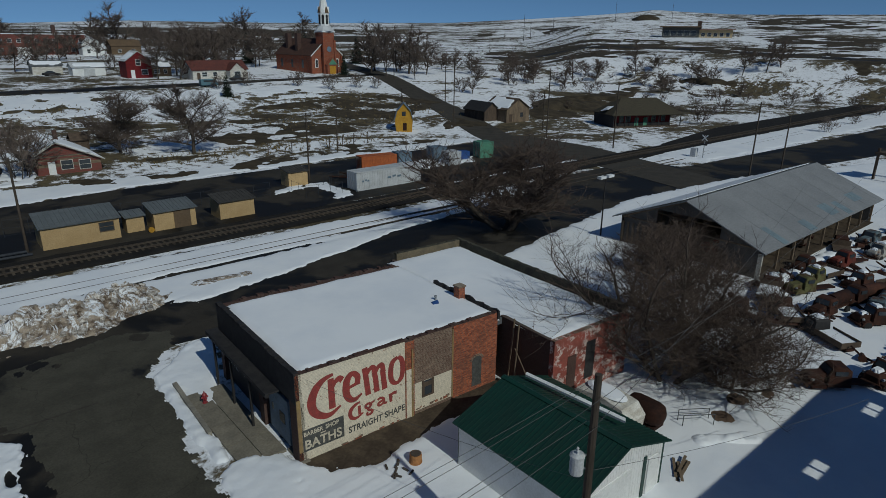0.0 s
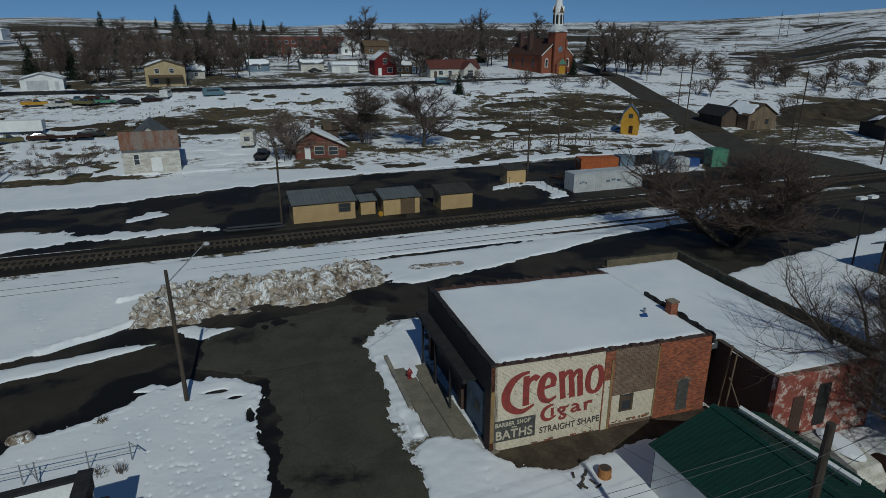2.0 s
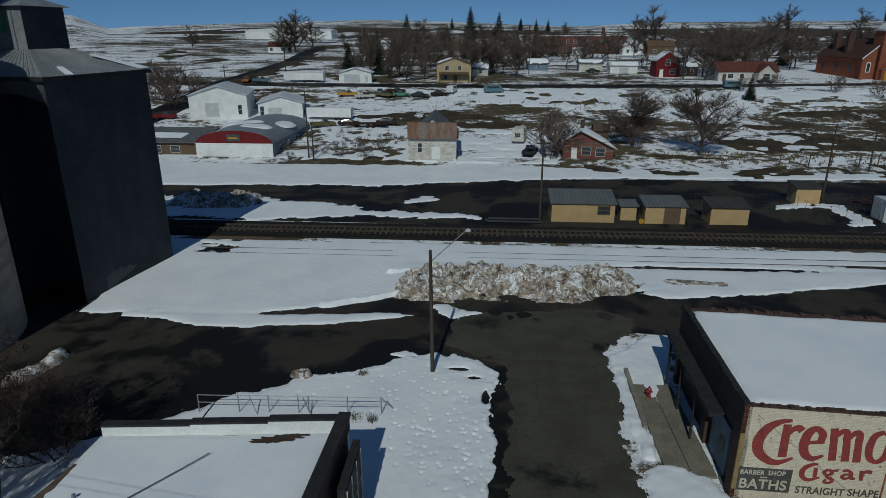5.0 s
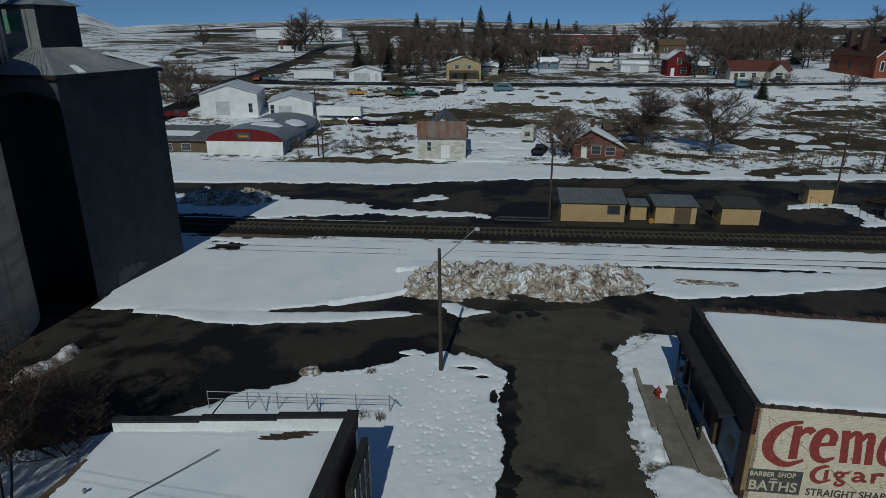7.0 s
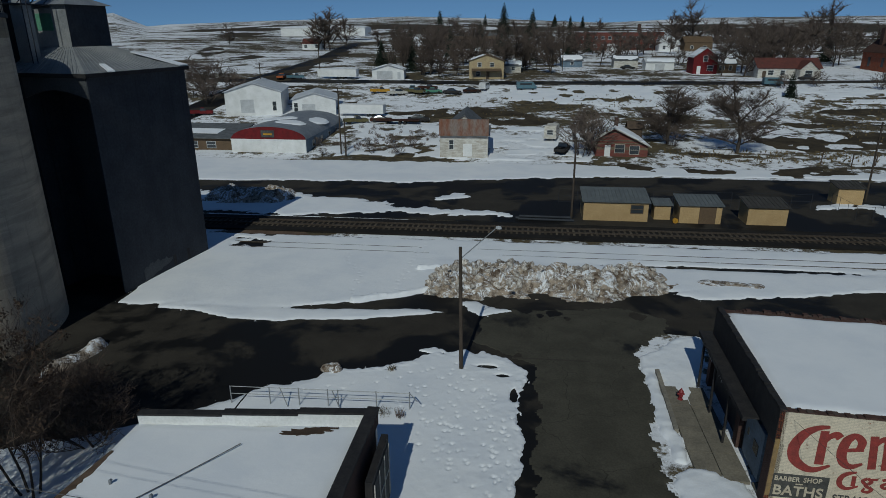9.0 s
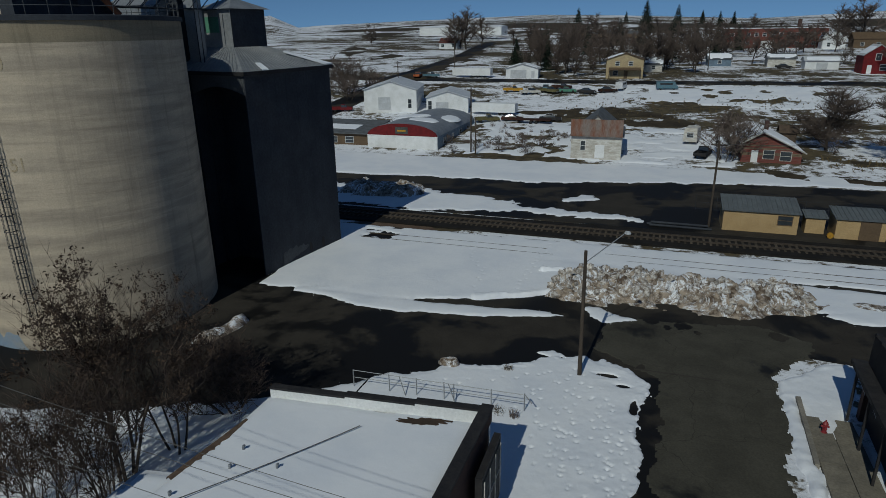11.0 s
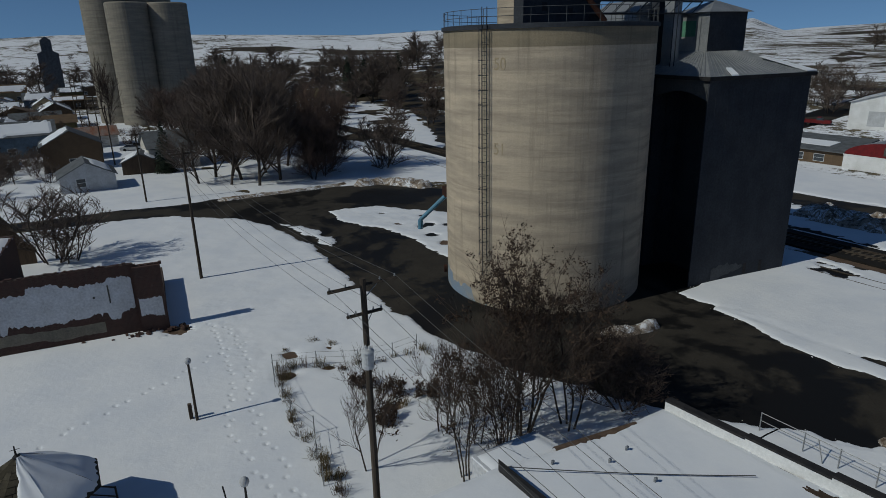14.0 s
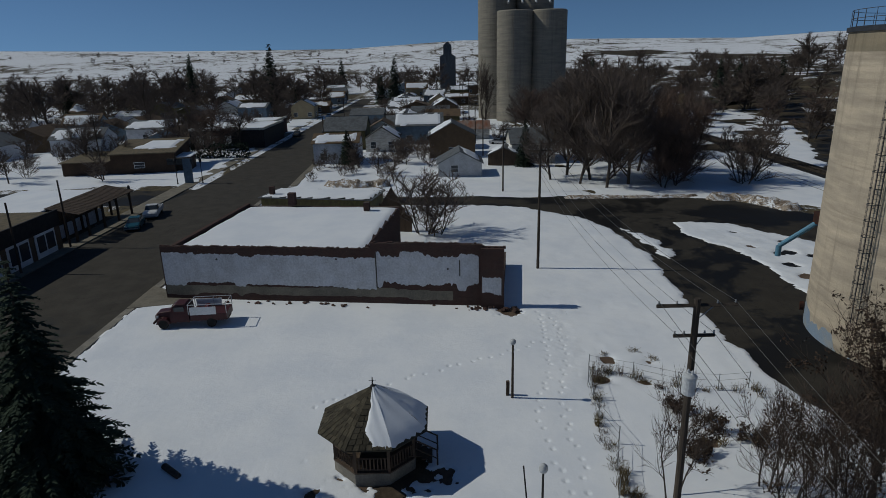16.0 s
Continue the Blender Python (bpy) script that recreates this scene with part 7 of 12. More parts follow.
part("post", Geo().tube((0, 0, -0.2), (0, 0, 2.2), 0.06, 0.05, 8), "black_paint", lampp)
part("globe", Geo().lathe([(0.05, 2.2), (0.16, 2.26), (0.22, 2.4), (0.2, 2.55), (0.1, 2.65), (0.02, 2.68)], 14), "ltgrey", lampp, smooth=True)
single("leaning_post", Geo().tube((-24.4, 3.7, 0), (-24.6, 3.5, 2.3), 0.04, 0.035, 6), "black_paint", "thin dark leaning post near the globe lamp", "post")

for k, (dy, z) in enumerate(((-1.28, 12.5), (1.28, 12.5), (0.7, 12.5), (-0.66, 11.35), (0.66, 11.35))):
    wire("overhead_cable", (-19.3, 8.45 + dy, z), (-58.65, 9.4 + dy * 0.8, 11.9 if z > 12 else 10.5), 0.9)
    wire("overhead_cable", (-19.3, 8.45 + dy, z), (14.4, 9.55 + dy * 0.3, 10.4 if z > 12 else 9.2), 0.8)
    wire("overhead_cable", (-58.65, 9.4 + dy * 0.8, 11.9 if z > 12 else 10.5), (-104, 11 + dy, 11.5), 0.9)
for k, z in enumerate((10.8, 9.9, 9.0)):
    wire("overhead_cable", (14.4, 9.55, z), (70, 14 + 5 * k, 9.5 - 1.6 * k), 0.9)
wire("overhead_cable", (14.4, 9.55, 7.0), (12.3, 24.7, 4.6), 0.3)
wire("overhead_cable", (14.4, 9.55, 7.4), (30, 6, 5.5), 0.3)
wire("overhead_cable", (-19.3, 8.45, 9.0), (-17.0, 14.0, 4.3), 0.2)

# ---- the park pavilion ----
gz = thing("gazebo", "octagonal wooden gazebo with a half snow-covered shingle roof", "gazebo", (-28.45, -3.75, 0), 0)
gz.matrix_basis = gz.matrix_basis @ Matrix.Diagonal((0.92, 0.92, 0.92, 1))
OCT = [(math.cos(radians(22.5 + 45 * i)), math.sin(radians(22.5 + 45 * i))) for i in range(8)]
GR, ER = 2.45, 3.25
part("stone_base", Geo().prism([(GR * x, GR * y) for x, y in OCT], -0.2, 0.8), "kerb", gz, "pale stone block base")
part("floor", Geo().prism([(GR * 1.02 * x, GR * 1.02 * y) for x, y in OCT], 0.8, 0.88), "wood", gz)
for i in range(8):
    x, y = OCT[i]
    part("post", Geo().box(GR * 0.97 * x - 0.08, GR * 0.97 * y - 0.08, 0.85, GR * 0.97 * x + 0.08, GR * 0.97 * y + 0.08, 3.0), "wood", gz)
    x2, y2 = OCT[(i + 1) % 8]
    a, b = Vector((GR * 0.97 * x, GR * 0.97 * y, 0)), Vector((GR * 0.97 * x2, GR * 0.97 * y2, 0))
    part("beam", Geo().tube(a + Vector((0, 0, 2.85)), b + Vector((0, 0, 2.85)), 0.1, 0.1, 4), "wood", gz)
    for s, t in ((a, b), (b, a)):
        part("bracket", Geo().tube(s + Vector((0, 0, 2.35)), s.lerp(t, 0.28) + Vector((0, 0, 2.78)), 0.05, 0.05, 4), "wood", gz)
    if i != 1:
        rl = part("railing", Geo().tube(a + Vector((0, 0, 1.7)), b + Vector((0, 0, 1.7)), 0.05, 0.05, 4).tube(a + Vector((0, 0, 1.0)), b + Vector((0, 0, 1.0)), 0.05, 0.05, 4), "wood", gz)
        for k in range(1, 9):
            q = a.lerp(b, k / 9)
            part("baluster", Geo().box(q.x - 0.035, q.y - 0.035, 1.0, q.x + 0.035, q.y + 0.035, 1.7), "wood", rl)
rng_ = random.Random(77)
for i in range(8):
    x, y = OCT[i]
    x2, y2 = OCT[(i + 1) % 8]
    sec = part("roof_panel", Geo().slab([(ER * x, ER * y, 2.72), (ER * x2, ER * y2, 2.72), (0.12 * x2, 0.12 * y2, 4.75), (0.12 * x, 0.12 * y, 4.75)], 0.07), "shingle", gz)
    if i in (3, 4, 5, 6, 7):
        a0, b0, a1, b1 = Vector((ER * x, ER * y, 2.74)), Vector((ER * x2, ER * y2, 2.74)), Vector((0.12 * x, 0.12 * y, 4.77)), Vector((0.12 * x2, 0.12 * y2, 4.77))
        rows = 11
        for r_ in range(rows):
            f0, f1 = r_ / rows, (r_ + 1.25) / rows
            wdt = (a0.lerp(a1, f0) - b0.lerp(b1, f0)).length
            n = max(1, int(wdt / 0.34))
            for k in range(n):
                u0, u1 = k / n + 0.01, (k + 1) / n - 0.01
                up_ = Vector((0, 0, 0.035 + rng_.uniform(0, 0.02)))
                q = [a0.lerp(a1, f0).lerp(b0.lerp(b1, f0), u0) + up_, a0.lerp(a1, f0).lerp(b0.lerp(b1, f0), u1) + up_, a0.lerp(a1, min(f1, 1)).lerp(b0.lerp(b1, min(f1, 1)), u1), a0.lerp(a1, min(f1, 1)).lerp(b0.lerp(b1, min(f1, 1)), u0)]
                part("shingle", Geo().slab(q, 0.025), "shingle", sec)
part("finial", Geo().lathe([(0.16, 4.7), (0.16, 4.85), (0.05, 4.95), (0.02, 5.4)], 8), "black_paint", gz)
part("weather_vane", Geo().tube((-0.2, 0, 5.25), (0.2, 0, 5.25), 0.015, 0.015, 4).tube((0, -0.2, 5.2), (0, 0.2, 5.2), 0.015, 0.015, 4).add([(-0.12, 0, 5.3), (0.14, 0, 5.3), (0.14, 0, 5.42), (0, 0, 5.36)], [(0, 1, 2, 3)]), "black_paint", gz)
st = part("stairs", Geo(), "wood", gz)
for k in range(4):
    part("step", Geo().box(-0.65, 2.3 + k * 0.3, 0.62 - k * 0.2, 0.65, 2.6 + k * 0.3, 0.68 - k * 0.2), "wood", st)
for s in (-0.7, 0.7):
    part("handrail", Geo().tube((s, 2.3, 1.75), (s, 3.5, 1.1), 0.05, 0.05, 4).tube((s, 3.5, -0.1), (s, 3.5, 1.15), 0.05, 0.05, 4).tube((s, 2.3, 1.2), (s, 3.5, 0.55), 0.04, 0.04, 4), "wood", st)
gz_snow = thing("gazebo_snow", "slab of snow sliding on the gazebo roof", "snow", (-28.45, -3.75, 0))
gz_snow.matrix_basis = gz_snow.matrix_basis @ Matrix.Diagonal((0.92, 0.92, 0.92, 1))
for i in (7, 0, 1, 2):
    x, y = OCT[i]
    x2, y2 = OCT[(i + 1) % 8]
    f = 0.45 if i == 7 else 0.0
    ax, ay = x + (x2 - x) * f, y + (y2 - y) * f
    g = Geo()
    n, m = 12, 10
    _s = random.Random(40 + i)
    shift = [0.3 * math.sin(1.3 + 0.9 * j) * (1 - j / m) + _s.uniform(-0.2, 0.2) for j in range(m + 1)]
    lip = [_s.uniform(0.0, 0.055) for _ in range(n + 1)]
    lip[0] = lip[n] = 0.03
    for j in range(m + 1):
        u = j / m
        k = 0.99 * ER * (1 - u) + 0.2 * u
        z = 2.76 + (4.72 - 2.76) * u
        for q in range(n + 1):
            w = q / n + (shift[j] * (1 - q / n) if i == 7 else 0)
            edge = q == 0 and i == 7 or q == n and i == 2 or j == 0
            kk, zz = (k * (1.0 - lip[q]), z + lip[q] * 1.9) if j == 0 else (k, z)
            soft = 0.0 if edge else 0.1 if j == 1 or (i == 7 and q == 1) else 0.17 + 0.018 * math.sin(0.8 * q + 0.7 * j + i)
            g.v.append((kk * (ax + (x2 - ax) * w), kk * (ay + (y2 - ay) * w), zz + soft))
    g.f = [(j * (n + 1) + q, j * (n + 1) + q + 1, (j + 1) * (n + 1) + q + 1, (j + 1) * (n + 1) + q) for j in range(m) for q in range(n)]
    part("snow_slab", g, "roof_snow", gz_snow, smooth=True)
ring = Geo().lathe([(2.3, 0.05), (3.3, 0.06), (3.5, 0.0)], 24, cap=False)
single("soil_ring", ring, "soil", "bare soil ring round the gazebo", "soil", pose(-28.3, -4.2, 0.03), "structure")

# ---- ruined row along the park ----
ruin = thing("ruined_building", "roofless brick row with a peeling white plaster wall", "building", (-52.85, -25.0, 0), -7.3)
RL = 30.3
part("wall", Geo().box(-0.4, 0, -0.3, 0, 19.0, 5.0), "brick_dark", ruin)
part("wall", Geo().box(-0.4, 19.0, -0.3, 0, 28.4, 5.55), "brick_dark", ruin)
part("pier", Geo().box(-0.5, 28.4, -0.3, 0.35, RL, 5.3), "brick_dark", ruin, "crumbling red brick end pier")


def ragged(y0, y1, z0, z1, seed, amp=0.25, n=70, x=0.012, back=-0.01, low_amp=None):
    """A plaster coat on the wall with uneven upper and lower edges."""
    r, g = random.Random(seed), Geo()
    t, b = 0.0, 0.0
    low_amp = amp if low_amp is None else low_amp
    ht, hb = 0.0, 0.0
    for i in range(n + 1):
        y = y0 + (y1 - y0) * i / n
        if r.random() < 0.09:
            ht = r.uniform(-1.6, 0.4) * amp
        if r.random() < 0.09:
            hb = r.uniform(-0.6, 2.2) * low_amp
        t = 0.35 * t + 0.65 * ht + r.uniform(-amp, amp) * 0.3
        b = 0.35 * b + 0.65 * hb + r.uniform(-low_amp, low_amp) * 0.3
        g.v += [(x, y, z0 + b), (x, y, z1 + t), (back, y, z0 + b), (back, y, z1 + t)]
    for i in range(n):
        k = 4 * i
        g.f += [(k, k + 4, k + 5, k + 1), (k + 1, k + 5, k + 7, k + 3), (k + 2, k + 6, k + 4, k)]
    return g


part("plaster", ragged(0.1, 19.4, 1.5, 4.45, 3, 0.2, 170), "stucco", ruin, "peeling white plaster")
part("plaster", ragged(19.5, 28.2, 1.6, 4.8, 5, 0.3, 110), "stucco", ruin, "peeling white plaster")
part("plaster", ragged(0.1, 26.0, 0.55, 1.6, 7, 0.14, 110, 0.008), "walk", ruin, "grey cement render")
part("plaster", ragged(28.5, 30.1, 1.4, 3.0, 9, 0.3, 20, 0.365, 0.34), "stucco", ruin)
g = Geo()
rough_edge(g, (-0.2, 0, 4.98), (-0.2, 19, 4.98), 0.14, 21)
rough_edge(g, (-0.2, 19, 5.52), (-0.2, 28.4, 5.52), 0.16, 22)
rough_edge(g, (-0.1, 28.4, 5.28), (-0.1, RL, 5.28), 0.2, 23)
o = part("coping", g, "brick_dark", ruin, "broken brick coping")
o["kind"] = "stuff"
part("pipe", Geo().tube((0.05, 19.45, 1.6), (0.05, 19.45, 4.6), 0.05, 0.05, 6), "signdark", ruin)
part("pipe", Geo().tube((0.05, 26.6, 2.8), (0.05, 26.6, 4.2), 0.05, 0.05, 6), "signdark", ruin)
for y, z in ((5.2, 3.9), (16.0, 4.1), (25.6, 3.4)):
    part("anchor", Geo().tube((0, y, z), (0.05, y, z), 0.09, 0.09, 8), "signdark", ruin)
part("wall", Geo().box(-18.5, 0, -0.3, -0.4, 0.4, 4.6), "brick_dark", ruin)
part("wall", Geo().box(-18.5, 0.4, -0.3, -18.1, 18.0, 4.35), "brick_dark", ruin)
part("wall", Geo().box(-18.1, 17.6, -0.3, -0.4, 18.0, 4.3), "brick_dark", ruin)
# unseen behind the pier; added to cast the strip of shade beside it
part("wall", Geo().box(-11.0, RL - 0.5, -0.3, -0.5, RL - 0.1, 1.5), "brick_dark", ruin, "low broken end wall, hidden, added for its shade")
part("chimney", Geo().box(-18.6, 5.2, 4.5, -17.9, 6.0, 5.9), "brick_dark", ruin)
part("chimney", Geo().box(-16.3, 14.6, 4.5, -15.6, 15.2, 5.4), "brick_dark", ruin)
part("roof", Geo().box(-18.1, 0.4, 3.7, -0.4, 17.6, 4.1), "slate", ruin)
RU = pose(-52.85, -25.0, 0, 0, 0, -7.3)
snow_roof("roof_snow", [tuple((RU @ Vector((x, y, 0)))[:2]) for x, y in ((-18.0, 0.5), (-0.45, 0.5), (-0.45, 18), (-18.0, 18))], lambda x, y: 4.3 + 0 * x, 0.16, 51, "deep snow on the roof behind the plaster wall", 0, 0.35)
_r = random.Random(55)
for i in range(46):
    p = RU @ Vector((_r.uniform(0.2, 1.1), _r.uniform(3, 31.5) if i < 26 else _r.uniform(27, 31.5), 0.12))
    sz = _r.uniform(0.06, 0.2)
    single("rubble", Geo().box(-sz, -sz * 0.6, -0.05, sz, sz * 0.6, sz * 0.8), "brick_dark", "broken brick lying below the ruined wall", "rubble", pose(p.x, p.y, p.z, _r.uniform(-20, 20), _r.uniform(-20, 20), _r.uniform(0, 90)), group="wall rubble")
frag = thing("ruined_gable", "dark broken wooden gable standing among rubble", "ruin", (-73.8, -5.8, 0), -12)
part("board_wall", Geo().prism([(0, -1.8), (0.2, -1.8), (0.2, 2.2), (0, 2.2)], -0.2, [3.6, 3.6, 2.0, 2.0]).add([(0, -1.6, 3.4), (0.2, -1.6, 3.4), (0.2, -0.2, 5.6), (0, -0.2, 5.6), (0, 1.6, 2.2), (0.2, 1.6, 2.2)], [(0, 1, 2, 3), (3, 2, 5, 4), (0, 3, 4), (1, 5, 2)]), "wood", frag)
wb = thing("long_shed", "long low shed with greenish walls and snowy roof", "shed", (-81.5, -24.0, 0), -12)
part("wall", Geo().box(-5.5, 0, -0.2, 0, 15.2, 3.1), "olive", wb)
part("roof", Geo().slab([(-5.8, -0.3, 3.1), (0.3, -0.3, 3.1), (0.3, 15.5, 3.1), (-5.8, 15.5, 3.1)], 0.1), "slate", wb)
part("chimney", Geo().box(-1.5, 0.8, 3.0, -0.9, 1.4, 4.3), "brick_dark", wb)
snow_roof("roof_snow", [tuple((pose(-81.5, -24, 0, 0, 0, -12) @ Vector((x, y, 0)))[:2]) for x, y in ((-5.6, 0), (0.1, 0), (0.1, 15.2), (-5.6, 15.2))], lambda x, y: 3.12 + 0 * x, 0.16, 53, "snow on the long shed's roof", 0, 0.4)


# ---- vehicles ----
def loft(g, sections):
    """Joins closed outlines with the same number of points, each a list of (x, y, z)."""
    n = len(sections[0])
    k = len(g.v)
    for s in sections:
        g.v += s
    for a in range(len(sections) - 1):
        g.f += [(k + a * n + i, k + a * n + (i + 1) % n, k + (a + 1) * n + (i + 1) % n, k + (a + 1) * n + i) for i in range(n)]
    g.f += [tuple(range(k + n - 1, k - 1, -1)), tuple(range(k + (len(sections) - 1) * n, k + len(sections) * n))]
    return g


def shell(g, profile, half, tuck=0.12):
    """A body from a side profile of (x, z), with the flanks drawn in towards the top."""
    lo, hi = min(z for _, z in profile), max(z for _, z in profile)
    secs = []
    for s in (-1, -0.85, 0.85, 1):
        secs.append([(x * (1 if abs(s) < 0.9 else 0.985), s * (half - tuck * ((z - lo) / (hi - lo)) ** 2), z - (0.04 if abs(s) > 0.9 and z > lo + 0.1 else 0)) for x, z in profile])
    return loft(g, secs)


TYRE = mesh_of("tyre", Geo().lathe([(0.2, -0.11), (0.33, -0.11), (0.36, -0.06), (0.36, 0.06), (0.33, 0.11), (0.2, 0.11)], 16).turned(pose(0, 0, 0, 90)), "tyre")
RIM = mesh_of("rim", Geo().lathe([(0.05, -0.1), (0.2, -0.08), (0.2, 0.08), (0.05, 0.1)], 12).turned(pose(0, 0, 0, 90)), "ltgrey")


def wheels(v, xs, half, scale=1.0):
    for x in xs:
        for s in (-1, 1):
            w = part("wheel", Geo(), "tyre", v, at=Matrix.Translation((x, s * (half - 0.1), 0.36 * scale)) @ Matrix.Diagonal((scale, scale, scale, 1)))
            part("tyre", TYRE, None, w)
            part("rim", RIM, None, w)


def old_truck(label, at, turn, paint="rust", bed="flat", snow=False, length=5.6, name="old_truck", group="scrap trucks", wheels_on=True, cabhalf=0.85, size=1.0):
    """A mid-century lorry: bulbous bonnet, round cab, mudguards and a bed."""
    t = thing(name, label, "truck", at, turn, group)
    t.matrix_basis = t.matrix_basis @ Matrix.Diagonal((size, size, size, 1))
    h = length
    part("bonnet", shell(Geo(), [(h * 0.5, 0.55), (h * 0.5, 1.05), (h * 0.47, 1.25), (h * 0.27, 1.38), (h * 0.27, 0.5)], 0.62, 0.18), paint, t)
    cab = part("cab", shell(Geo(), [(h * 0.29, 0.5), (h * 0.28, 1.4), (h * 0.24, 1.85), (h * 0.2, 1.98), (h * 0.07, 1.97), (h * 0.03, 1.75), (h * 0.02, 0.5)], cabhalf, 0.2), paint, t)
    part("windscreen", Geo().add([(h * 0.287, -0.6, 1.42), (h * 0.287, 0.6, 1.42), (h * 0.25, 0.55, 1.83), (h * 0.25, -0.55, 1.83)], [(0, 1, 2, 3)]), "glass", cab)
    for s in (-1, 1):
        part("side_window", Geo().box(h * 0.08, s * (cabhalf - 0.06) - 0.015, 1.4, h * 0.22, s * (cabhalf - 0.06) + 0.015, 1.76), "glass", cab)
        fd = Geo()
        for k in range(7):
            a = math.pi * k / 6
            fd.v += [(h * 0.38 + 0.55 * math.cos(a), s * 0.55, 0.45 + 0.5 * math.sin(a)), (h * 0.38 + 0.55 * math.cos(a), s * 0.95, 0.42 + 0.46 * math.sin(a))]
        fd.f += [(2 * k, 2 * k + 1, 2 * k + 3, 2 * k + 2) for k in range(6)] + [tuple(range(1, 14, 2))]
        part("mudguard", fd, paint, t)
        part("headlight", Geo().tube((h * 0.44, s * 0.72, 1.0), (h * 0.47, s * 0.72, 1.0), 0.1, 0.11, 10), "galv", t)
    part("bumper", Geo().box(h * 0.5, -0.85, 0.45, h * 0.52, 0.85, 0.6), "rust", t)
    part("frame", Geo().box(-h * 0.5, -0.4, 0.5, h * 0.45, 0.4, 0.66), "rust", t)
    if bed == "flat":
        b = part("bed", Geo().box(-h * 0.5, -1.0, 0.85, h * 0.0, 1.0, 0.97), "wood", t)
        part("headboard", Geo().box(h * 0.0 - 0.06, -1.0, 0.97, h * 0.0, 1.0, 1.6), "wood", b)
    elif bed == "stake":
        b = part("bed", Geo().box(-h * 0.5, -0.95, 0.8, 0, 0.95, 0.92), "wood", t)
        for s in (-0.95, 0.9):
            part("side_board", Geo().box(-h * 0.5, s, 0.92, 0, s + 0.05, 1.3), "wood", b)
        part("tail_board", Geo().box(-h * 0.5, -0.9, 0.92, -h * 0.5 + 0.05, 0.9, 1.3), "wood", b)
    elif bed == "tank":
        part("tank", Geo().tube((-h * 0.48, 0, 1.35), (h * 0.0, 0, 1.35), 0.62, 0.62, 16), paint, t)
    elif bed == "fire":
        b = part("body", Geo().box(-h * 0.5, -0.95, 0.6, 0, 0.95, 1.15), paint, t)
        for s in (-0.97, 0.92):
            part("side_panel", Geo().box(-h * 0.36, s, 1.1, -0.02, s + 0.05, 1.75), "white", b, "white side panel")
        for s in (-0.92, 0.92):
            part("rack_rail", Geo().tube((-h * 0.5, s, 1.95), (0.1, s, 1.95), 0.03, 0.03, 6).tube((-h * 0.5, s, 1.15), (-h * 0.5, s, 1.95), 0.03, 0.03, 6).tube((0.1, s, 1.15), (0.1, s, 1.95), 0.03, 0.03, 6).tube((-h * 0.25, s, 1.15), (-h * 0.25, s, 1.95), 0.03, 0.03, 6), "ltgrey", t)
        part("rack_rail", Geo().tube((-h * 0.5, -0.92, 1.95), (-h * 0.5, 0.92, 1.95), 0.03, 0.03, 6).tube((0.1, -0.92, 1.95), (0.1, 0.92, 1.95), 0.03, 0.03, 6), "ltgrey", t)
        part("hose_reel", Geo().tube((-h * 0.2, -0.4, 1.3), (-h * 0.2, 0.4, 1.3), 0.25, 0.25, 12), "red", b)
        part("door_board", Geo().box(h * 0.5 + 0.03, -0.45, 0.55, h * 0.5 + 0.06, 0.4, 1.0), "white", t, "white placard")
    if snow and bed in ("flat", "stake"):
        single("bed_snow", Geo().prism([(-h * 0.49, -0.9), (-0.08, -0.92), (-0.06, 0.9), (-h * 0.48, 0.93)], 0.97, [1.08, 1.12, 1.1, 1.07]), "roof_snow", "slab of snow on a scrap truck's bed", "snow", t.matrix_basis.copy())
        seed = int(abs(at[0] * 7 + at[1] * 13))
        single("cab_snow", ragged_snow([Vector((h * 0.06, -0.62, 1.985)), Vector((h * 0.215, -0.62, 1.985)), Vector((h * 0.215, 0.62, 1.985)), Vector((h * 0.06, 0.62, 1.985))], seed), "roof_snow", "cap of snow on a scrap truck's cab", "snow", t.matrix_basis.copy())
        single("bonnet_snow", ragged_snow([Vector((h * 0.3, -0.45, 1.37)), Vector((h * 0.46, -0.45, 1.27)), Vector((h * 0.46, 0.4, 1.27)), Vector((h * 0.3, 0.45, 1.37))], seed + 1), "roof_snow", "patch of snow on a scrap truck's bonnet", "snow", t.matrix_basis.copy())
    if wheels_on:
        wheels(t, (h * 0.38, -h * 0.28), 0.95, 1.1)
    return t


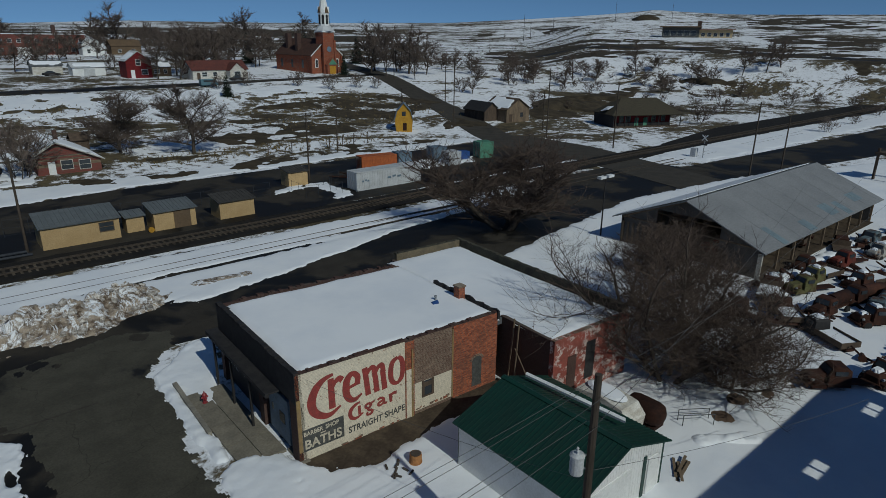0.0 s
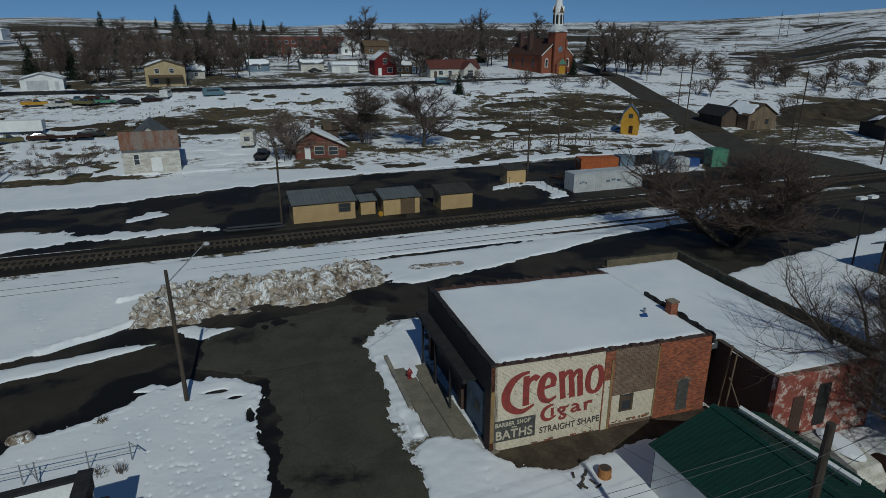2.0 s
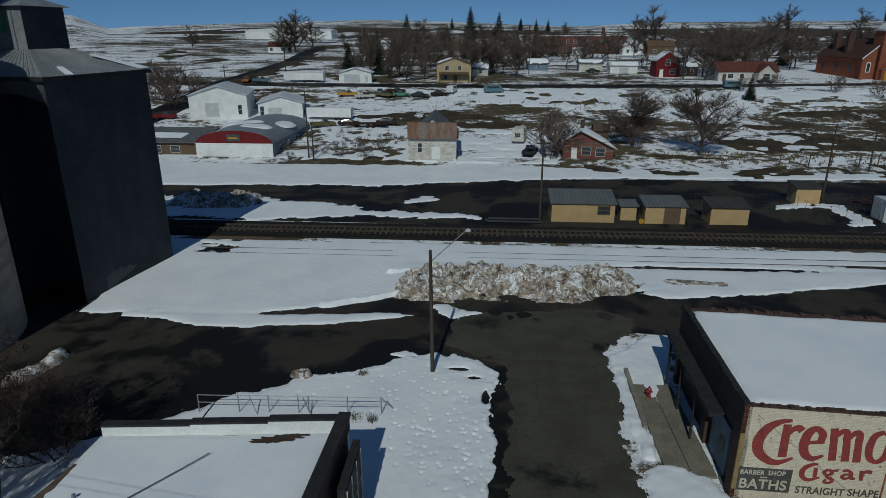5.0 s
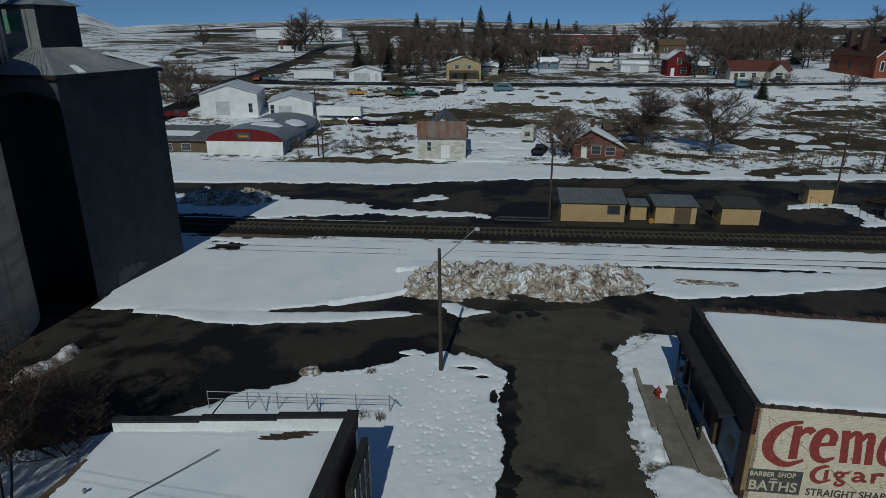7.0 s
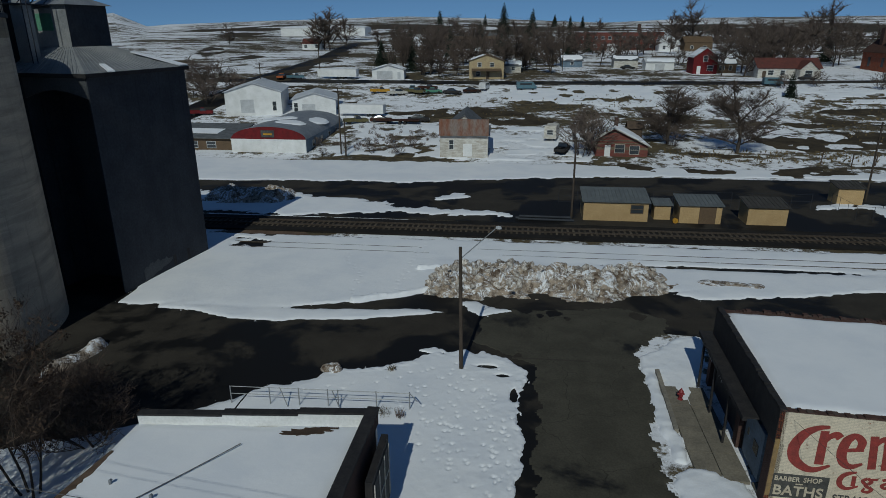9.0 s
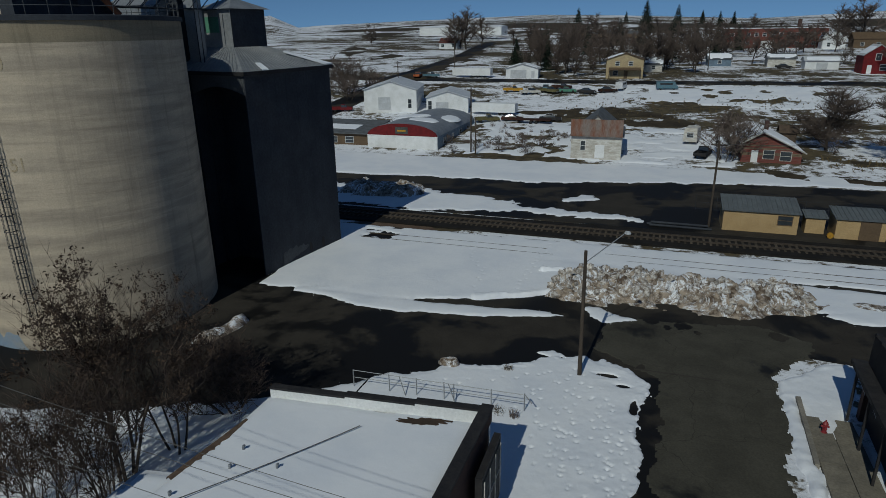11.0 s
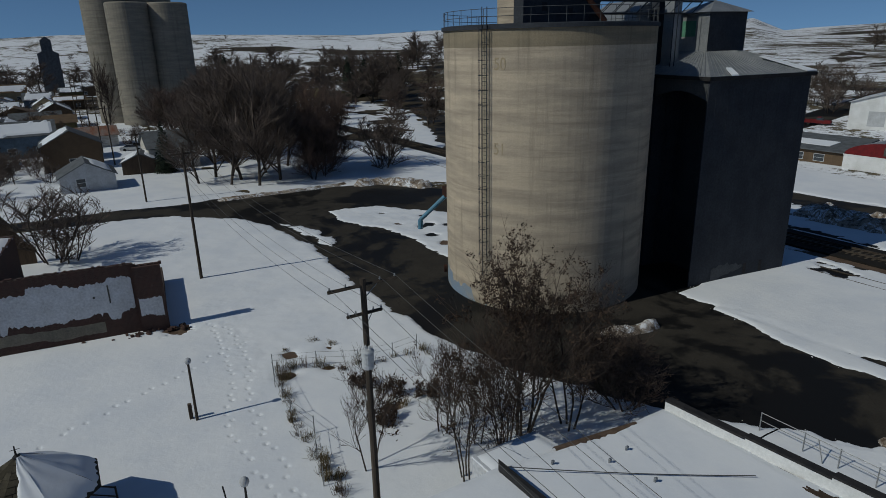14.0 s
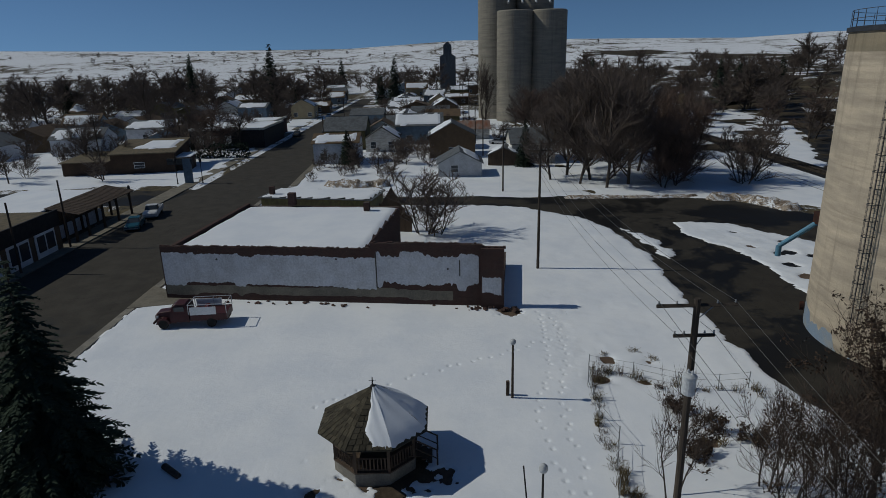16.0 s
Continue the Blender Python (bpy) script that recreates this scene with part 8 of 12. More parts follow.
def car(label, at, turn, paint, kind="sedan", name="car", length=4.6):
    t = thing(name, label, "car", at, turn, "parked cars")
    h = length / 2
    if kind == "sedan":
        part("body", shell(Geo(), [(h, 0.3), (h, 0.62), (h * 0.9, 0.78), (h * 0.42, 0.92), (-h * 0.6, 0.95), (-h * 0.95, 0.88), (-h, 0.7), (-h, 0.3)], 0.88, 0.08), paint, t)
        cab = part("cabin", shell(Geo(), [(h * 0.45, 0.9), (h * 0.12, 1.36), (-h * 0.32, 1.4), (-h * 0.68, 0.93)], 0.8, 0.18), "glass", t)
        part("roof", shell(Geo(), [(h * 0.14, 1.35), (h * 0.1, 1.41), (-h * 0.32, 1.44), (-h * 0.38, 1.37)], 0.66, 0.04), paint, cab)
    elif kind == "pickup":
        part("body", shell(Geo(), [(h, 0.4), (h, 0.85), (h * 0.93, 1.0), (h * 0.45, 1.08), (-h * 0.05, 1.08), (-h * 0.05, 0.4)], 0.95, 0.08), paint, t)
        b = part("bed", Geo().box(-h, -0.92, 0.5, -h * 0.05, 0.92, 0.62), paint, t)
        for s in (-0.95, 0.87):
            part("bed_side", Geo().box(-h, s, 0.5, -h * 0.05, s + 0.08, 1.08), paint, b)
        part("tailgate", Geo().box(-h, -0.9, 0.5, -h + 0.08, 0.9, 1.05), paint, b)
        cab = part("cabin", shell(Geo(), [(h * 0.48, 1.05), (h * 0.26, 1.6), (-h * 0.02, 1.64), (-h * 0.06, 1.05)], 0.85, 0.15), "glass", t)
        part("roof", shell(Geo(), [(h * 0.27, 1.6), (h * 0.22, 1.67), (0, 1.69), (-h * 0.04, 1.6)], 0.74, 0.04), paint, cab)
    else:
        part("body", shell(Geo(), [(h, 0.4), (h, 1.0), (h * 0.85, 1.2), (h * 0.68, 2.0), (-h, 2.05), (-h, 0.4)], 0.95, 0.1), paint, t)
        part("windscreen", Geo().add([(h * 0.87, -0.75, 1.25), (h * 0.87, 0.75, 1.25), (h * 0.73, 0.7, 1.85), (h * 0.73, -0.7, 1.85)], [(0, 1, 2, 3)]), "glass", t)
        for s in (-0.9, 0.9):
            part("side_window", Geo().box(-h * 0.7, s - 0.02, 1.25, h * 0.5, s + 0.02, 1.75), "glass", t)
    for s in (-0.6, 0.6):
        part("headlight", Geo().box(h - 0.02, s - 0.15, 0.6, h + 0.015, s + 0.15, 0.74), "ltgrey", t)
    part("bumper", Geo().box(h, -0.8, 0.35, h + 0.06, 0.8, 0.5), "galv", t)
    wheels(t, (h * 0.62, -h * 0.58), 0.9, 0.92)
    return t


old_truck("maroon antique fire truck with white side panels in the snow", (-47.0, -20.3, 0.12), -86, "maroon", "fire", False, 5.7, "fire_truck", "")
car("dark teal sedan parked at the kerb", (-78.8, -39.9, 0.02), 14, "teal", "sedan")
car("white pickup truck parked at the kerb", (-85.4, -40.4, 0.02), 14, "carwhite", "pickup", "pickup", 5.4)

# ---- trees and brush near the silo ----
make_tree("bare_tree", "many-stemmed young tree with clinging dead brown leaves", (-22.9, 18.9, 0), 11, 10.9, 0.5, 4, (4, 5, 4, 4), trunk=0.12, stems=5, leaves=5600, bare_from=0.55, lean=0.26, width=8.4, leaf_from=0.62)
make_tree("bare_tree", "slender tree with clinging dead brown leaves", (-21.9, 21.3, 0), 12, 8.6, 0.5, 4, (4, 4, 4, 3), trunk=0.09, stems=4, leaves=1500, lean=0.35, bare_from=0.45, width=8.0, leaf_from=0.35)
make_tree("bare_tree", "slender bare tree beside the lean-to", (-21.4, 14.2, 0), 13, 7.6, 0.45, 4, (4, 5, 4, 3), trunk=0.1, stems=4, leaves=500, lean=0.25, bare_from=0.4, width=4.6, leaf_from=0.3)
make_tree("bare_tree", "slender bare tree at the fence", (-20.4, 15.8, 0), 14, 7.0, 0.45, 4, (4, 5, 4, 3), trunk=0.09, stems=3, leaves=400, lean=0.25, bare_from=0.4, width=4.2, leaf_from=0.3)
make_tree("bare_tree", "thin leaning sapling with dead leaves", (-24.8, 10.6, 0), 15, 6.4, 0.45, 4, (4, 5, 4, 3), trunk=0.08, stems=3, leaves=350, lean=0.3, bare_from=0.4, width=4.4, leaf_from=0.3)
make_tree("bare_tree", "dark scrubby bush in the silo's yard", (-25.6, 28.6, 0), 17, 2.2, 0.6, 4, (4, 4, 4, 3), trunk=0.06, stems=7, leaves=0, lean=0.8, bare_from=0.1, width=5.5)
make_tree("bare_tree", "scrubby bare bush of young stems below the silo", (-21.6, 25.4, 0), 16, 4.0, 0.5, 4, (4, 5, 4, 3), trunk=0.06, stems=6, leaves=500, lean=0.5, bare_from=0.2, width=6.0)
for k, (x, y, h, w) in enumerate(((-23.6, 16.4, 7.4, 5.0), (-22.4, 17.2, 8.0, 5.4), (-25.4, 15.4, 5.4, 4.4), (-24.6, 20.6, 6.0, 5.0))):
    make_tree("bare_tree", "thin young tree in the thicket beside the lane", (x, y, 0), 410 + k, h, 0.5, 4, (4, 5, 4, 3), trunk=0.08, stems=3, leaves=500, lean=0.3, bare_from=0.35, width=w, leaf_from=0.35, turn=40 * k)
for k, (x, y, w) in enumerate(((-28.0, 13.2, 1.5), (-32.4, 13.6, 1.5), (-30.6, 14.8, 1.8), (-29.2, 16.6, 1.7))):
    make_tree("brown_bush", "low tangled brown bush with dead leaves in the snow", (x, y, 0), 420 + k, 1.0, 0.6, 3, (5, 6, 5), trunk=0.02, stems=7, leaves=700, lean=0.9, bare_from=0.05, width=w, rmin=0.004, turn=70 * k)
conifer("spruce_tree", "dark green spruce beside the park street", (-27.0, -19.9, 0), 5, 12.4, 8.2, 34, 60)


def brush(name, label, x, y, r, h, seed, n=70, material="grass", category="bush"):
    """Dry stems fanning from one root."""
    rng, g = random.Random(seed), Geo()
    for _ in range(n):
        a, q = rng.uniform(0, 2 * math.pi), r * math.sqrt(rng.random()) * 0.7
        b = Vector((q * math.cos(a), q * math.sin(a), -0.03))
        tip = b + Vector((rng.gauss(0, r * 0.35), rng.gauss(0, r * 0.35), h * rng.uniform(0.4, 1.1)))
        mid = b.lerp(tip, 0.5) + Vector((rng.gauss(0, 0.04), rng.gauss(0, 0.04), 0.05))
        g.tube(b, mid, 0.012, 0.01, 3, False).tube(mid, tip, 0.01, 0.005, 3, False)
    return single(name, g, material, label, category, pose(x, y, zland(x, y) + 0.05), group="dry brush")


_r = random.Random(3)
WEEDS = [(-7.4, 34.4), (-7.0, 29.6), (-5.9, 29.4), (-39.9, 11.2), (-40.2, 13.4), (-39.0, 14.4), (-29.5, 14.1), (-28.6, 13.2), (-29.0, 14.8), (-54.2, -8.2), (-36.0, 9.9)]
for line, n in (([(-37.4, 9.7), (-32, 8.9), (-27.7, 8.8), (-25.1, 8.9), (-23.6, 8.4)], 20), ([(-37.2, 10.4), (-36.4, 12.0), (-35.4, 14.0), (-34.8, 16.4), (-34.4, 19.2), (-33.4, 21.0)], 15)):
    for k in range(n):
        f = k / n * (len(line) - 1)
        i = int(f)
        WEEDS.append((line[i][0] + (line[i + 1][0] - line[i][0]) * (f - i) + _r.gauss(0, 0.18), line[i][1] + (line[i + 1][1] - line[i][1]) * (f - i) + _r.gauss(0, 0.22)))
for x, y in WEEDS:
    brush("dry_bush", "clump of dry brown weeds in the snow", x, y, _r.uniform(0.25, 0.6), _r.uniform(0.3, 0.95), _r.randrange(999), _r.randrange(25, 75), _r.choice(("grass", "grass", "twig")))
cf = thing("wire_fence", "sagging wire fence with dry weeds", "fence", (0, 0, 0))
cpts = [(-24.8, 8.1), (-27.0, 8.6), (-29.2, 9.3), (-31.6, 8.8), (-33.8, 9.0), (-36.0, 9.2), (-37.6, 9.6), (-36.4, 12.2), (-35.0, 14.6), (-34.6, 17.0), (-34.8, 19.0)]
for x, y in cpts:
    part("post", Geo().tube((x, y, -0.2), (x + 0.05, y, 1.3), 0.03, 0.03, 5), "galv", cf)
for (x0, y0), (x1, y1) in zip(cpts, cpts[1:]):
    for z in (0.35, 0.8, 1.2):
        part("strand", Geo().tube((x0, y0, z), (x1, y1, z), 0.01, 0.01, 3, False), "wire", cf)
single("log", Geo().tube((-28.1, -14.9, 0.22), (-27.2, -13.8, 0.24), 0.18, 0.16, 10), "bark", "short dark log lying in the snow", "log")


# ---- houses ----
def ragged_snow(quad, seed, thick=0.15):
    """A sheet of snow on a roof slope, melted back along its rims."""
    a, b, c, d = quad
    nu = max(8, int((b - a).length / 0.6))
    nv = max(6, int((d - a).length / 0.6))
    u, v = np.meshgrid(np.arange(nu + 1), np.arange(nv + 1), indexing="ij")
    rim = np.minimum(np.minimum(u, nu - u), np.minimum(v, nv - v) * 1.4)
    keep = rim + 1.6 * lumps(u * 1.0, v * 1.0, 3.1, seed % 97) > 0.1
    g = Geo()
    for i in range(nu + 1):
        for j in range(nv + 1):
            p = a.lerp(b, i / nu).lerp(d.lerp(c, i / nu), j / nv)
            inner = keep[max(i - 1, 0):i + 2, max(j - 1, 0):j + 2].all() and 0 < i < nu and 0 < j < nv
            g.v.append((p.x, p.y, p.z + (thick if inner else -0.03)))
    for i in range(nu):
        for j in range(nv):
            if keep[i, j] or keep[i + 1, j] or keep[i, j + 1] or keep[i + 1, j + 1]:
                k = i * (nv + 1) + j
                g.f.append((k, k + nv + 1, k + nv + 2, k + 1))
    return g


def house(label, x, y, turn, w, d, eave, ridge, wall="white", roof="slate", along="x", snow=True, wins=(), doors=(), chimney=None, name="house", frame_mat="white", z=None, porch=None, group=""):
    """A gabled house centred on (x, y). wins: (face, offset, sill, width, height); doors: (face, offset, width, height, material)."""
    z = zland(x, y) - 0.05 if z is None else z
    t = thing(name, label, "house", (x, y, z), turn, group)
    part("wall", Geo().gable(-w / 2, -d / 2, w / 2, d / 2, -0.8, eave, ridge, along), wall, t)
    ov = 0.35
    half = (d if along == "x" else w) / 2
    drop = ov * (ridge - eave) / half
    for s in (-1, 1):
        if along == "x":
            q = [(-w / 2 - ov, s * (d / 2 + ov), eave - drop), (w / 2 + ov, s * (d / 2 + ov), eave - drop), (w / 2 + ov, 0, ridge), (-w / 2 - ov, 0, ridge)]
        else:
            q = [(s * (w / 2 + ov), -d / 2 - ov, eave - drop), (s * (w / 2 + ov), d / 2 + ov, eave - drop), (0, d / 2 + ov, ridge), (0, -d / 2 - ov, ridge)]
        up_ = [(a, b, c + 0.13) for a, b, c in q]
        part("roof_slope", Geo().slab(up_, 0.12), roof, t)
        if snow is True or (snow == "south" and s < 0) or (snow == "north" and s > 0) or (snow == "west" and s < 0):
            c0 = Vector([sum(v[i] for v in up_) / 4 for i in range(3)])
            single("roof_snow", ragged_snow([c0.lerp(Vector(v), 0.985) for v in up_], int(abs(x) * 7 + abs(y) * 3 + s)), "roof_snow", "snow lying on a pitched house roof", "snow", t.matrix_basis.copy(), group="snowy roofs")
    for face, off, sill, ww, hh in wins:
        px, py = {"-y": (off, -d / 2), "+y": (off, d / 2), "+x": (w / 2, off), "-x": (-w / 2, off)}[face]
        window(t, px, py, sill, ww, hh, face, frame_mat)
    for face, off, ww, hh, m_ in doors:
        px, py = {"-y": (off, -d / 2), "+y": (off, d / 2), "+x": (w / 2, off), "-x": (-w / 2, off)}[face]
        panel(t, "door", px, py, 0, ww, hh, face, m_)
    if chimney:
        cx, cy = chimney
        part("chimney", Geo().box(cx - 0.35, cy - 0.35, eave, cx + 0.35, cy + 0.35, ridge + 0.9), "brick_dark", t)
    if porch:
        px, pw, pd = porch
        pr = part("porch_roof", Geo().slab([(px - pw / 2, -d / 2 - pd, 2.4), (px + pw / 2, -d / 2 - pd, 2.4), (px + pw / 2, -d / 2, 2.9), (px - pw / 2, -d / 2, 2.9)], 0.12), roof, t)
        for s in (-pw / 2 + 0.15, 0, pw / 2 - 0.15):
            part("porch_post", Geo().box(px + s - 0.07, -d / 2 - pd + 0.1, -0.5, px + s + 0.07, -d / 2 - pd + 0.24, 2.4), "wood", pr)
    return t


# ---- sheds along the railway ----
def rail_shed(label, x0, x1, y, depth, low, high, roof="hutroof", door=None, win=None):
    """A siding-clad hut with a ribbed single-pitch roof."""
    w = x1 - x0
    t = thing("rail_shed", label, "shed", (x0, y, 0), group="railway huts")
    part("wall", Geo().prism([(0, 0), (w, 0), (w, depth), (0, depth)], -0.1, [low, low, high, high]), "tan", t)
    r = part("roof", Geo().slab([(-0.2, -0.25, low - 0.02), (w + 0.2, -0.25, low - 0.02), (w + 0.2, depth + 0.2, high + 0.12), (-0.2, depth + 0.2, high + 0.12)], 0.08), roof, t)
    n = int(w / 0.45)
    rib = mesh_of("roof_rib", Geo().slab([(-0.03, -0.25, low + 0.03), (0.03, -0.25, low + 0.03), (0.03, depth + 0.2, high + 0.17), (-0.03, depth + 0.2, high + 0.17)], 0.05), roof)
    for i in range(n + 1):
        part("roof_rib", rib, None, r, at=pose(i * w / n, 0, 0))
    g = Geo()
    for i in range(int(w / 0.3)):
        g.box(0.15 + i * 0.3, -0.015, 0, 0.18 + i * 0.3, 0.005, low - 0.05)
    o = part("siding_batten", g, "tan", t)
    o["kind"] = "stuff"
    if door:
        panel(t, "door", door[0], 0, 0, door[1], 2.0, "-y", "brown", "dark brown door")
    if win:
        window(t, win, 0, 1.0, 1.3, 0.9, "-y", "brown")
    return t


rail_shed("tan railway hut with a grey ribbed roof and small window", 7.85, 15.0, 69.9, 3.7, 2.3, 2.9, win=5.9)
rail_shed("small tan railway hut behind a wire gate", 15.9, 17.7, 71.0, 1.8, 1.8, 1.95, "hutroof")
rail_shed("tan railway hut with a dark brown door", 18.4, 22.9, 69.8, 3.0, 2.15, 2.5, door=(3.0, 1.8))
rail_shed("plain tan railway hut with a ribbed roof", 25.7, 29.9, 69.9, 2.9, 2.1, 2.4, "slate_dark")
rail_shed("small tan plywood hut beside the siding lot", 39.6, 42.6, 80.0, 2.4, 2.15, 2.4, "slate_dark")
single("wheel_drum", Geo().tube((18.0, 69.6, 0.3), (18.0, 69.85, 0.3), 0.3, 0.3, 14), "yolk", "small yellow drum beside the hut", "drum")
fl = thing("chain_fence", "tall wire fence behind the railway huts", "fence", (0, 0, 0))
for i in range(14):
    part("post", Geo().tube((5.5 + i * 2.3, 77.2, -0.1), (5.5 + i * 2.3, 77.2, 1.9), 0.025, 0.025, 5), "steel_dark", fl)
for z in (0.2, 1.0, 1.85):
    part("rail", Geo().tube((5.5, 77.2, z), (35.4, 77.2, z), 0.012, 0.012, 4, False), "steel_dark", fl)
fl2 = thing("chain_fence", "wire fence round the container yard", "fence", (0, 0, 0))
cy = [(38.5, 79), (38.5, 73), (43.5, 72), (44, 78), (49, 80)]
for (a, b), (c, d_) in zip(cy, cy[1:]):
    for k in range(3):
        part("post", Geo().tube((a + (c - a) * k / 3, b + (d_ - b) * k / 3, -0.1), (a + (c - a) * k / 3, b + (d_ - b) * k / 3, 1.7), 0.025, 0.025, 5), "steel_dark", fl2)
    part("rail", Geo().tube((a, b, 1.65), (c, d_, 1.65), 0.012, 0.012, 4, False), "steel_dark", fl2)


def container(label, x, y, turn, length, width, height, paint, name="shipping_container", marks=False):
    t = thing(name, label, "container", (x, y, 0.02), turn)
    part("shell", Geo().box(0, 0, 0.1, length, width, height), paint, t)
    n = int(length / 0.28)
    g = Geo()
    for i in range(n):
        g.box(0.14 + i * 0.28, -0.03, 0.2, 0.26 + i * 0.28, 0.0, height - 0.12)
        g.box(0.14 + i * 0.28, 0.2, height, 0.26 + i * 0.28, width - 0.2, height + 0.02)
    o = part("corrugation", g, paint, t)
    o["kind"] = "stuff"
    part("frame", Geo().box(-0.03, -0.05, 0, 0.12, 0.1, height + 0.02).box(length - 0.12, -0.05, 0, length + 0.03, 0.1, height + 0.02).box(0, -0.05, 0, length, 0.05, 0.16).box(0, -0.05, height - 0.1, length, 0.05, height + 0.03), paint, t)
    for s in (0.45, 1.0, 1.5, 2.0):
        if s < width - 0.2:
            part("lock_bar", Geo().tube((-0.05, s, 0.15), (-0.05, s, height - 0.1), 0.025, 0.025, 5), "galv", t)
    if marks:
        for x0, w, h in ((0.9, 1.3, 0.7), (5.2, 2.6, 0.8)):
            for k in range(3):
                part("painted_bar", Geo().box(x0 + k * w / 3, -0.045, height * 0.45 + 0.12 * (k % 2), x0 + (k + 0.7) * w / 3, -0.03, height * 0.45 + h * 0.35 + 0.1 * (k % 2)), "bluegrey", t)
    return t


container("long pale grey shipping container with scrawled marks", 45.7, 71.9, 0, 11.2, 2.44, 2.6, "ltgrey", marks=True)
container("orange shipping container beside the yard fence", 53.2, 82.0, -10, 6.1, 2.4, 2.4, "orange")
container("grey steel tank box", 60.0, 81.5, -8, 2.4, 2.4, 2.4, "bluegrey", "steel_box")
container("grey steel tank box", 68.6, 83.0, -8, 2.6, 2.4, 2.2, "bluegrey", "steel_box")
container("grey steel tank box with a pale label", 67.8, 78.0, -8, 2.4, 2.4, 2.2, "ltgrey", "steel_box")
container("pale green steel bin beside the crossing", 76.4, 79.6, -12, 2.8, 2.4, 2.8, "green", "steel_box")
container("small dark blue skip", 72.4, 80.6, -8, 2.2, 1.6, 1.4, "blue", "steel_box")
g = Geo()
_r = random.Random(8)
for i in range(16):
    a = _r.uniform(0, 3)
    x, y, z = 50.5 + _r.uniform(-2.2, 2.2), 80 + _r.uniform(-1.4, 1.4), _r.uniform(0.1, 0.8)
    g.tube((x, y, z), (x + 2 * math.cos(a), y + 2 * math.sin(a), z + _r.uniform(-0.1, 0.3)), 0.08, 0.08, 4)
single("scrap_heap", g, "rust", "heap of rusty scrap metal and boards", "scrap", kind="stuff")
for a, b in (((0.5, 69.2, 0.16), (6.8, 69.0, 0.16)), ((0.2, 69.6, 0.16), (6.5, 69.5, 0.16)), ((0.6, 69.4, 0.42), (6.4, 69.3, 0.42))):
    single("steel_pipe", Geo().tube(a, b, 0.14, 0.14, 8), "steel_dark", "long grey steel pipe stacked beside the huts", "pipe", group="stacked pipes")

# ---- hillside houses ----
wh = house("white false-front shed with a rusty tin upper wall", -8.9, 109.5, 2, 8.0, 11.0, 3.6, 6.9, "oldwhite", "slate", "y", False, [("-y", -2.1, 1.2, 0.7, 1.5)], [("-y", 0.6, 1.5, 2.1, "white")], name="false_front_shed")
ff = part("false_front", Geo().box(-4.1, -6.1, 3.5, 4.1, -5.75, 6.2), "rust_roof", wh, "rusty corrugated false front")
for i in range(14):
    part("tin_sheet", Geo().box(-4.1 + i * 0.586, -6.13, 3.6 + 0.05 * (i % 3), -3.54 + i * 0.586, -6.1, 6.1 + 0.1 * (i % 2)), "rust_roof", ff)
rh = thing("board_house", "weathered red board house with a long snowy roof", "house", (17.2, 107.0, zland(17.2, 107) - 0.1))
SALT = [(-3.9, -0.5), (4.6, -0.5), (4.6, 2.0), (-1.2, 4.8), (-3.9, 3.1)]
part("wall", Geo().add([(x, y, z) for y in (0, 11) for x, z in SALT], [(0, 1, 2, 3, 4), (9, 8, 7, 6, 5)] + [(i, 5 + i, 5 + (i + 1) % 5, (i + 1) % 5) for i in range(5)]), "oldred", rh)
_r = random.Random(51)
for k in range(24):  # lapped boards, some bare of paint
    z = 0.05 + k * 0.235
    x0, x1 = -3.9 + max(0, z - 2.9) * 1.6, 4.6 - max(0, z - 1.8) * 2.07
    if x1 - x0 > 0.4:
        part("board", Geo().prism([(x0, -0.05), (x1, -0.05), (x1, 0.02), (x0, 0.02)], z, z + 0.2), _r.choice(("oldred", "oldred", "oldred", "barnwood")), rh)
for q, seed in (([(-4.3, -0.5, 2.85), (-4.3, 11.4, 2.85), (-1.2, 11.4, 4.8), (-1.2, -0.5, 4.8)], 4), ([(5.1, -0.5, 1.76), (5.1, 11.4, 1.76), (-1.2, 11.4, 4.8), (-1.2, -0.5, 4.8)], 5)):
    part("roof_slope", Geo().slab([(a, b, c + 0.1) for a, b, c in q], 0.12), "slate", rh)
    c0 = Vector([sum(v[k] for v in q) / 4 for k in range(3)])
    single("roof_snow", ragged_snow([c0.lerp(Vector((a, b, c)), 0.97) + Vector((0, 0, 0.14)) for a, b, c in q], seed), "roof_snow", "snow lying on the board house's roof", "snow", rh.matrix_basis.copy(), group="snowy roofs")
    part("barge_board", Geo().tube((q[0][0], -0.55, q[0][2] + 0.02), (q[3][0], -0.55, q[3][2] + 0.02), 0.1, 0.1, 4), "oldwhite", rh)
panel(rh, "door", -2.0, -0.05, 0.0, 0.95, 2.0, "-y", "white", "white front door")
window(rh, 0.0, -0.05, 0.75, 1.5, 1.3, "-y", "oldwhite")
window(rh, 2.4, -0.05, 0.55, 1.5, 1.35, "-y", "oldwhite")
part("chimney", Geo().box(-0.4, 5.0, 3.5, 0.2, 5.6, 5.9), "brick_dark", rh)
house("small dark timber outhouse", 21.5, 119, 0, 2.4, 2.4, 2.6, 3.5, "wood", "wood", "x", False, name="outhouse")
hall = thing("arched_hall", "long hall with a red-and-white arched front", "hall", (-43.2, 105.3, 0.0), 0)
arch_pts = [(6.8 * math.cos(radians(a)), 2.6 + 2.2 * math.sin(radians(a))) for a in range(0, 181, 12)]
n_ = len(arch_pts)
g = Geo()
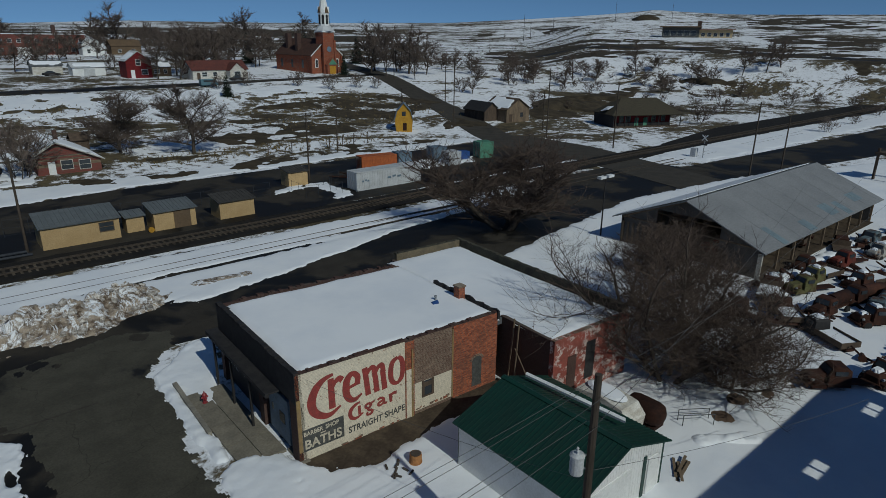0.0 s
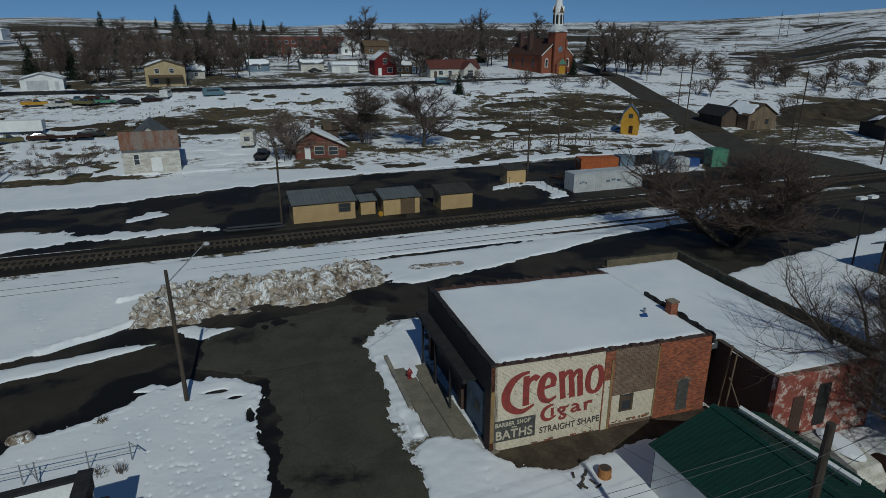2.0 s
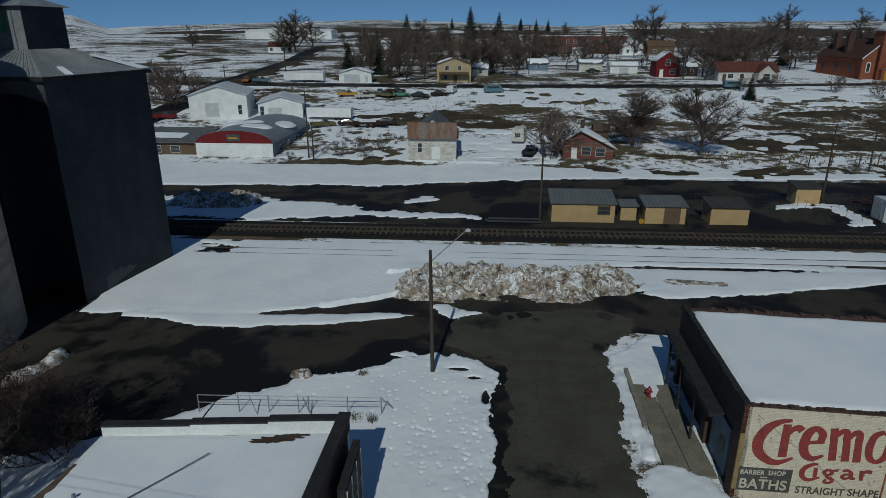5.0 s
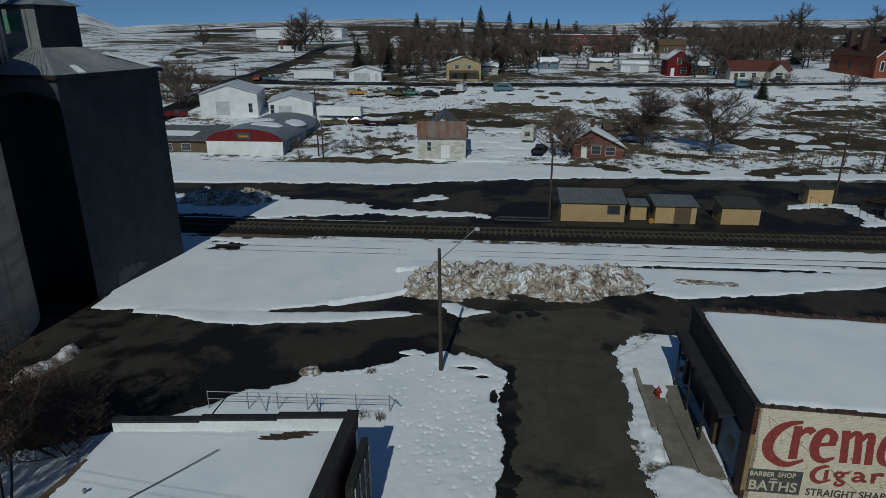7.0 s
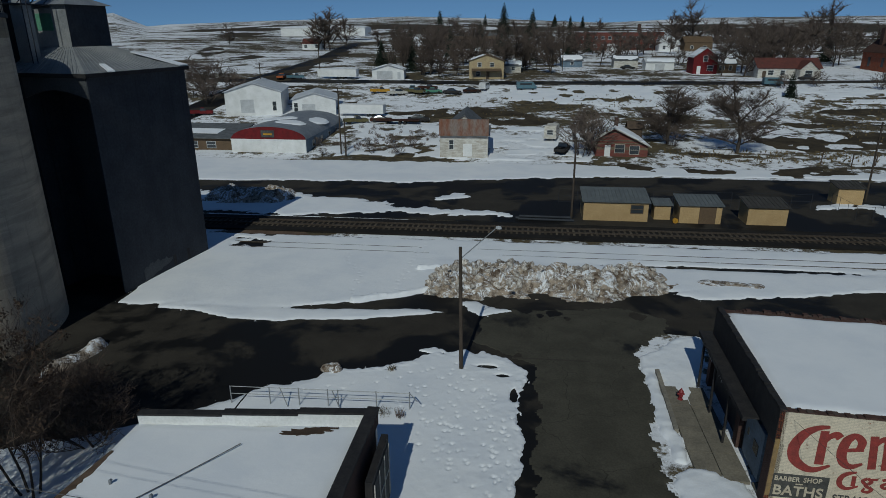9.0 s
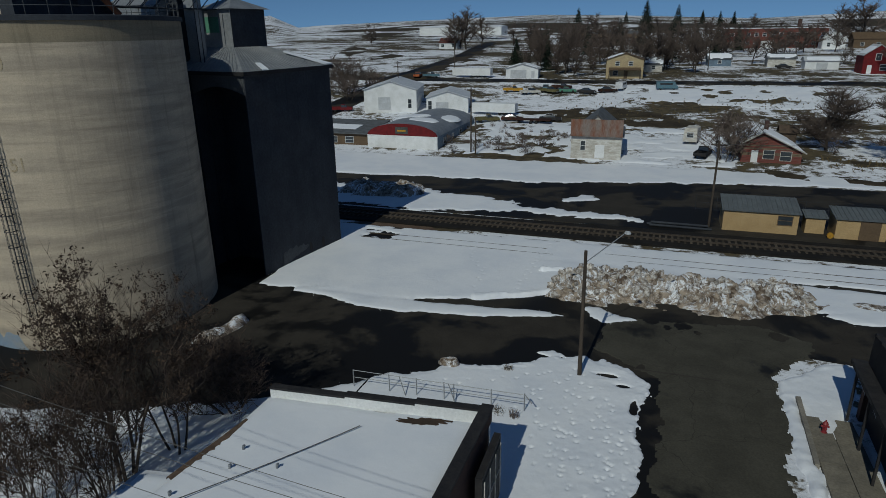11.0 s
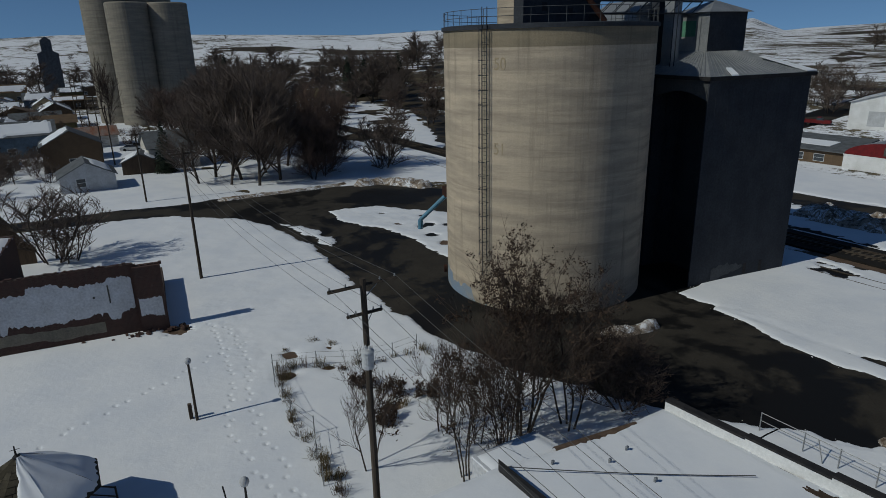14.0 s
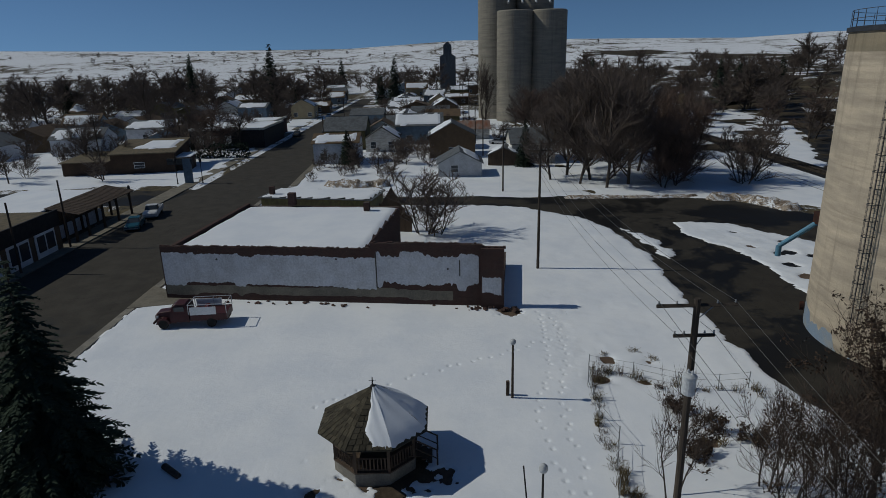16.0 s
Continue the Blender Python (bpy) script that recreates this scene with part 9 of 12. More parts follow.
g.v = [(x, 0.05, z) for x, z in arch_pts] + [(x, 24, z) for x, z in arch_pts]
g.f = [(i, i + 1, n_ + i + 1, n_ + i) for i in range(n_ - 1)]
part("roof", g, "galv", hall, "grey curved tin roof", True)
part("front_wall", Geo().box(-6.8, -0.12, -0.5, 6.8, 0.06, 2.6), "white", hall)
g = Geo()
g.add([(x, -0.1, z) for x, z in arch_pts] + [(x, 0.04, z) for x, z in arch_pts], [tuple(range(n_ - 1, -1, -1)), tuple(range(n_, 2 * n_))])
part("front_gable", g, "red", hall, "dark red arched gable")
part("sign_board", Geo().box(-1.2, -0.18, 3.0, 1.2, -0.1, 4.2), "signdark", hall, "dark framed sign")
part("painted_bar", Geo().box(-0.8, -0.2, 3.4, 0.8, -0.18, 3.7), "yolk", hall)
part("wall", Geo().box(6.65, 0.06, -0.5, 6.8, 24, 2.65), "bluegrey", hall)
part("wall", Geo().box(-6.8, 0.06, -0.5, -6.65, 24, 2.65), "bluegrey", hall)
part("door", Geo().box(-1.6, -0.16, 0, 1.6, -0.12, 2.0), "white", hall)
part("gutter", Geo().box(-6.9, -0.16, 2.5, 6.9, -0.1, 2.66), "white", hall)
for y in (4, 9, 14, 19):
    window(hall, 6.8, y, 0.9, 1.4, 1.1, "+x", "ltgrey")
for x, y, w, d in ((-41.5, 112, 4, 2.2), (-38.6, 119, 3, 3), (-45.5, 117, 5, 2.5)):
    k = (x + 43.2) / 6.8
    z_ = 2.6 + 2.2 * math.sqrt(max(0, 1 - k * k))
    single("roof_snow", Geo().lathe([(0.2, 0), (1.5, -0.05), (1.9, -0.35)], 14, cap=True).turned(Matrix.Diagonal((w / 2.5, d / 1.6, 1, 1))), "roof_snow", "melting snow patch on the curved roof", "snow", pose(x, y, z_ + 0.12, 0, 14 * k), group="snowy roofs")
lw = thing("long_hall", "long low grey-roofed wing beside the arched hall", "building", (-52.5, 106.3, 0.0))
part("wall", Geo().box(-32, 0, -0.5, 2.2, 10, 2.6), "brown", lw)
part("roof", Geo().slab([(-32.5, -0.6, 2.7), (2.2, -0.6, 2.7), (2.2, 10.5, 3.7), (-32.5, 10.5, 3.7)], 0.2), "slate", lw)
for i in range(9):
    window(lw, -29 + i * 3.4, 0, 0.8, 1.6, 1.1, "-y", "ltgrey")
single("roof_snow", Geo().slab([(-83, 109.5, 3.12), (-54, 108.5, 3.02), (-54, 112, 3.35), (-84, 113, 3.45)], 0.12), "roof_snow", "band of snow on the long low roof", "snow", group="snowy roofs")
house("white metal shop building with a large door", -61.3, 146, 14, 12.4, 16, 4.6, 6.5, "white", "roof_white", "y", False, [("-y", 4.6, 0.4, 0.8, 2.0)], [("-y", -1.4, 2.9, 2.9, "ltgrey")], name="shop_building")
house("smaller white metal shop building", -47.0, 145, 14, 9.6, 13, 3.1, 4.5, "white", "roof_white", "y", False, [("-y", -4.0, 0.4, 0.8, 2.0)], [("-y", -1.2, 2.9, 2.1, "ltgrey")], name="shop_building")
house("two-storey tan house with a gabled porch", -9.7, 193, 4, 10.0, 9, 5.0, 6.7, "tanhouse", "brown", "y", "west", [("-y", -2, 3.4, 1.1, 1.1), ("-y", 1.6, 3.4, 1.1, 1.1), ("-y", -2.4, 0.8, 1.2, 1.2)], [("-y", 0.4, 1.0, 2.0, "brown")], porch=(0, 8.6, 2.2))
house("white garage with a wide door", -38.4, 190, 6, 9.4, 8, 2.7, 4.0, "white", "ltgrey", "y", True, [], [("-y", -1.0, 4.6, 2.3, "ltgrey"), ("-y", 3.2, 0.9, 2.0, "ltgrey")], name="garage")
house("dark red two-storey house with white arched window trim", 56.4, 210, 2, 7.2, 6.6, 5.0, 7.6, "red", "ltgrey", "y", True, [("-y", -0.1, 3.6, 1.3, 1.7), ("-y", 1.5, 0.9, 1.7, 1.5)], [("-y", -1.9, 1.1, 2.3, "white")])
house("small brick annexe with a snowy roof", 63.5, 213, 2, 6.4, 6, 2.8, 4.2, "brown", "slate", "x", True, [("-y", -1.2, 0.9, 1.6, 1.2), ("-y", 1.4, 0.9, 0.9, 1.2)], name="house_annexe")
house("white bungalow with a long red roof", 76.5, 199, 0, 17, 8.5, 2.8, 5.3, "oldwhite", "redroof", "x", False, [("-y", -5, 0.9, 1.5, 1.2), ("-y", -1.8, 0.9, 1.2, 1.2), ("-y", 6.5, 0.9, 1.4, 1.3)], [("-y", -6.8, 1, 2, "wood")], (-3, 1))
house("white gabled porch of the red-roofed bungalow", 80.6, 194.5, 0, 4.6, 5, 2.9, 5.0, "oldwhite", "redroof", "y", False, [("-y", 0, 0.9, 1.9, 1.5)], name="porch_house")
car("dark sedan parked before the bungalow", (79.5, 189.6, zland(79.5, 189.6)), 2, "black_paint")
apt = thing("brick_apartments", "long two-storey red brick apartment building", "building", (49.6, 336, zland(49.6, 336)), 3)
part("wall", Geo().box(-21, 0, -1, 21, 12, 8.6), "brick_apt", apt)
part("roof", Geo().box(-21.3, -0.3, 8.6, 21.3, 12.3, 8.9), "snow", apt, "snowy flat roof")
part("chimney", Geo().box(9, 4, 8.9, 10.5, 5.5, 12.5), "brick_dark", apt)
part("entrance", Geo().box(-6.5, -2, 0, -1.5, 0, 3.2), "white", apt)
for i in range(12):
    for z in (1.3, 5.2):
        if not (4 < i < 6 and z < 3):
            window(apt, -19 + i * 3.45, 0, z, 1.6, 1.5, "-y", "white")
house("tan upper storey of a brick block on the hill", -23.5, 376, 0, 24, 12, 5.6, 7.4, "tanhouse", "slate", "x", False, [("-y", -8 + i * 4, 1.5 + 0, 1.4, 1.6) for i in range(5)], name="hill_block")
house("brown brick block with dormers on the hill", -31, 362, 0, 34, 12, 5.0, 6.4, "brick_dark", "brown", "x", False, [("-y", -14 + i * 4, 2, 1.6, 2) for i in range(8)], name="hill_block")
house("white house with a red roof in the fields", -111, 345, 0, 10, 8, 3.2, 5.6, "white", "redroof", "x", False, [("-y", -3, 1, 1.5, 1.5), ("-y", 3, 1, 1.5, 1.5)])
house("long white warehouse on the skyline", -150, 500, -4, 68, 16, 5.4, 6.4, "white", "ltgrey", "x", True, [], [("-y", 10, 6, 5, "ltgrey")], name="warehouse", z=20.5 - 500 * 0.0062)
house("small white garage with a snowy roof", 45.6, 222, 0, 9, 6, 2.5, 3.7, "white", "ltgrey", "x", True, [], [("-y", 0, 3, 2, "ltgrey")], name="garage")
house("low pale garage behind the lane", 36, 230, 0, 8, 6, 2.6, 4.0, "oldwhite", "slate", "x", True, name="garage")
house("white house among the upper trees", 71, 330, 0, 9, 8, 5, 7.5, "white", "slate", "y", True, [("-y", -2, 1, 1.2, 1.6), ("-y", 2, 1, 1.2, 1.6), ("-y", 0, 4, 1.2, 1.4)])
house("brown house among the upper trees", 86, 335, 0, 13, 9, 4, 6.6, "brown", "brown", "x", False, [("-y", -3, 1, 1.4, 1.4), ("-y", 3, 1, 1.4, 1.4)])
for x, y, w, h, m_, lab in ((18, 232, 7, 3.0, "bluegrey", "blue-grey shed on the slope"), (-15, 262, 9, 4.0, "white", "white house behind the trees"), (-2, 210, 5, 3.2, "oldwhite", "small white greenhouse shed")):
    house(lab, x, y, 4, w, w * 0.8, h * 0.75, h * 1.3, m_, "slate", "x", True, [("-y", 0, 0.8, 1.0, 1.0)], name="far_shed")
yh = thing("yellow_playhouse", "tall narrow yellow gambrel playhouse", "playhouse", (83.6, 111.5, zland(83, 111.5)), -36)
g = Geo()
pts = [(-1.7, -0.3), (1.7, -0.3), (1.95, 2.4), (1.45, 4.2), (0, 5.9), (-1.45, 4.2), (-1.95, 2.4)]
g.add([(x, y, z) for y in (-1.7, 1.7) for x, z in pts], [(0, 1, 2, 3, 4, 5, 6), (13, 12, 11, 10, 9, 8, 7)] + [(i, 7 + i, 7 + (i + 1) % 7, (i + 1) % 7) for i in range(7)])
part("wall", g, "yolk", yh)
for s in (-1, 1):
    part("roof_slope", Geo().slab([(s * 2.1, -1.95, 2.3), (s * 2.1, 1.95, 2.3), (s * 1.55, 1.95, 4.3), (s * 1.55, -1.95, 4.3)], 0.1).slab([(s * 1.55, -1.95, 4.3), (s * 1.55, 1.95, 4.3), (0, 1.95, 6.1), (0, -1.95, 6.1)], 0.1), "bluegrey", yh)
window(yh, 0, -1.7, 3.4, 0.7, 0.8, "-y", "black_paint")
panel(yh, "door", 0.2, -1.7, 0.2, 0.8, 1.6, "-y", "rust")
house("bare timber cabin with a broken snowy roof", 116.4, 112.0, -4, 7.6, 8.6, 3.0, 5.4, "barnwood", "wood", "y", "west", [("-y", 1.2, 1.0, 0.9, 1.0)], [("-y", -2.4, 1, 1.8, "wood")], name="timber_cabin", frame_mat="wood")
house("dark collapsed wing of the timber cabin", 111.0, 115.5, -4, 4.6, 8, 2.4, 4.2, "wood", "black_paint", "y", "north", name="cabin_wing")
stn = thing("railway_depot", "old railway depot with deep mossy eaves and red walls", "depot", (140.0, 89.5, zland(140.0, 89.5)), -26)
stn.matrix_basis = stn.matrix_basis @ Matrix.Diagonal((0.8, 0.8, 0.88, 1))
part("wall", Geo().box(-9.5, -3.6, -0.5, 9.5, 3.6, 3.9), "red", stn)
part("skirting", Geo().box(-9.55, -3.66, -0.5, 9.55, -3.6, 1.0), "black_paint", stn)
E5, R5 = [(-12, -6.6, 3.3), (12, -6.6, 3.3), (12, 6.6, 3.3), (-12, 6.6, 3.3)], [(-6.2, 0, 7.4), (6.2, 0, 7.4)]
for q in ([E5[0], E5[1], R5[1], R5[0]], [E5[2], E5[3], R5[0], R5[1]], [E5[1], E5[2], R5[1]], [E5[3], E5[0], R5[0]]):
    part("roof_slope", Geo().slab(q, 0.18), "shingle", stn)
for x in (-7.4, -5.0, 3.6, 7.0):
    window(stn, x, -3.62, 1.2, 1.2, 1.5, "-y", "green")
for x in (-2.2, 0.8):
    panel(stn, "door", x, -3.62, 0.1, 1.3, 2.2, "-y", "green")
for i in range(7):
    part("eave_post", Geo().box(-11.4 + i * 3.8 - 0.1, -6.3, -0.5, -11.4 + i * 3.8 + 0.1, -6.1, 3.25), "black_paint", stn)
part("end_screen", Geo().box(-11.5, -6.2, -0.5, -11.3, 6.2, 3.2), "black_paint", stn, "dark boarded end screen")
part("platform", Geo().box(-11.8, -6.6, -0.6, 11.8, -3.7, 0.1), "wood", stn)
single("roof_snow", ragged_snow([Vector((-11.6, -3.0, 4.6)), Vector((-11.8, 2.0, 3.75)), Vector((-9.6, 1.4, 5.1)), Vector((-9.2, -1.6, 5.4))], 9), "roof_snow", "patch of snow on the depot's hipped roof", "snow", stn.matrix_basis.copy())
lodge = thing("hill_lodge", "long low lodge with flat overhanging roofs on the hill", "lodge", (424, 230, zland(424, 230) - 0.6), -62)
part("wall", Geo().box(-24, 0, -2, 0, 14, 7.2), "signdark", lodge, "dark glazed west wing")
part("wall", Geo().box(0, 0.6, -2, 21, 13, 5.6), "tanhouse", lodge, "tan east wing")
part("roof", Geo().box(-26, -2.6, 7.2, 1.4, 15.5, 7.9), "brown", lodge)
part("roof", Geo().box(0.2, -1.6, 5.6, 22.6, 14, 6.2), "rust_roof", lodge)
part("chimney", Geo().box(-1.5, 4, 5, 1.0, 7, 11.5), "brick_dark", lodge)
for k in range(5):
    window(lodge, -21 + k * 4.4, 0, 1.6, 3.4, 3.6, "-y", "oldwhite")
for k in range(5):
    window(lodge, 2.6 + k * 3.9, 0.6, 1.4, 2.2, 2.2, "-y", "white")
knoll = Geo()
for a in range(5):
    for b in range(22):
        f, th = a / 4, 2 * math.pi * b / 22
        knoll.v.append((math.cos(f * 1.5) * 21 * math.cos(th) * (1 + 0.1 * math.sin(5 * th)), math.cos(f * 1.5) * 18 * math.sin(th), -3 + 10 * math.sin(f * 1.5) + 0.7 * math.sin(3 * th + a)))
knoll.f = [(a * 22 + b, a * 22 + (b + 1) % 22, a * 22 + 22 + (b + 1) % 22, a * 22 + 22 + b) for a in range(4) for b in range(22)]
single("rock_knoll", knoll, "turf", "dark rocky knoll on the skyline", "rock", pose(880, 565, zland(880, 565), 0, 0, -57), "structure", smooth=True)
for x, y, h in ((463, 427, 24), (500, 452, 18), (608, 428, 24), (735, 436, 26), (575, 486, 16)):
    mast = thing("antenna_mast", "slender grey antenna mast on the hill", "mast", (x, y, zland(x, y)), group="hill masts")
    part("shaft", Geo().tube((0, 0, -1), (0, 0, h), 0.28, 0.12, 6), "galv_dull", mast)
    part("antenna", Geo().box(-0.5, -0.2, h * 0.8, 0.5, 0.2, h * 0.84), "galv_dull", mast)
gr = thing("guard_rail", "pale guard rail along the hill road", "guard rail", (0, 0, 0))
GR_ = [(258, 295), (300, 313), (335, 307), (369, 299)]
for (x0, y0), (x1, y1) in zip(GR_, GR_[1:]):
    for k in range(6):
        x, y = x0 + (x1 - x0) * k / 6, y0 + (y1 - y0) * k / 6
        part("post", Geo().box(x - 0.15, y - 0.15, zland(x, y) - 0.5, x + 0.15, y + 0.15, zland(x, y) + 1.1), "wood", gr)
        xe, ye = x0 + (x1 - x0) * (k + 1) / 6, y0 + (y1 - y0) * (k + 1) / 6
        part("beam", Geo().tube((x, y, zland(x, y) + 1.0), (xe, ye, zland(xe, ye) + 1.0), 0.22, 0.22, 4), "ltgrey", gr)

# ---- the church ----
ch = thing("church", "red brick church with a white spire and steep roof", "church", (118.6, 203.2, zland(118.6, 203.2) - 0.2), 4)
# front faces -y; nave runs back along +y
part("nave_wall", Geo().gable(-6.2, 0, 6.2, 24, -1, 6.6, 11.6, "y"), "church_brick", ch)
for s in (-1, 1):
    part("roof_slope", Geo().slab([(s * 6.8, -0.3, 6.3), (s * 6.8, 24.4, 6.3), (0, 24.4, 11.95), (0, -0.3, 11.95)], 0.2), "church_roof", ch)
    part("gable_trim", Geo().slab([(s * 6.9, -0.45, 6.2), (s * 6.9, -0.25, 6.2), (0, -0.25, 12.1), (0, -0.45, 12.1)], 0.25), "white", ch)
    part("buttress", Geo().box(s * 6.2 - 0.45, -0.5, -1, s * 6.2 + 0.45, 0.4, 6.0), "church_brick", ch)
    fw = part("window", Geo().box(s * 4.4 - 0.65, -0.1, 2.2, s * 4.4 + 0.65, 0.05, 4.6).tube((s * 4.4, -0.1, 4.6), (s * 4.4, 0.05, 4.6), 0.65, 0.65, 14), "white", ch, "arched white-framed window")
    part("pane", Geo().box(s * 4.4 - 0.45, -0.14, 2.4, s * 4.4 + 0.45, -0.1, 4.5).tube((s * 4.4, -0.14, 4.5), (s * 4.4, -0.1, 4.5), 0.45, 0.45, 14), "glass", fw)
tw = part("tower", Geo().box(-2.3, -1.6, -1, 2.3, 3.0, 14.0), "church_brick", ch, "square brick bell tower")
for s in (-1, 1):
    part("buttress", Geo().box(s * 2.3 - 0.35, -2.0, -1, s * 2.3 + 0.35, -1.4, 11.5), "church_brick", tw)
part("cornice", Geo().box(-2.6, -1.9, 14.0, 2.6, 3.3, 14.5), "white", tw)
part("tower_skirt", Geo().lathe([(3.4, 14.5), (2.3, 16.0), (2.1, 16.1)], 8).turned(pose(0, 0.7, 0)), "ltgrey", tw)
bel = part("belfry", Geo().lathe([(1.9, 16.0), (1.9, 20.6)], 8).turned(pose(0, 0.7, 0, 0, 0, 22.5)), "white", tw, "white octagonal belfry")
for k in range(8):
    a = radians(k * 45)
    part("louvre", Geo().box(-0.42, -0.06, 16.7, 0.42, 0.06, 19.4).tube((0, -0.06, 19.4), (0, 0.06, 19.4), 0.42, 0.42, 10).turned(pose(1.78 * math.sin(a), 0.7 - 1.78 * math.cos(a), 0, 0, 0, math.degrees(a))), "black_paint", bel)
    part("gablet", Geo().add([(-0.8, -0.08, 20.4), (0.8, -0.08, 20.4), (0, -0.08, 22.4), (-0.8, 0.5, 20.4), (0.8, 0.5, 20.4), (0, 0.5, 22.4)], [(0, 1, 2), (5, 4, 3), (0, 2, 5, 3), (1, 4, 5, 2)]).turned(pose(1.9 * math.sin(a), 0.7 - 1.9 * math.cos(a), 0, 0, 0, math.degrees(a))), "brown" if k % 2 == 0 else "white", bel)
part("spire", Geo().lathe([(1.95, 20.6), (1.5, 22.4), (0.7, 26.5), (0.05, 30.5)], 8).turned(pose(0, 0.7, 0, 0, 0, 22.5)), "white", tw, "white pointed spire")
part("rose_window", Geo().tube((0, -1.72, 8.4), (0, -1.6, 8.4), 0.95, 0.95, 20), "bluegrey", tw)
part("rose_rim", Geo().tube((0, -1.7, 8.4), (0, -1.58, 8.4), 1.15, 1.15, 20), "church_brick", tw)
po = part("portal", Geo().box(-2.2, -3.4, -0.6, 2.2, -1.6, 3.2).add([(-2.3, -3.5, 3.2), (2.3, -3.5, 3.2), (0, -3.5, 5.6), (-2.3, -1.6, 3.2), (2.3, -1.6, 3.2), (0, -1.6, 5.6)], [(0, 1, 2), (0, 2, 5, 3), (1, 4, 5, 2)]), "church_brick", ch)
part("portal_gable", Geo().add([(-1.8, -3.55, 3.3), (1.8, -3.55, 3.3), (0, -3.55, 5.3)], [(0, 1, 2)]), "green", po, "green pointed tympanum")
part("door", Geo().box(-1.3, -3.46, -0.4, -0.05, -3.38, 2.8), "yolk", po, "warm wooden door leaf")
part("door", Geo().box(0.05, -3.46, -0.4, 1.3, -3.38, 2.8), "yolk", po, "warm wooden door leaf")
for k in range(4):
    part("step", Geo().box(-2.8 - k * 0.3, -4.2 - k * 0.5, -1, 2.8 + k * 0.3, -3.4, -0.45 - k * 0.17), "kerb", ch)
for y in (6, 13, 20):
    for s in (-1, 1):
        part("window", Geo().box(s * 6.2 - 0.06, y - 0.6, 2.0, s * 6.2 + 0.06, y + 0.6, 4.8), "glass", ch)
for x, y in ((-3.5, 19), (-4.5, 11)):
    part("chimney", Geo().box(x - 0.8, y - 0.8, 6, x + 0.8, y + 0.8, 13.6), "brick_dark", ch)

# ---- poles beyond the railway ----
for x, y, h, arms in ((6.6, 70.6, 9.3, ((0.4, 1.6, 0),)), (44.0, 82.1, 9.9, ((0.4, 2, 0),)), (97.7, 110.9, 15.0, ((0.5, 2.4, 0),)), (104.1, 88.0, 14.4, ((0.5, 2.4, 20), (2.2, 1.8, 20))), (105.3, 71.9, 12.5, ((0.4, 2, 0),)), (100.1, 42.7, 11.5, ((0.4, 2, 0),)), (110.0, 41.9, 8.8, ()), (-30.0, 104.6, 11.2, ((0.5, 1.4, 0),)), (-28.9, 103.6, 6.2, ()), (112, 96, 9, ()), (88, 118, 8, ()), (120, 140, 10, ((0.4, 2, 0),)), (131, 180, 10, ((0.4, 2, 0),)), (60, 100.5, 7, ()), (-62, 150, 10, ((0.4, 2, 0),)), (-66, 210, 10, ((0.4, 2, 0),)), (14, 215, 9, ())):
    utility_pole("dark wooden utility pole beyond the railway", x, y, h, arms, 0.14)
for a, b in (((97.7, 110.9, 14.6), (104.1, 88.0, 14.0)), ((104.1, 88.0, 14.0), (105.3, 71.9, 12.2)), ((105.3, 71.9, 12.2), (100.1, 42.7, 11.2)), ((97.7, 110.9, 14.6), (120, 140, 12.4)), ((120, 140, 12.4), (131, 180, 16)), ((44, 82.1, 9.6), (6.6, 70.6, 9.0))):
    wire("overhead_cable", a, b, 0.6, 0.02)
for x, y in ((52, 103), (56, 104), (60, 103.4), (63, 103.6), (48, 104.2), (66, 104.4), (69, 104)):
    single("stake", Geo().tube((x, y, zland(x, y) - 0.2), (x + 0.1, y, zland(x, y) + 2.2), 0.1, 0.08, 6), "wood", "dark weathered timber stake in a row", "post", group="row of stakes")
sig = thing("crossing_signal", "railway crossing signal with crossbuck on a post", "signal", (108.5, 55.0, 0))
part("post", Geo().tube((0, 0, -0.2), (0, 0, 4.2), 0.07, 0.07, 8), "galv", sig)
for s in (-1, 1):
    part("crossbuck", Geo().slab([(-0.1, -0.6 * s, 3.3), (-0.1, -0.45 * s, 3.2), (-0.1, 0.6 * s, 4.2), (-0.1, 0.45 * s, 4.3)], 0.03), "white", sig)
part("light_box", Geo().box(-0.15, -0.5, 2.4, 0.15, 0.5, 2.7), "black_paint", sig)
part("cabinet", Geo().box(-0.5, 1.2, 0, 0.4, 2.2, 1.7), "ltgrey", sig)

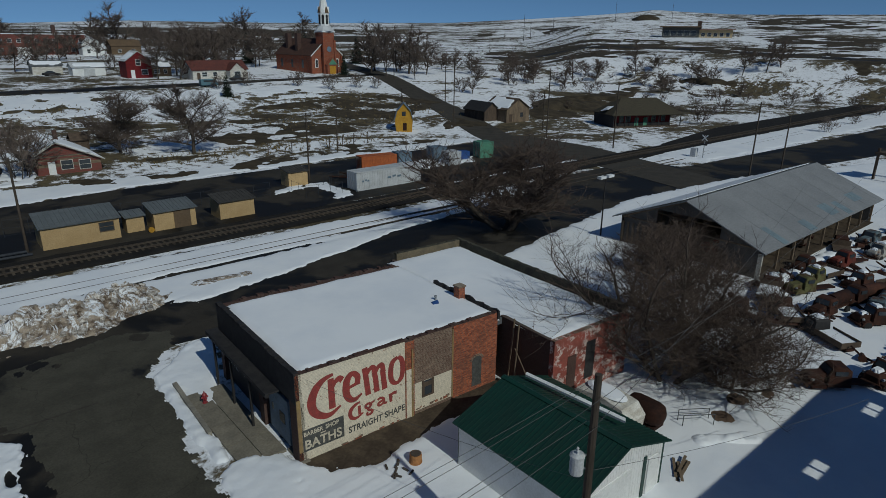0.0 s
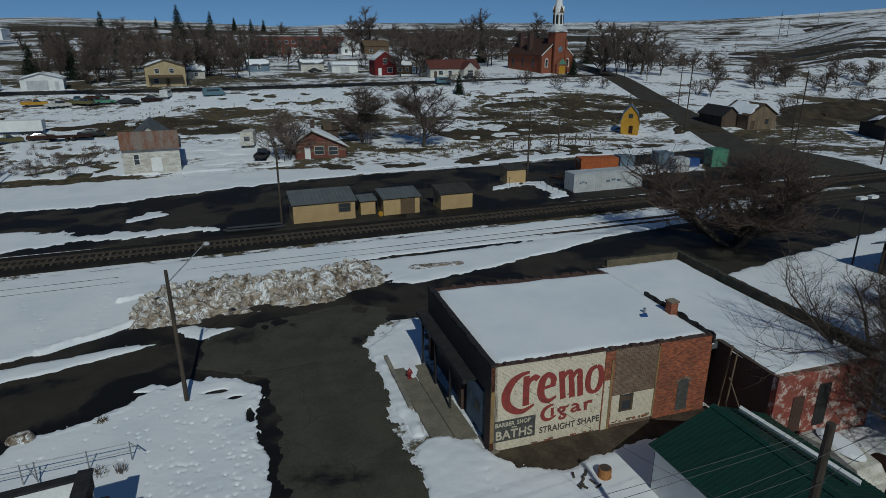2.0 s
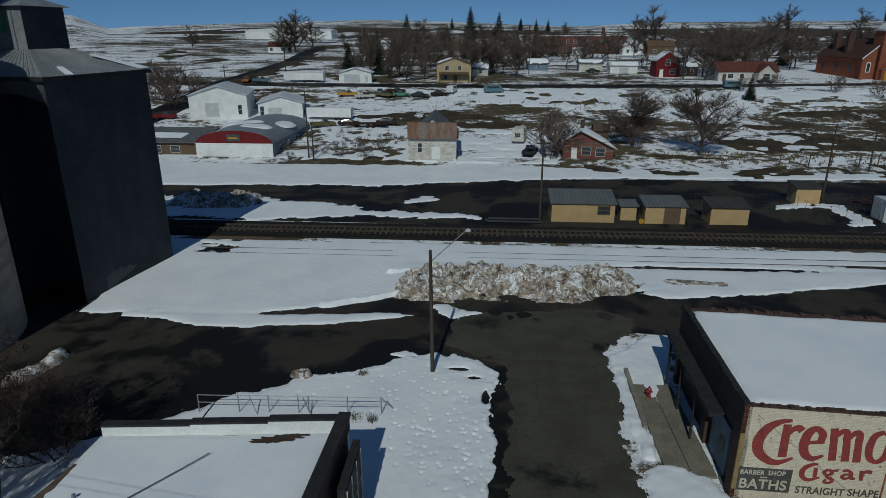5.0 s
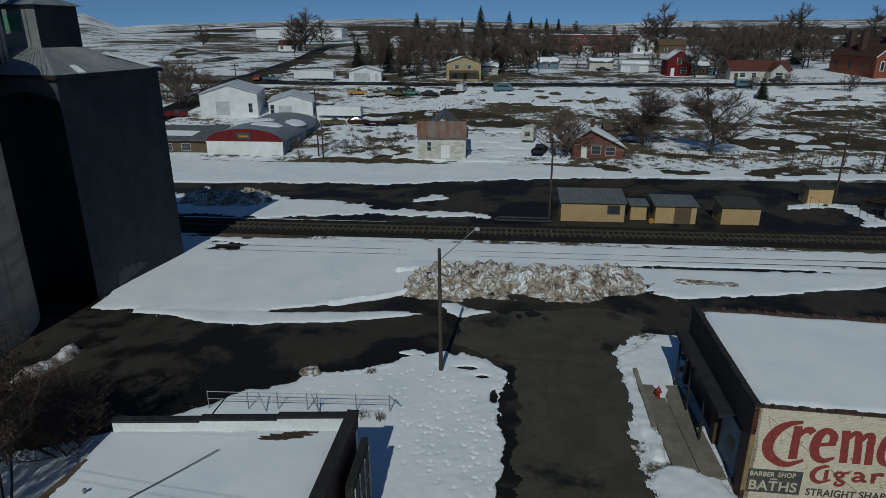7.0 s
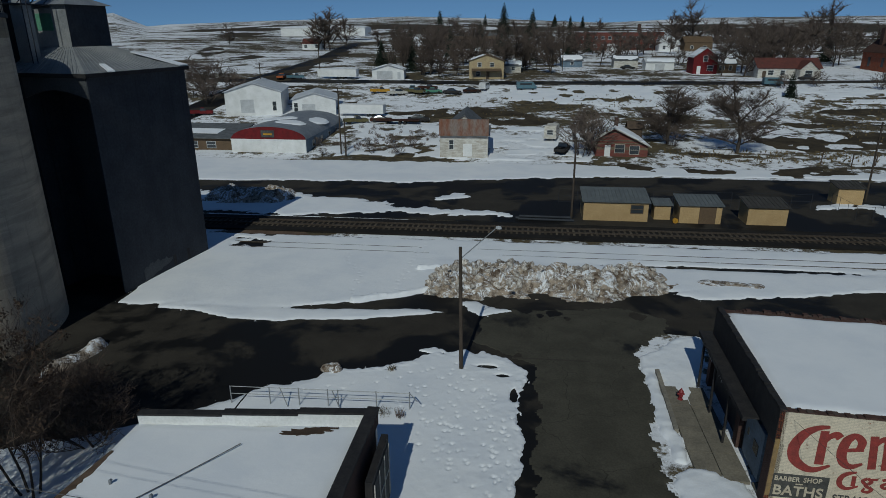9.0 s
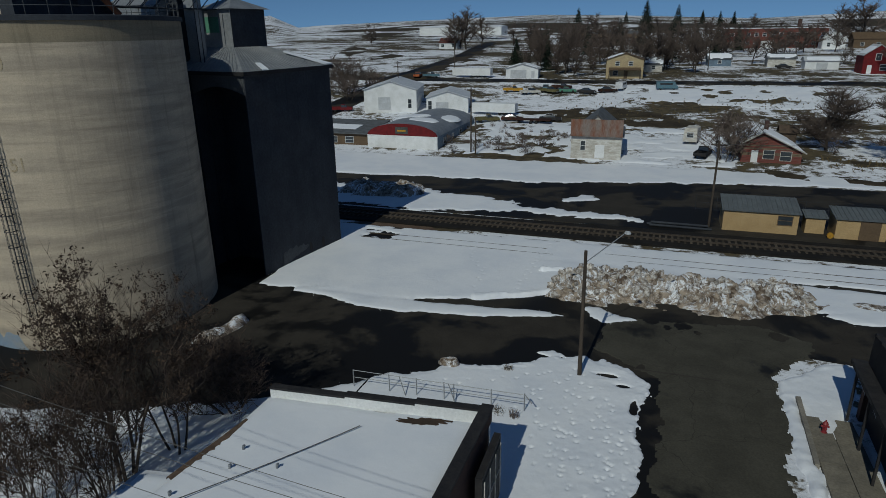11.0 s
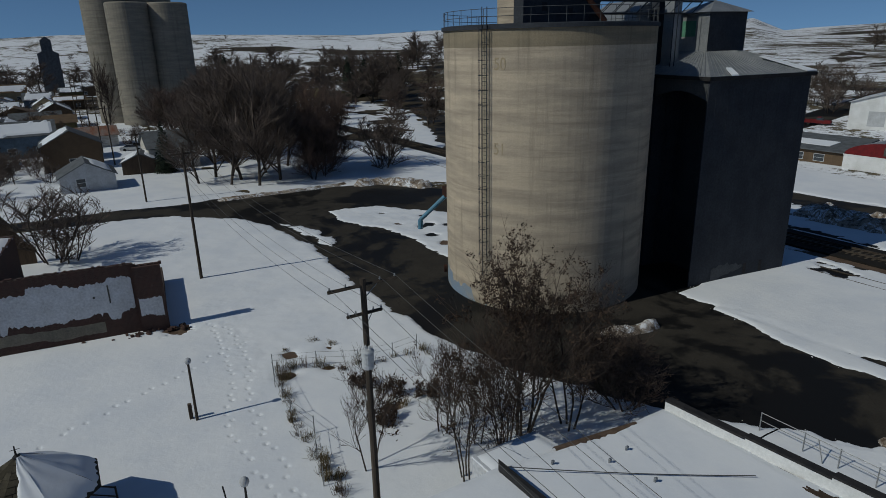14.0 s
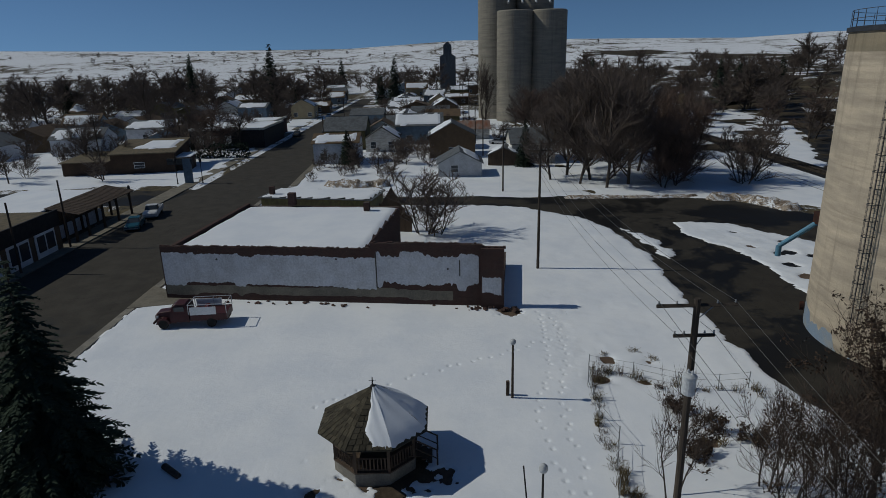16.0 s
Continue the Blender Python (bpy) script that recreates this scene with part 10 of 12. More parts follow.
# ---- vehicles and clutter on the slope ----
for x, y, turn, paint, kind, lab in ((2.1, 171.6, 8, "bluecar", "van", "faded blue old panel van on the snow"), (-36, 165.4, 15, "yolk", "pickup", "yellow old machine truck in the scrap row"), (-31, 163, 40, "oldwhite", "pickup", "pale old pickup in the scrap row"), (-26.5, 165, -20, "olive", "pickup", "faded old pickup in the scrap row"), (-22, 166, 10, "green", "sedan", "green old car in the scrap row"), (-17, 165, -15, "black_paint", "sedan", "dark old car in the scrap row"), (-28, 169, 100, "bluecar", "sedan", "blue old car in the scrap row"), (-12, 167, 20, "rust", "sedan", "rusty old car in the scrap row"), (-24, 170, -5, "rust", "pickup", "rusty old pickup in the scrap row"), (-9, 171, 80, "carwhite", "van", "white van near the tan house"), (7.9, 109, 75, "black_paint", "pickup", "dark pickup parked beside the red house"), (-34, 131, 28, "olive", "pickup", "flatbed pickup on the snowy lot"), (-66, 186, 20, "bluecar", "pickup", "blue old lorry on the snow"), (-70, 185, 100, "orange", "pickup", "orange tractor-like truck on the snow"), (-72, 138, 20, "red", "pickup", "red tractor-like truck beside the shop"), (36, 222.5, 10, "black_paint", "sedan", "dark car beside the garage"), (-29, 133, 5, "rust", "sedan", "dark car among parked trailers"), (-21, 134, 8, "black_paint", "sedan", "dark car among parked trailers")):
    car(lab, (x, y, zland(x, y)), turn, paint, kind, "old_vehicle", 5.2 if kind != "sedan" else 4.6)
tr = thing("flatbed_trailer", "flatbed trailer parked on the snowy lot", "trailer", (-24, 131, zland(-24, 131)), 3)
part("deck", Geo().box(-3.6, -1.2, 0.75, 3.6, 1.2, 0.95), "rust", tr)
wheels(tr, (-0.5, 0.6), 1.1)
rv = thing("camper_trailer", "small white camper trailer in the drive", "trailer", (6.5, 119, zland(6.5, 119)), 80)
part("body", shell(Geo(), [(2.6, 0.5), (2.7, 1.6), (2.2, 2.7), (-2.2, 2.8), (-2.7, 2.0), (-2.6, 0.5)], 1.15, 0.1), "oldwhite", rv)
window(rv, -2.68, 0, 1.3, 1.0, 0.8, "-x", "ltgrey")
wheels(rv, (0,), 1.1)
tr2 = thing("white_trailer", "long white enclosed trailer on the snow", "trailer", (-53.5, 188, zland(-53.5, 188)), -3)
part("body", Geo().box(-6, -1.25, 0.6, 6, 1.25, 2.7), "white", tr2)
wheels(tr2, (1.0, 2.0), 1.2)
tr3 = thing("white_trailer", "white box trailer behind the arched hall", "trailer", (-34.5, 139.5, zland(-34, 139.5)), -2)
part("body", Geo().box(-5, -1.25, 0.6, 5, 1.25, 2.6), "white", tr3)
wheels(tr3, (1.5, 2.5), 1.2)
car("pale blue covered boat trailer beside the lane", (67, 180, zland(67, 180)), 0, "bluecar", "van", "covered_trailer", 5)

# ---- scrap yard and open barn ----
barn = thing("pole_barn", "long open pole barn with a dull grey tin roof", "barn", (55.4, 21.3, 0), 0)
BL, BWD = 29.6, 14.6
for s, y0 in ((0, -0.6), (1, BWD + 0.6)):
    sl = part("roof_slope", Geo().slab([(-0.9, y0, 2.85), (BL + 0.8, y0, 2.85), (BL + 0.8, BWD / 2, 6.05), (-0.9, BWD / 2, 6.05)], 0.1), "barn_roof", barn)
    seam = mesh_of("roof_seam", Geo().slab([(-0.02, y0, 2.865), (0.02, y0, 2.865), (0.02, BWD / 2, 6.055), (-0.02, BWD / 2, 6.055)], 0.012), "barn_roof")
    for i in range(9):
        part("roof_seam", seam, None, sl, at=pose(-0.5 + i * 3.7, 0, 0))
for i, (x, y0, w, ln) in enumerate(((3.2, -0.5, 1.1, 2.4), (9.6, -0.4, 1.6, 1.5), (16.4, 0.2, 2.2, 2.8), (19.6, -0.4, 1.4, 2.0), (24.2, 0.6, 2.6, 2.2), (13.0, 2.4, 1.0, 1.4))):
    zz = lambda y: 2.875 + (y + 0.6) * 3.2 / 8.1
    part("tin_sheet", Geo().slab([(x, y0, zz(y0)), (x + w, y0, zz(y0)), (x + w, y0 + ln, zz(y0 + ln)), (x, y0 + ln, zz(y0 + ln))], 0.02), "tealtin", barn, "blue-grey tin sheet")
flat("barn_floor", [(55.6, 21.0), (84.8, 21.0), (84.8, 36.0), (55.6, 36.0)], "soil", "dry dark earth under the barn roof", "soil", 0.22)
single("roof_snow", Geo().slab([(54.6, 36.2, 3.06), (84, 36.2, 3.06), (85, 29.2, 5.98), (54.8, 29.2, 5.98)], 0.05), "roof_snow", "thin snow on the barn's shaded slope", "snow")
for i in range(9):
    for y in (0.2, BWD - 0.2):
        part("post", Geo().box(i * 3.7 - 0.1 + 0.1, y - 0.1, -0.2, i * 3.7 + 0.2, y + 0.1, 3.0), "barnwood", barn)
part("end_wall", Geo().prism([(0, 0), (0.12, 0), (0.12, 4.0), (0, 4.0)], -0.2, [2.95, 2.95, 4.65, 4.65]), "barn_side", barn)
part("end_wall", Geo().prism([(0, 10.6), (0.12, 10.6), (0.12, BWD), (0, BWD)], -0.2, [4.8, 4.8, 2.95, 2.95]), "barn_side", barn)
part("end_gable", Geo().add([(0, 4.0, 4.4), (0, 10.6, 4.4), (0, 10.6, 4.8), (0, 7.5, 6.0), (0, 4.0, 4.65), (0.12, 4.0, 4.4), (0.12, 10.6, 4.4), (0.12, 10.6, 4.8), (0.12, 7.5, 6.0), (0.12, 4.0, 4.65)], [(0, 1, 2, 3, 4), (9, 8, 7, 6, 5), (0, 5, 6, 1)]), "barn_side", barn)
part("back_wall", Geo().box(BL - 0.12, 0.3, -0.2, BL, BWD - 0.3, 3.0), "barn_side", barn)
part("back_wall", Geo().box(0.2, BWD - 0.3, -0.2, BL - 0.2, BWD - 0.2, 2.9), "barn_side", barn)
part("end_trim", Geo().box(-0.04, -0.05, -0.1, 0.12, 0.35, 2.5), "oldwhite", barn, "white corner boards")
for i in range(6):
    part("plank", Geo().box(-0.12, 11.2 + i * 0.6, 0.0, -0.02, 11.4 + i * 0.6, 2.4), "barnwood", barn)
for i in range(9):
    part("truss", Geo().tube((i * 3.7, 0.2, 2.9), (i * 3.7, BWD - 0.2, 2.9), 0.08, 0.08, 4).tube((i * 3.7, 0.2, 2.9), (i * 3.7, BWD / 2, 5.9), 0.08, 0.08, 4).tube((i * 3.7, BWD - 0.2, 2.9), (i * 3.7, BWD / 2, 5.9), 0.08, 0.08, 4), "barnwood", barn)
_r = random.Random(12)
for i in range(9):
    old_truck("dust-brown old vehicle stored under the barn roof", (58.5 + i * 3.1, 26 + _r.uniform(-1.5, 1.5), 0), 90 + _r.uniform(-15, 15), _r.choice(("rust", "rust", "junk_red", "junk_olive")), _r.choice(("flat", "stake", "none")), False, 4.8)
YARD = ((59.4, 17.8, 160, "junk_olive", "stake", 0), (52.8, 19.2, 15, "rust", "flat", 1), (49.0, 16.6, 40, "rust", "stake", 1), (47.6, 13.2, 60, "black_paint", "stake", 1), (52.8, 14.6, 170, "rust", "tank", 0), (53.5, 11.2, 150, "rust", "flat", 1), (41.3, 9.6, 140, "rust", "none", 0), (44.5, 8.0, 165, "rust", "flat", 1),
        (62.2, 19.6, 170, "rust", "none", 0), (66.4, 17.6, 155, "junk_red", "none", 0), (72.0, 16.4, 160, "junk_white", "flat", 1), (70.8, 19.8, 20, "rust", "flat", 0), (76.5, 18.4, 165, "junk_blue", "none", 0), (57.4, 13.8, 165, "rust", "tank", 0), (61.4, 14.6, 160, "rust", "stake", 1), (58.2, 10.4, 170, "rust", "flat", 1),
        (49.6, 7.2, 150, "rust", "tank", 0), (66.0, 13.2, 160, "junk_red", "stake", 1), (79.2, 15.6, 165, "rust", "stake", 0), (64, 9.4, 170, "rust", "flat", 1), (46.2, 18.0, 100, "rust", "none", 0), (83, 17.5, 165, "junk_olive", "none", 0), (71.5, 11.6, 170, "rust", "flat", 0), (86, 13, 160, "rust", "stake", 1), (56, 17.2, 150, "junk_olive", "none", 0))
WORDS = {"rust": "rust-brown scrapped old truck half sunk in snow", "junk_olive": "faded olive scrapped truck in the yard", "black_paint": "blackened scrapped truck in the yard", "junk_red": "dull red scrapped truck in the yard", "junk_white": "dirty white scrapped truck in the yard", "junk_blue": "faded blue scrapped truck in the yard"}
for i, (x, y, turn, paint, bed, sn) in enumerate(YARD):
    old_truck(WORDS[paint], (x, y, _r.uniform(-0.25, 0.05)), turn + _r.uniform(-8, 8), paint, bed, bool(sn) or i % 2 == 0, _r.uniform(4.8, 6.4), wheels_on=i % 3 != 0, size=0.84)
for i in range(22):  # looser wrecks between the rows
    x, y = _r.uniform(54, 96), _r.uniform(-4, 16)
    old_truck("rust-brown wreck sunk in the yard's snow", (x, y, _r.uniform(-0.35, -0.05)), 160 + _r.uniform(-25, 25), _r.choice(("rust", "rust", "rust", "junk_red", "junk_blue", "junk_olive")), _r.choice(("flat", "stake", "tank", "none")), i % 2 == 0, _r.uniform(4.6, 6.4), wheels_on=i % 4 == 0, size=0.84)
for i in range(60):
    x, y = _r.uniform(46, 90), _r.uniform(5, 20.5)
    pile = thing("scrap_pile", "small heap of rusty machine parts in the snow", "scrap", (x, y, 0.05), 0, "scrap piles")
    for k in range(5):
        a = _r.uniform(0, 6.3)
        px, py = _r.uniform(-0.8, 0.8), _r.uniform(-0.8, 0.8)
        part("rusty_bar" if k else "rusty_drum", Geo().tube((px, py, 0.1), (px + 1.3 * math.cos(a), py + 1.3 * math.sin(a), _r.uniform(0.15, 0.7)), _r.uniform(0.05, 0.16) * (1 if k else 2), 0.06 if k else 0.25, 6 if k else 10), "rust", pile)
lp = thing("lamp_post", "twin-headed lamp post with snow-capped lamps", "street lamp", (55.2, 38.2, 0))
part("post", Geo().tube((0, 0, -0.2), (0, 0, 6.5), 0.09, 0.06, 8), "black_paint", lp)
for s in (-1, 1):
    part("lamp_head", Geo().box(s * 0.7 - 0.45, -0.25, 6.5, s * 0.7 + 0.45, 0.25, 6.75), "white", lp)
rack = thing("timber_rack", "dark open timber rack beside the yard", "rack", (112, 27, 0), -20)
for x in (0, 4):
    for y in (0, 2.5):
        part("post", Geo().box(x - 0.15, y - 0.15, -0.2, x + 0.15, y + 0.15, 5), "wood", rack)
part("beam", Geo().box(-0.4, -0.3, 4.0, 4.4, 2.8, 4.4), "wood", rack)
camper = thing("teardrop_camper", "small white camper with a snow-capped rounded roof", "trailer", (26.6, 17.0, 0), -90)
part("body", shell(Geo(), [(1.9, 0.45), (2.0, 1.2), (1.5, 1.85), (0, 2.05), (-1.5, 1.85), (-2.0, 1.2), (-1.9, 0.45)], 0.9, 0.15), "oldwhite", camper)
wheels(camper, (0,), 0.9, 0.8)
single("camper_snow", Geo().lathe([(0.3, 0.16), (0.8, 0.12), (1.0, 0.0)], 18).turned(Matrix.Diagonal((1.35, 0.62, 1, 1))), "roof_snow", "cap of snow on the small camper", "snow", pose(26.6, 17.0, 2.02, 0, 0, 84))
tank = thing("rusty_trailer", "rust-brown domed tank trailer beside the garage", "trailer", (28.25, 15.5, 0), -90)
part("tank", Geo().lathe([(0.01, -1.15), (0.35, -1.1), (0.6, -0.92), (0.7, -0.6), (0.7, 0.6), (0.6, 0.92), (0.35, 1.1), (0.01, 1.15)], 18).turned(pose(0, 0, 0.92, 0, 90)), "rust", tank, smooth=True)
part("cradle", Geo().box(-0.9, -0.5, 0, 0.9, 0.5, 0.3), "rust", tank)
bench = thing("garden_bench", "rusty garden bench frame standing in the snow", "bench", (30.4, 13.6, 0.1), -35)
for x in (-0.9, 0.9):
    for y in (-0.3, 0.3):
        part("leg", Geo().tube((x, y, 0), (x, y, 0.7), 0.025, 0.025, 5), "galv_dull", bench)
part("rail", Geo().tube((-0.9, -0.3, 0.7), (0.9, -0.3, 0.7), 0.025, 0.025, 5).tube((-0.9, 0.3, 0.7), (0.9, 0.3, 0.7), 0.025, 0.025, 5).tube((-0.9, 0.3, 0.4), (0.9, 0.3, 0.4), 0.025, 0.025, 5), "galv_dull", bench)
stp = thing("tree_stump", "orange-brown sawn tree stump in the snow below the shop wall", "stump", (16.2, 20.9, 0))
part("bark", Geo().lathe([(0.4, -0.1), (0.33, 0.2), (0.31, 0.62)], 14), "stump_wood", stp, "peeled orange-brown sides")
part("sawn_top", Geo().tube((0, 0, 0.62), (0, 0, 0.64), 0.27, 0.27, 14), "bark", stp)
for i in range(10):
    x, y = 14.6 + _r.uniform(-0.9, 1.2), 20.8 + _r.uniform(-0.6, 0.6)
    a = _r.uniform(0, 3.1)
    single("firewood", Geo().tube((x, y, 0.16), (x + 0.35 * math.cos(a), y + 0.35 * math.sin(a), 0.2), 0.06, 0.06, 6), "bark", "split stick of firewood lying in the snow", "firewood", group="loose firewood")
for i in range(6):
    single("board", Geo().box(-0.75, -0.07, 0, 0.75, 0.07, 0.04), "barnwood", "loose weathered board beside the garage", "board", pose(26.0 + _r.uniform(-0.3, 0.4), 12.0 + _r.uniform(-0.4, 0.4), 0.09 + i * 0.042, 0, 0, 24 + _r.uniform(-14, 14)), group="loose boards")

# unseen tall wall, added to cast the inferred building's shade on the snow
sh = thing("brick_block", "unseen tall brick wall with window openings, added to shade the yard", "building", (24.0, -3.0, 0))
HW = 11.2
cols = [(0.0, 5.4), (7.0, 13.7), (15.3, 16.9)]
for x0, x1 in cols:
    part("wall", Geo().box(x0 - (20 if x0 == 0 else 0), 0, -0.3, x1, 0.3, HW), "brick", sh)
for x0, x1 in ((5.4, 7.0), (13.7, 15.3)):
    part("wall", Geo().box(x0, 0, -0.3, x1, 0.3, 8.55), "brick", sh)
    part("wall", Geo().box(x0, 0, 9.4, x1, 0.3, HW), "brick", sh)
    part("mullion", Geo().box((x0 + x1) / 2 - 0.08, 0.1, 8.55, (x0 + x1) / 2 + 0.08, 0.2, 9.4), "white", sh)

make_tree("bare_tree", "wide-crowned bare tree behind the annexe", (49.0, 46.6, 0), 101, 10.2, 0.66, 4, (8, 8, 6, 5), trunk=0.32, bare_from=0.2, width=19, rmin=0.013, stems=3, lean=0.6)
make_tree("bare_tree", "wide bare tree leaning over the annexe roof", (33.4, 17.2, 0), 102, 9.6, 0.64, 4, (6, 7, 6, 4), trunk=0.15, stems=5, lean=0.7, bare_from=0.1, width=15.5, rmin=0.006)
make_tree("bare_tree", "tangled bare tree beside the red wall", (38.5, 18.8, 0), 103, 6.8, 0.64, 4, (6, 6, 5, 4), trunk=0.16, stems=4, lean=0.6, bare_from=0.1, width=10, rmin=0.006)
make_tree("bare_tree", "low spreading bare tree in the back yard", (36.0, 14.4, 0), 107, 5.2, 0.66, 4, (5, 6, 6, 4), trunk=0.08, stems=7, lean=0.9, bare_from=0.1, width=11.5, rmin=0.006)
make_tree("bare_tree", "tangled bare thicket before the barn", (46.5, 22.5, 0), 104, 6.2, 0.6, 4, (5, 6, 5, 4), trunk=0.16, stems=4, lean=0.5, bare_from=0.1, width=8, rmin=0.009)
make_tree("bare_tree", "tangled bare thicket beside the barn end", (50.5, 28.0, 0), 105, 4.6, 0.7, 4, (6, 7, 5, 4), trunk=0.16, stems=4, lean=0.5, bare_from=0.1, width=8, rmin=0.01)
make_tree("bare_tree", "scrubby bare tree behind the annexe", (41.0, 25.0, 0), 106, 6.4, 0.62, 4, (5, 6, 5, 4), trunk=0.14, stems=3, lean=0.5, bare_from=0.1, width=9, rmin=0.01)

# ---- street front across the main street ----
sf = thing("store_row", "low dark-fronted store row along the street", "building", (-70.0, -44.2, 0))
part("wall", Geo().box(0, -14, -0.2, 26, 0, 4.4), "brown", sf)
part("fascia", Geo().box(-0.05, -0.1, 2.9, 26.05, 0.12, 4.7), "black_paint", sf, "dark fascia board")
for i in range(4):
    x = 1.2 + i * 4.6
    part("window_bay", Geo().box(x, -0.05, 0.2, x + 3.6, 0.1, 2.9), "white", sf, "pale shop-window surround")
    for k in range(2):
        part("pane", Geo().box(x + 0.25 + k * 1.7, 0.08, 0.8, x + 1.7 + k * 1.6, 0.13, 2.6), "glass", sf)
part("roof", Geo().box(0.2, -13.8, 4.3, 25.8, -0.2, 4.45), "mossy_tan", sf, "stained pale flat roof")
sf2 = thing("market_canopy", "open timber canopy on posts beside the street", "canopy", (-72.0, -45.4, 0))
g = Geo()
for i in range(24):
    part("roof_board", Geo().slab([(-14.5 + i * 0.6, -1.6, 4.3), (-14.0 + i * 0.6, -1.6, 4.3), (-14.0 + i * 0.6, 2.4, 3.5), (-14.5 + i * 0.6, 2.4, 3.5)], 0.08), "wood", sf2)
for x in (-14.2, -10.5, -6.8, -3.1, -0.3):
    part("post", Geo().box(x - 0.12, 1.5, -0.1, x + 0.12, 1.74, 3.6), "wood", sf2)
    part("brace", Geo().tube((x, 1.6, 2.4), (x + 0.9, 1.6, 3.5), 0.06, 0.06, 4), "wood", sf2)
    part("post", Geo().box(x - 0.12, -1.4, -0.1, x + 0.12, -1.16, 4.1), "wood", sf2)
part("low_wall", Geo().box(-12, -1.6, 0, 0, -1.4, 1.6), "stucco", sf2)
rear = thing("rear_hall", "low brown hall with a snowy flat roof behind the canopy", "building", (-72.2, -48.2, 0))
part("wall", Geo().box(-13.5, -10, -0.2, 0, 0, 3.6), "brown", rear)
part("roof", Geo().box(-13.8, -10.3, 3.6, 0.2, 0.3, 3.8), "roof_snow", rear, "snowy flat roof")
flat("pavement_south", [(-104, -45.4), (-30, -45.4), (-30, -42.6), (-104, -42.6)], "walk", "shaded concrete pavement before the stores", "pavement", 0.14)
flat("pavement_north", [(-93, -27.6), (-15, -27.6), (-15, -26.9), (-93, -26.9)], "kerb", "pale kerb along the park", "kerb", 0.13)
flat("pavement_drive", [(-56, -27.6), (-50.5, -27.6), (-51.5, -22.5), (-53, -22.5)], "walk", "bare concrete apron beside the ruined wall", "pavement", 0.17)
flat("pavement_far", [(-250, -33.0), (-182, -29.2), (-152, -27.6), (-125, -26.0), (-104, -25.6), (-104, -24.4), (-125, -24.8), (-152, -26.4), (-182, -28.0), (-250, -31.8)], "walk", "concrete pavement along the far street", "pavement", 0.12)
flat("pavement_far_south", [(-420, -45.0), (-104, -45.0), (-104, -42.6), (-420, -42.6)], "walk", "concrete pavement along the far street", "pavement", 0.12)


def town_snow(x, y):
    rag = lumps(x, y, 5, 61)
    d = np.full(x.shape, -9.0)
    for poly in ([(-122, -41.4), (-150, -40.6), (-150, -42.6), (-174, -42.6), (-174, -40.4), (-250, -40.6), (-250, -110), (-106, -110), (-106, -42)], [(-93.6, -27), (-104, -25.4), (-125, -25.8), (-152, -27.4), (-182, -29.0), (-250, -32.6), (-250, 24), (-89.6, 24), (-91, 14), (-93, 6)], [(-89.4, 22), (-88.4, 36), (-84, 43), (-76, 54), (-110, 70), (-190, 105), (-260, 110), (-260, 22)]):
        d = np.maximum(d, sdf(x, y, poly))
    d = d + 1.4 * rag - 1.2 * np.clip(lumps(x, y, 11, 63), 0, 1) * 3
    return -0.25 + 0.37 * sstep(-0.5, 0.9, d) + 0.05 * lumps(x, y, 3, 65) * sstep(0, 1, d)


field("ground_snow_town", -262, -112, -76, 112, 0.8, town_snow, "snow", "patchy snow over the town's gardens", "snow", -0.24)

# ---- town houses ----
house("grey-white garage house with a half-snowed roof", -112, 3.4, 90, 7.6, 7, 2.6, 4.6, "ltgrey", "slate", "y", "north", [("-y", -1, 1, 1.2, 1.2)], name="garage_house")
house("small dark shed with a snowy roof among trees", -122, 12.6, 80, 6, 6, 2.2, 3.6, "wood", "slate", "y", True, name="garden_shed")
house("grey-white two-storey house beside the street", -145, -13, 90, 7.4, 8, 3.2, 5.6, "oldwhite", "slate_dark", "y", "north", [("-y", -2, 1, 1.2, 1.4), ("-y", 2, 1, 1.2, 1.4)])
house("low flat-roofed white house", -146, 3, 90, 9, 8, 2.6, 3.2, "oldwhite", "slate", "x", True, [("-y", -2, 1, 1.2, 1.0)])
house("low house with a rusty roof edge", -163, 8, 90, 9, 8, 2.8, 4.4, "oldwhite", "rust_roof", "x", False, [("-y", 0, 1, 1.2, 1.0)])
house("white cottage with a dark gable", -168, -15, 90, 7.8, 7.4, 2.8, 4.9, "oldwhite", "brown", "y", False, [("-y", -2, 1, 1.2, 1.4), ("-y", 2, 1, 1.2, 1.4)])
house("broad tan house with a hipped grey roof", -200, -2.8, 90, 11.5, 10, 3.0, 5.6, "tanhouse", "slate", "x", False, [("-y", -4, 1, 1.4, 1.4), ("-y", 3, 1, 1.4, 1.4)])
house("long low white-roofed house", -214, -14, 90, 13, 9, 2.6, 4.0, "oldwhite", "slate", "x", True, [("-y", -3, 1, 1.4, 1.2)])
bb = thing("brown_office", "low brown office with stepped flat roofs", "building", (-119.6, -61.5, 0), 98)
part("wall", Geo().box(-10.4, 0, -0.3, -1.5, 14, 2.7), "office", bb)
part("wall", Geo().prism([(-1.5, -0.2), (10.2, -0.2), (10.2, 12), (-1.5, 12)], -0.3, [3.9, 3.9, 5.2, 5.2]), "office", bb)
part("roof", Geo().slab([(-1.8, -0.6, 4.0), (10.6, -0.6, 4.0), (10.6, 12.4, 5.3), (-1.8, 12.4, 5.3)], 0.2), "mossy_tan", bb, "mossy sloping roof")
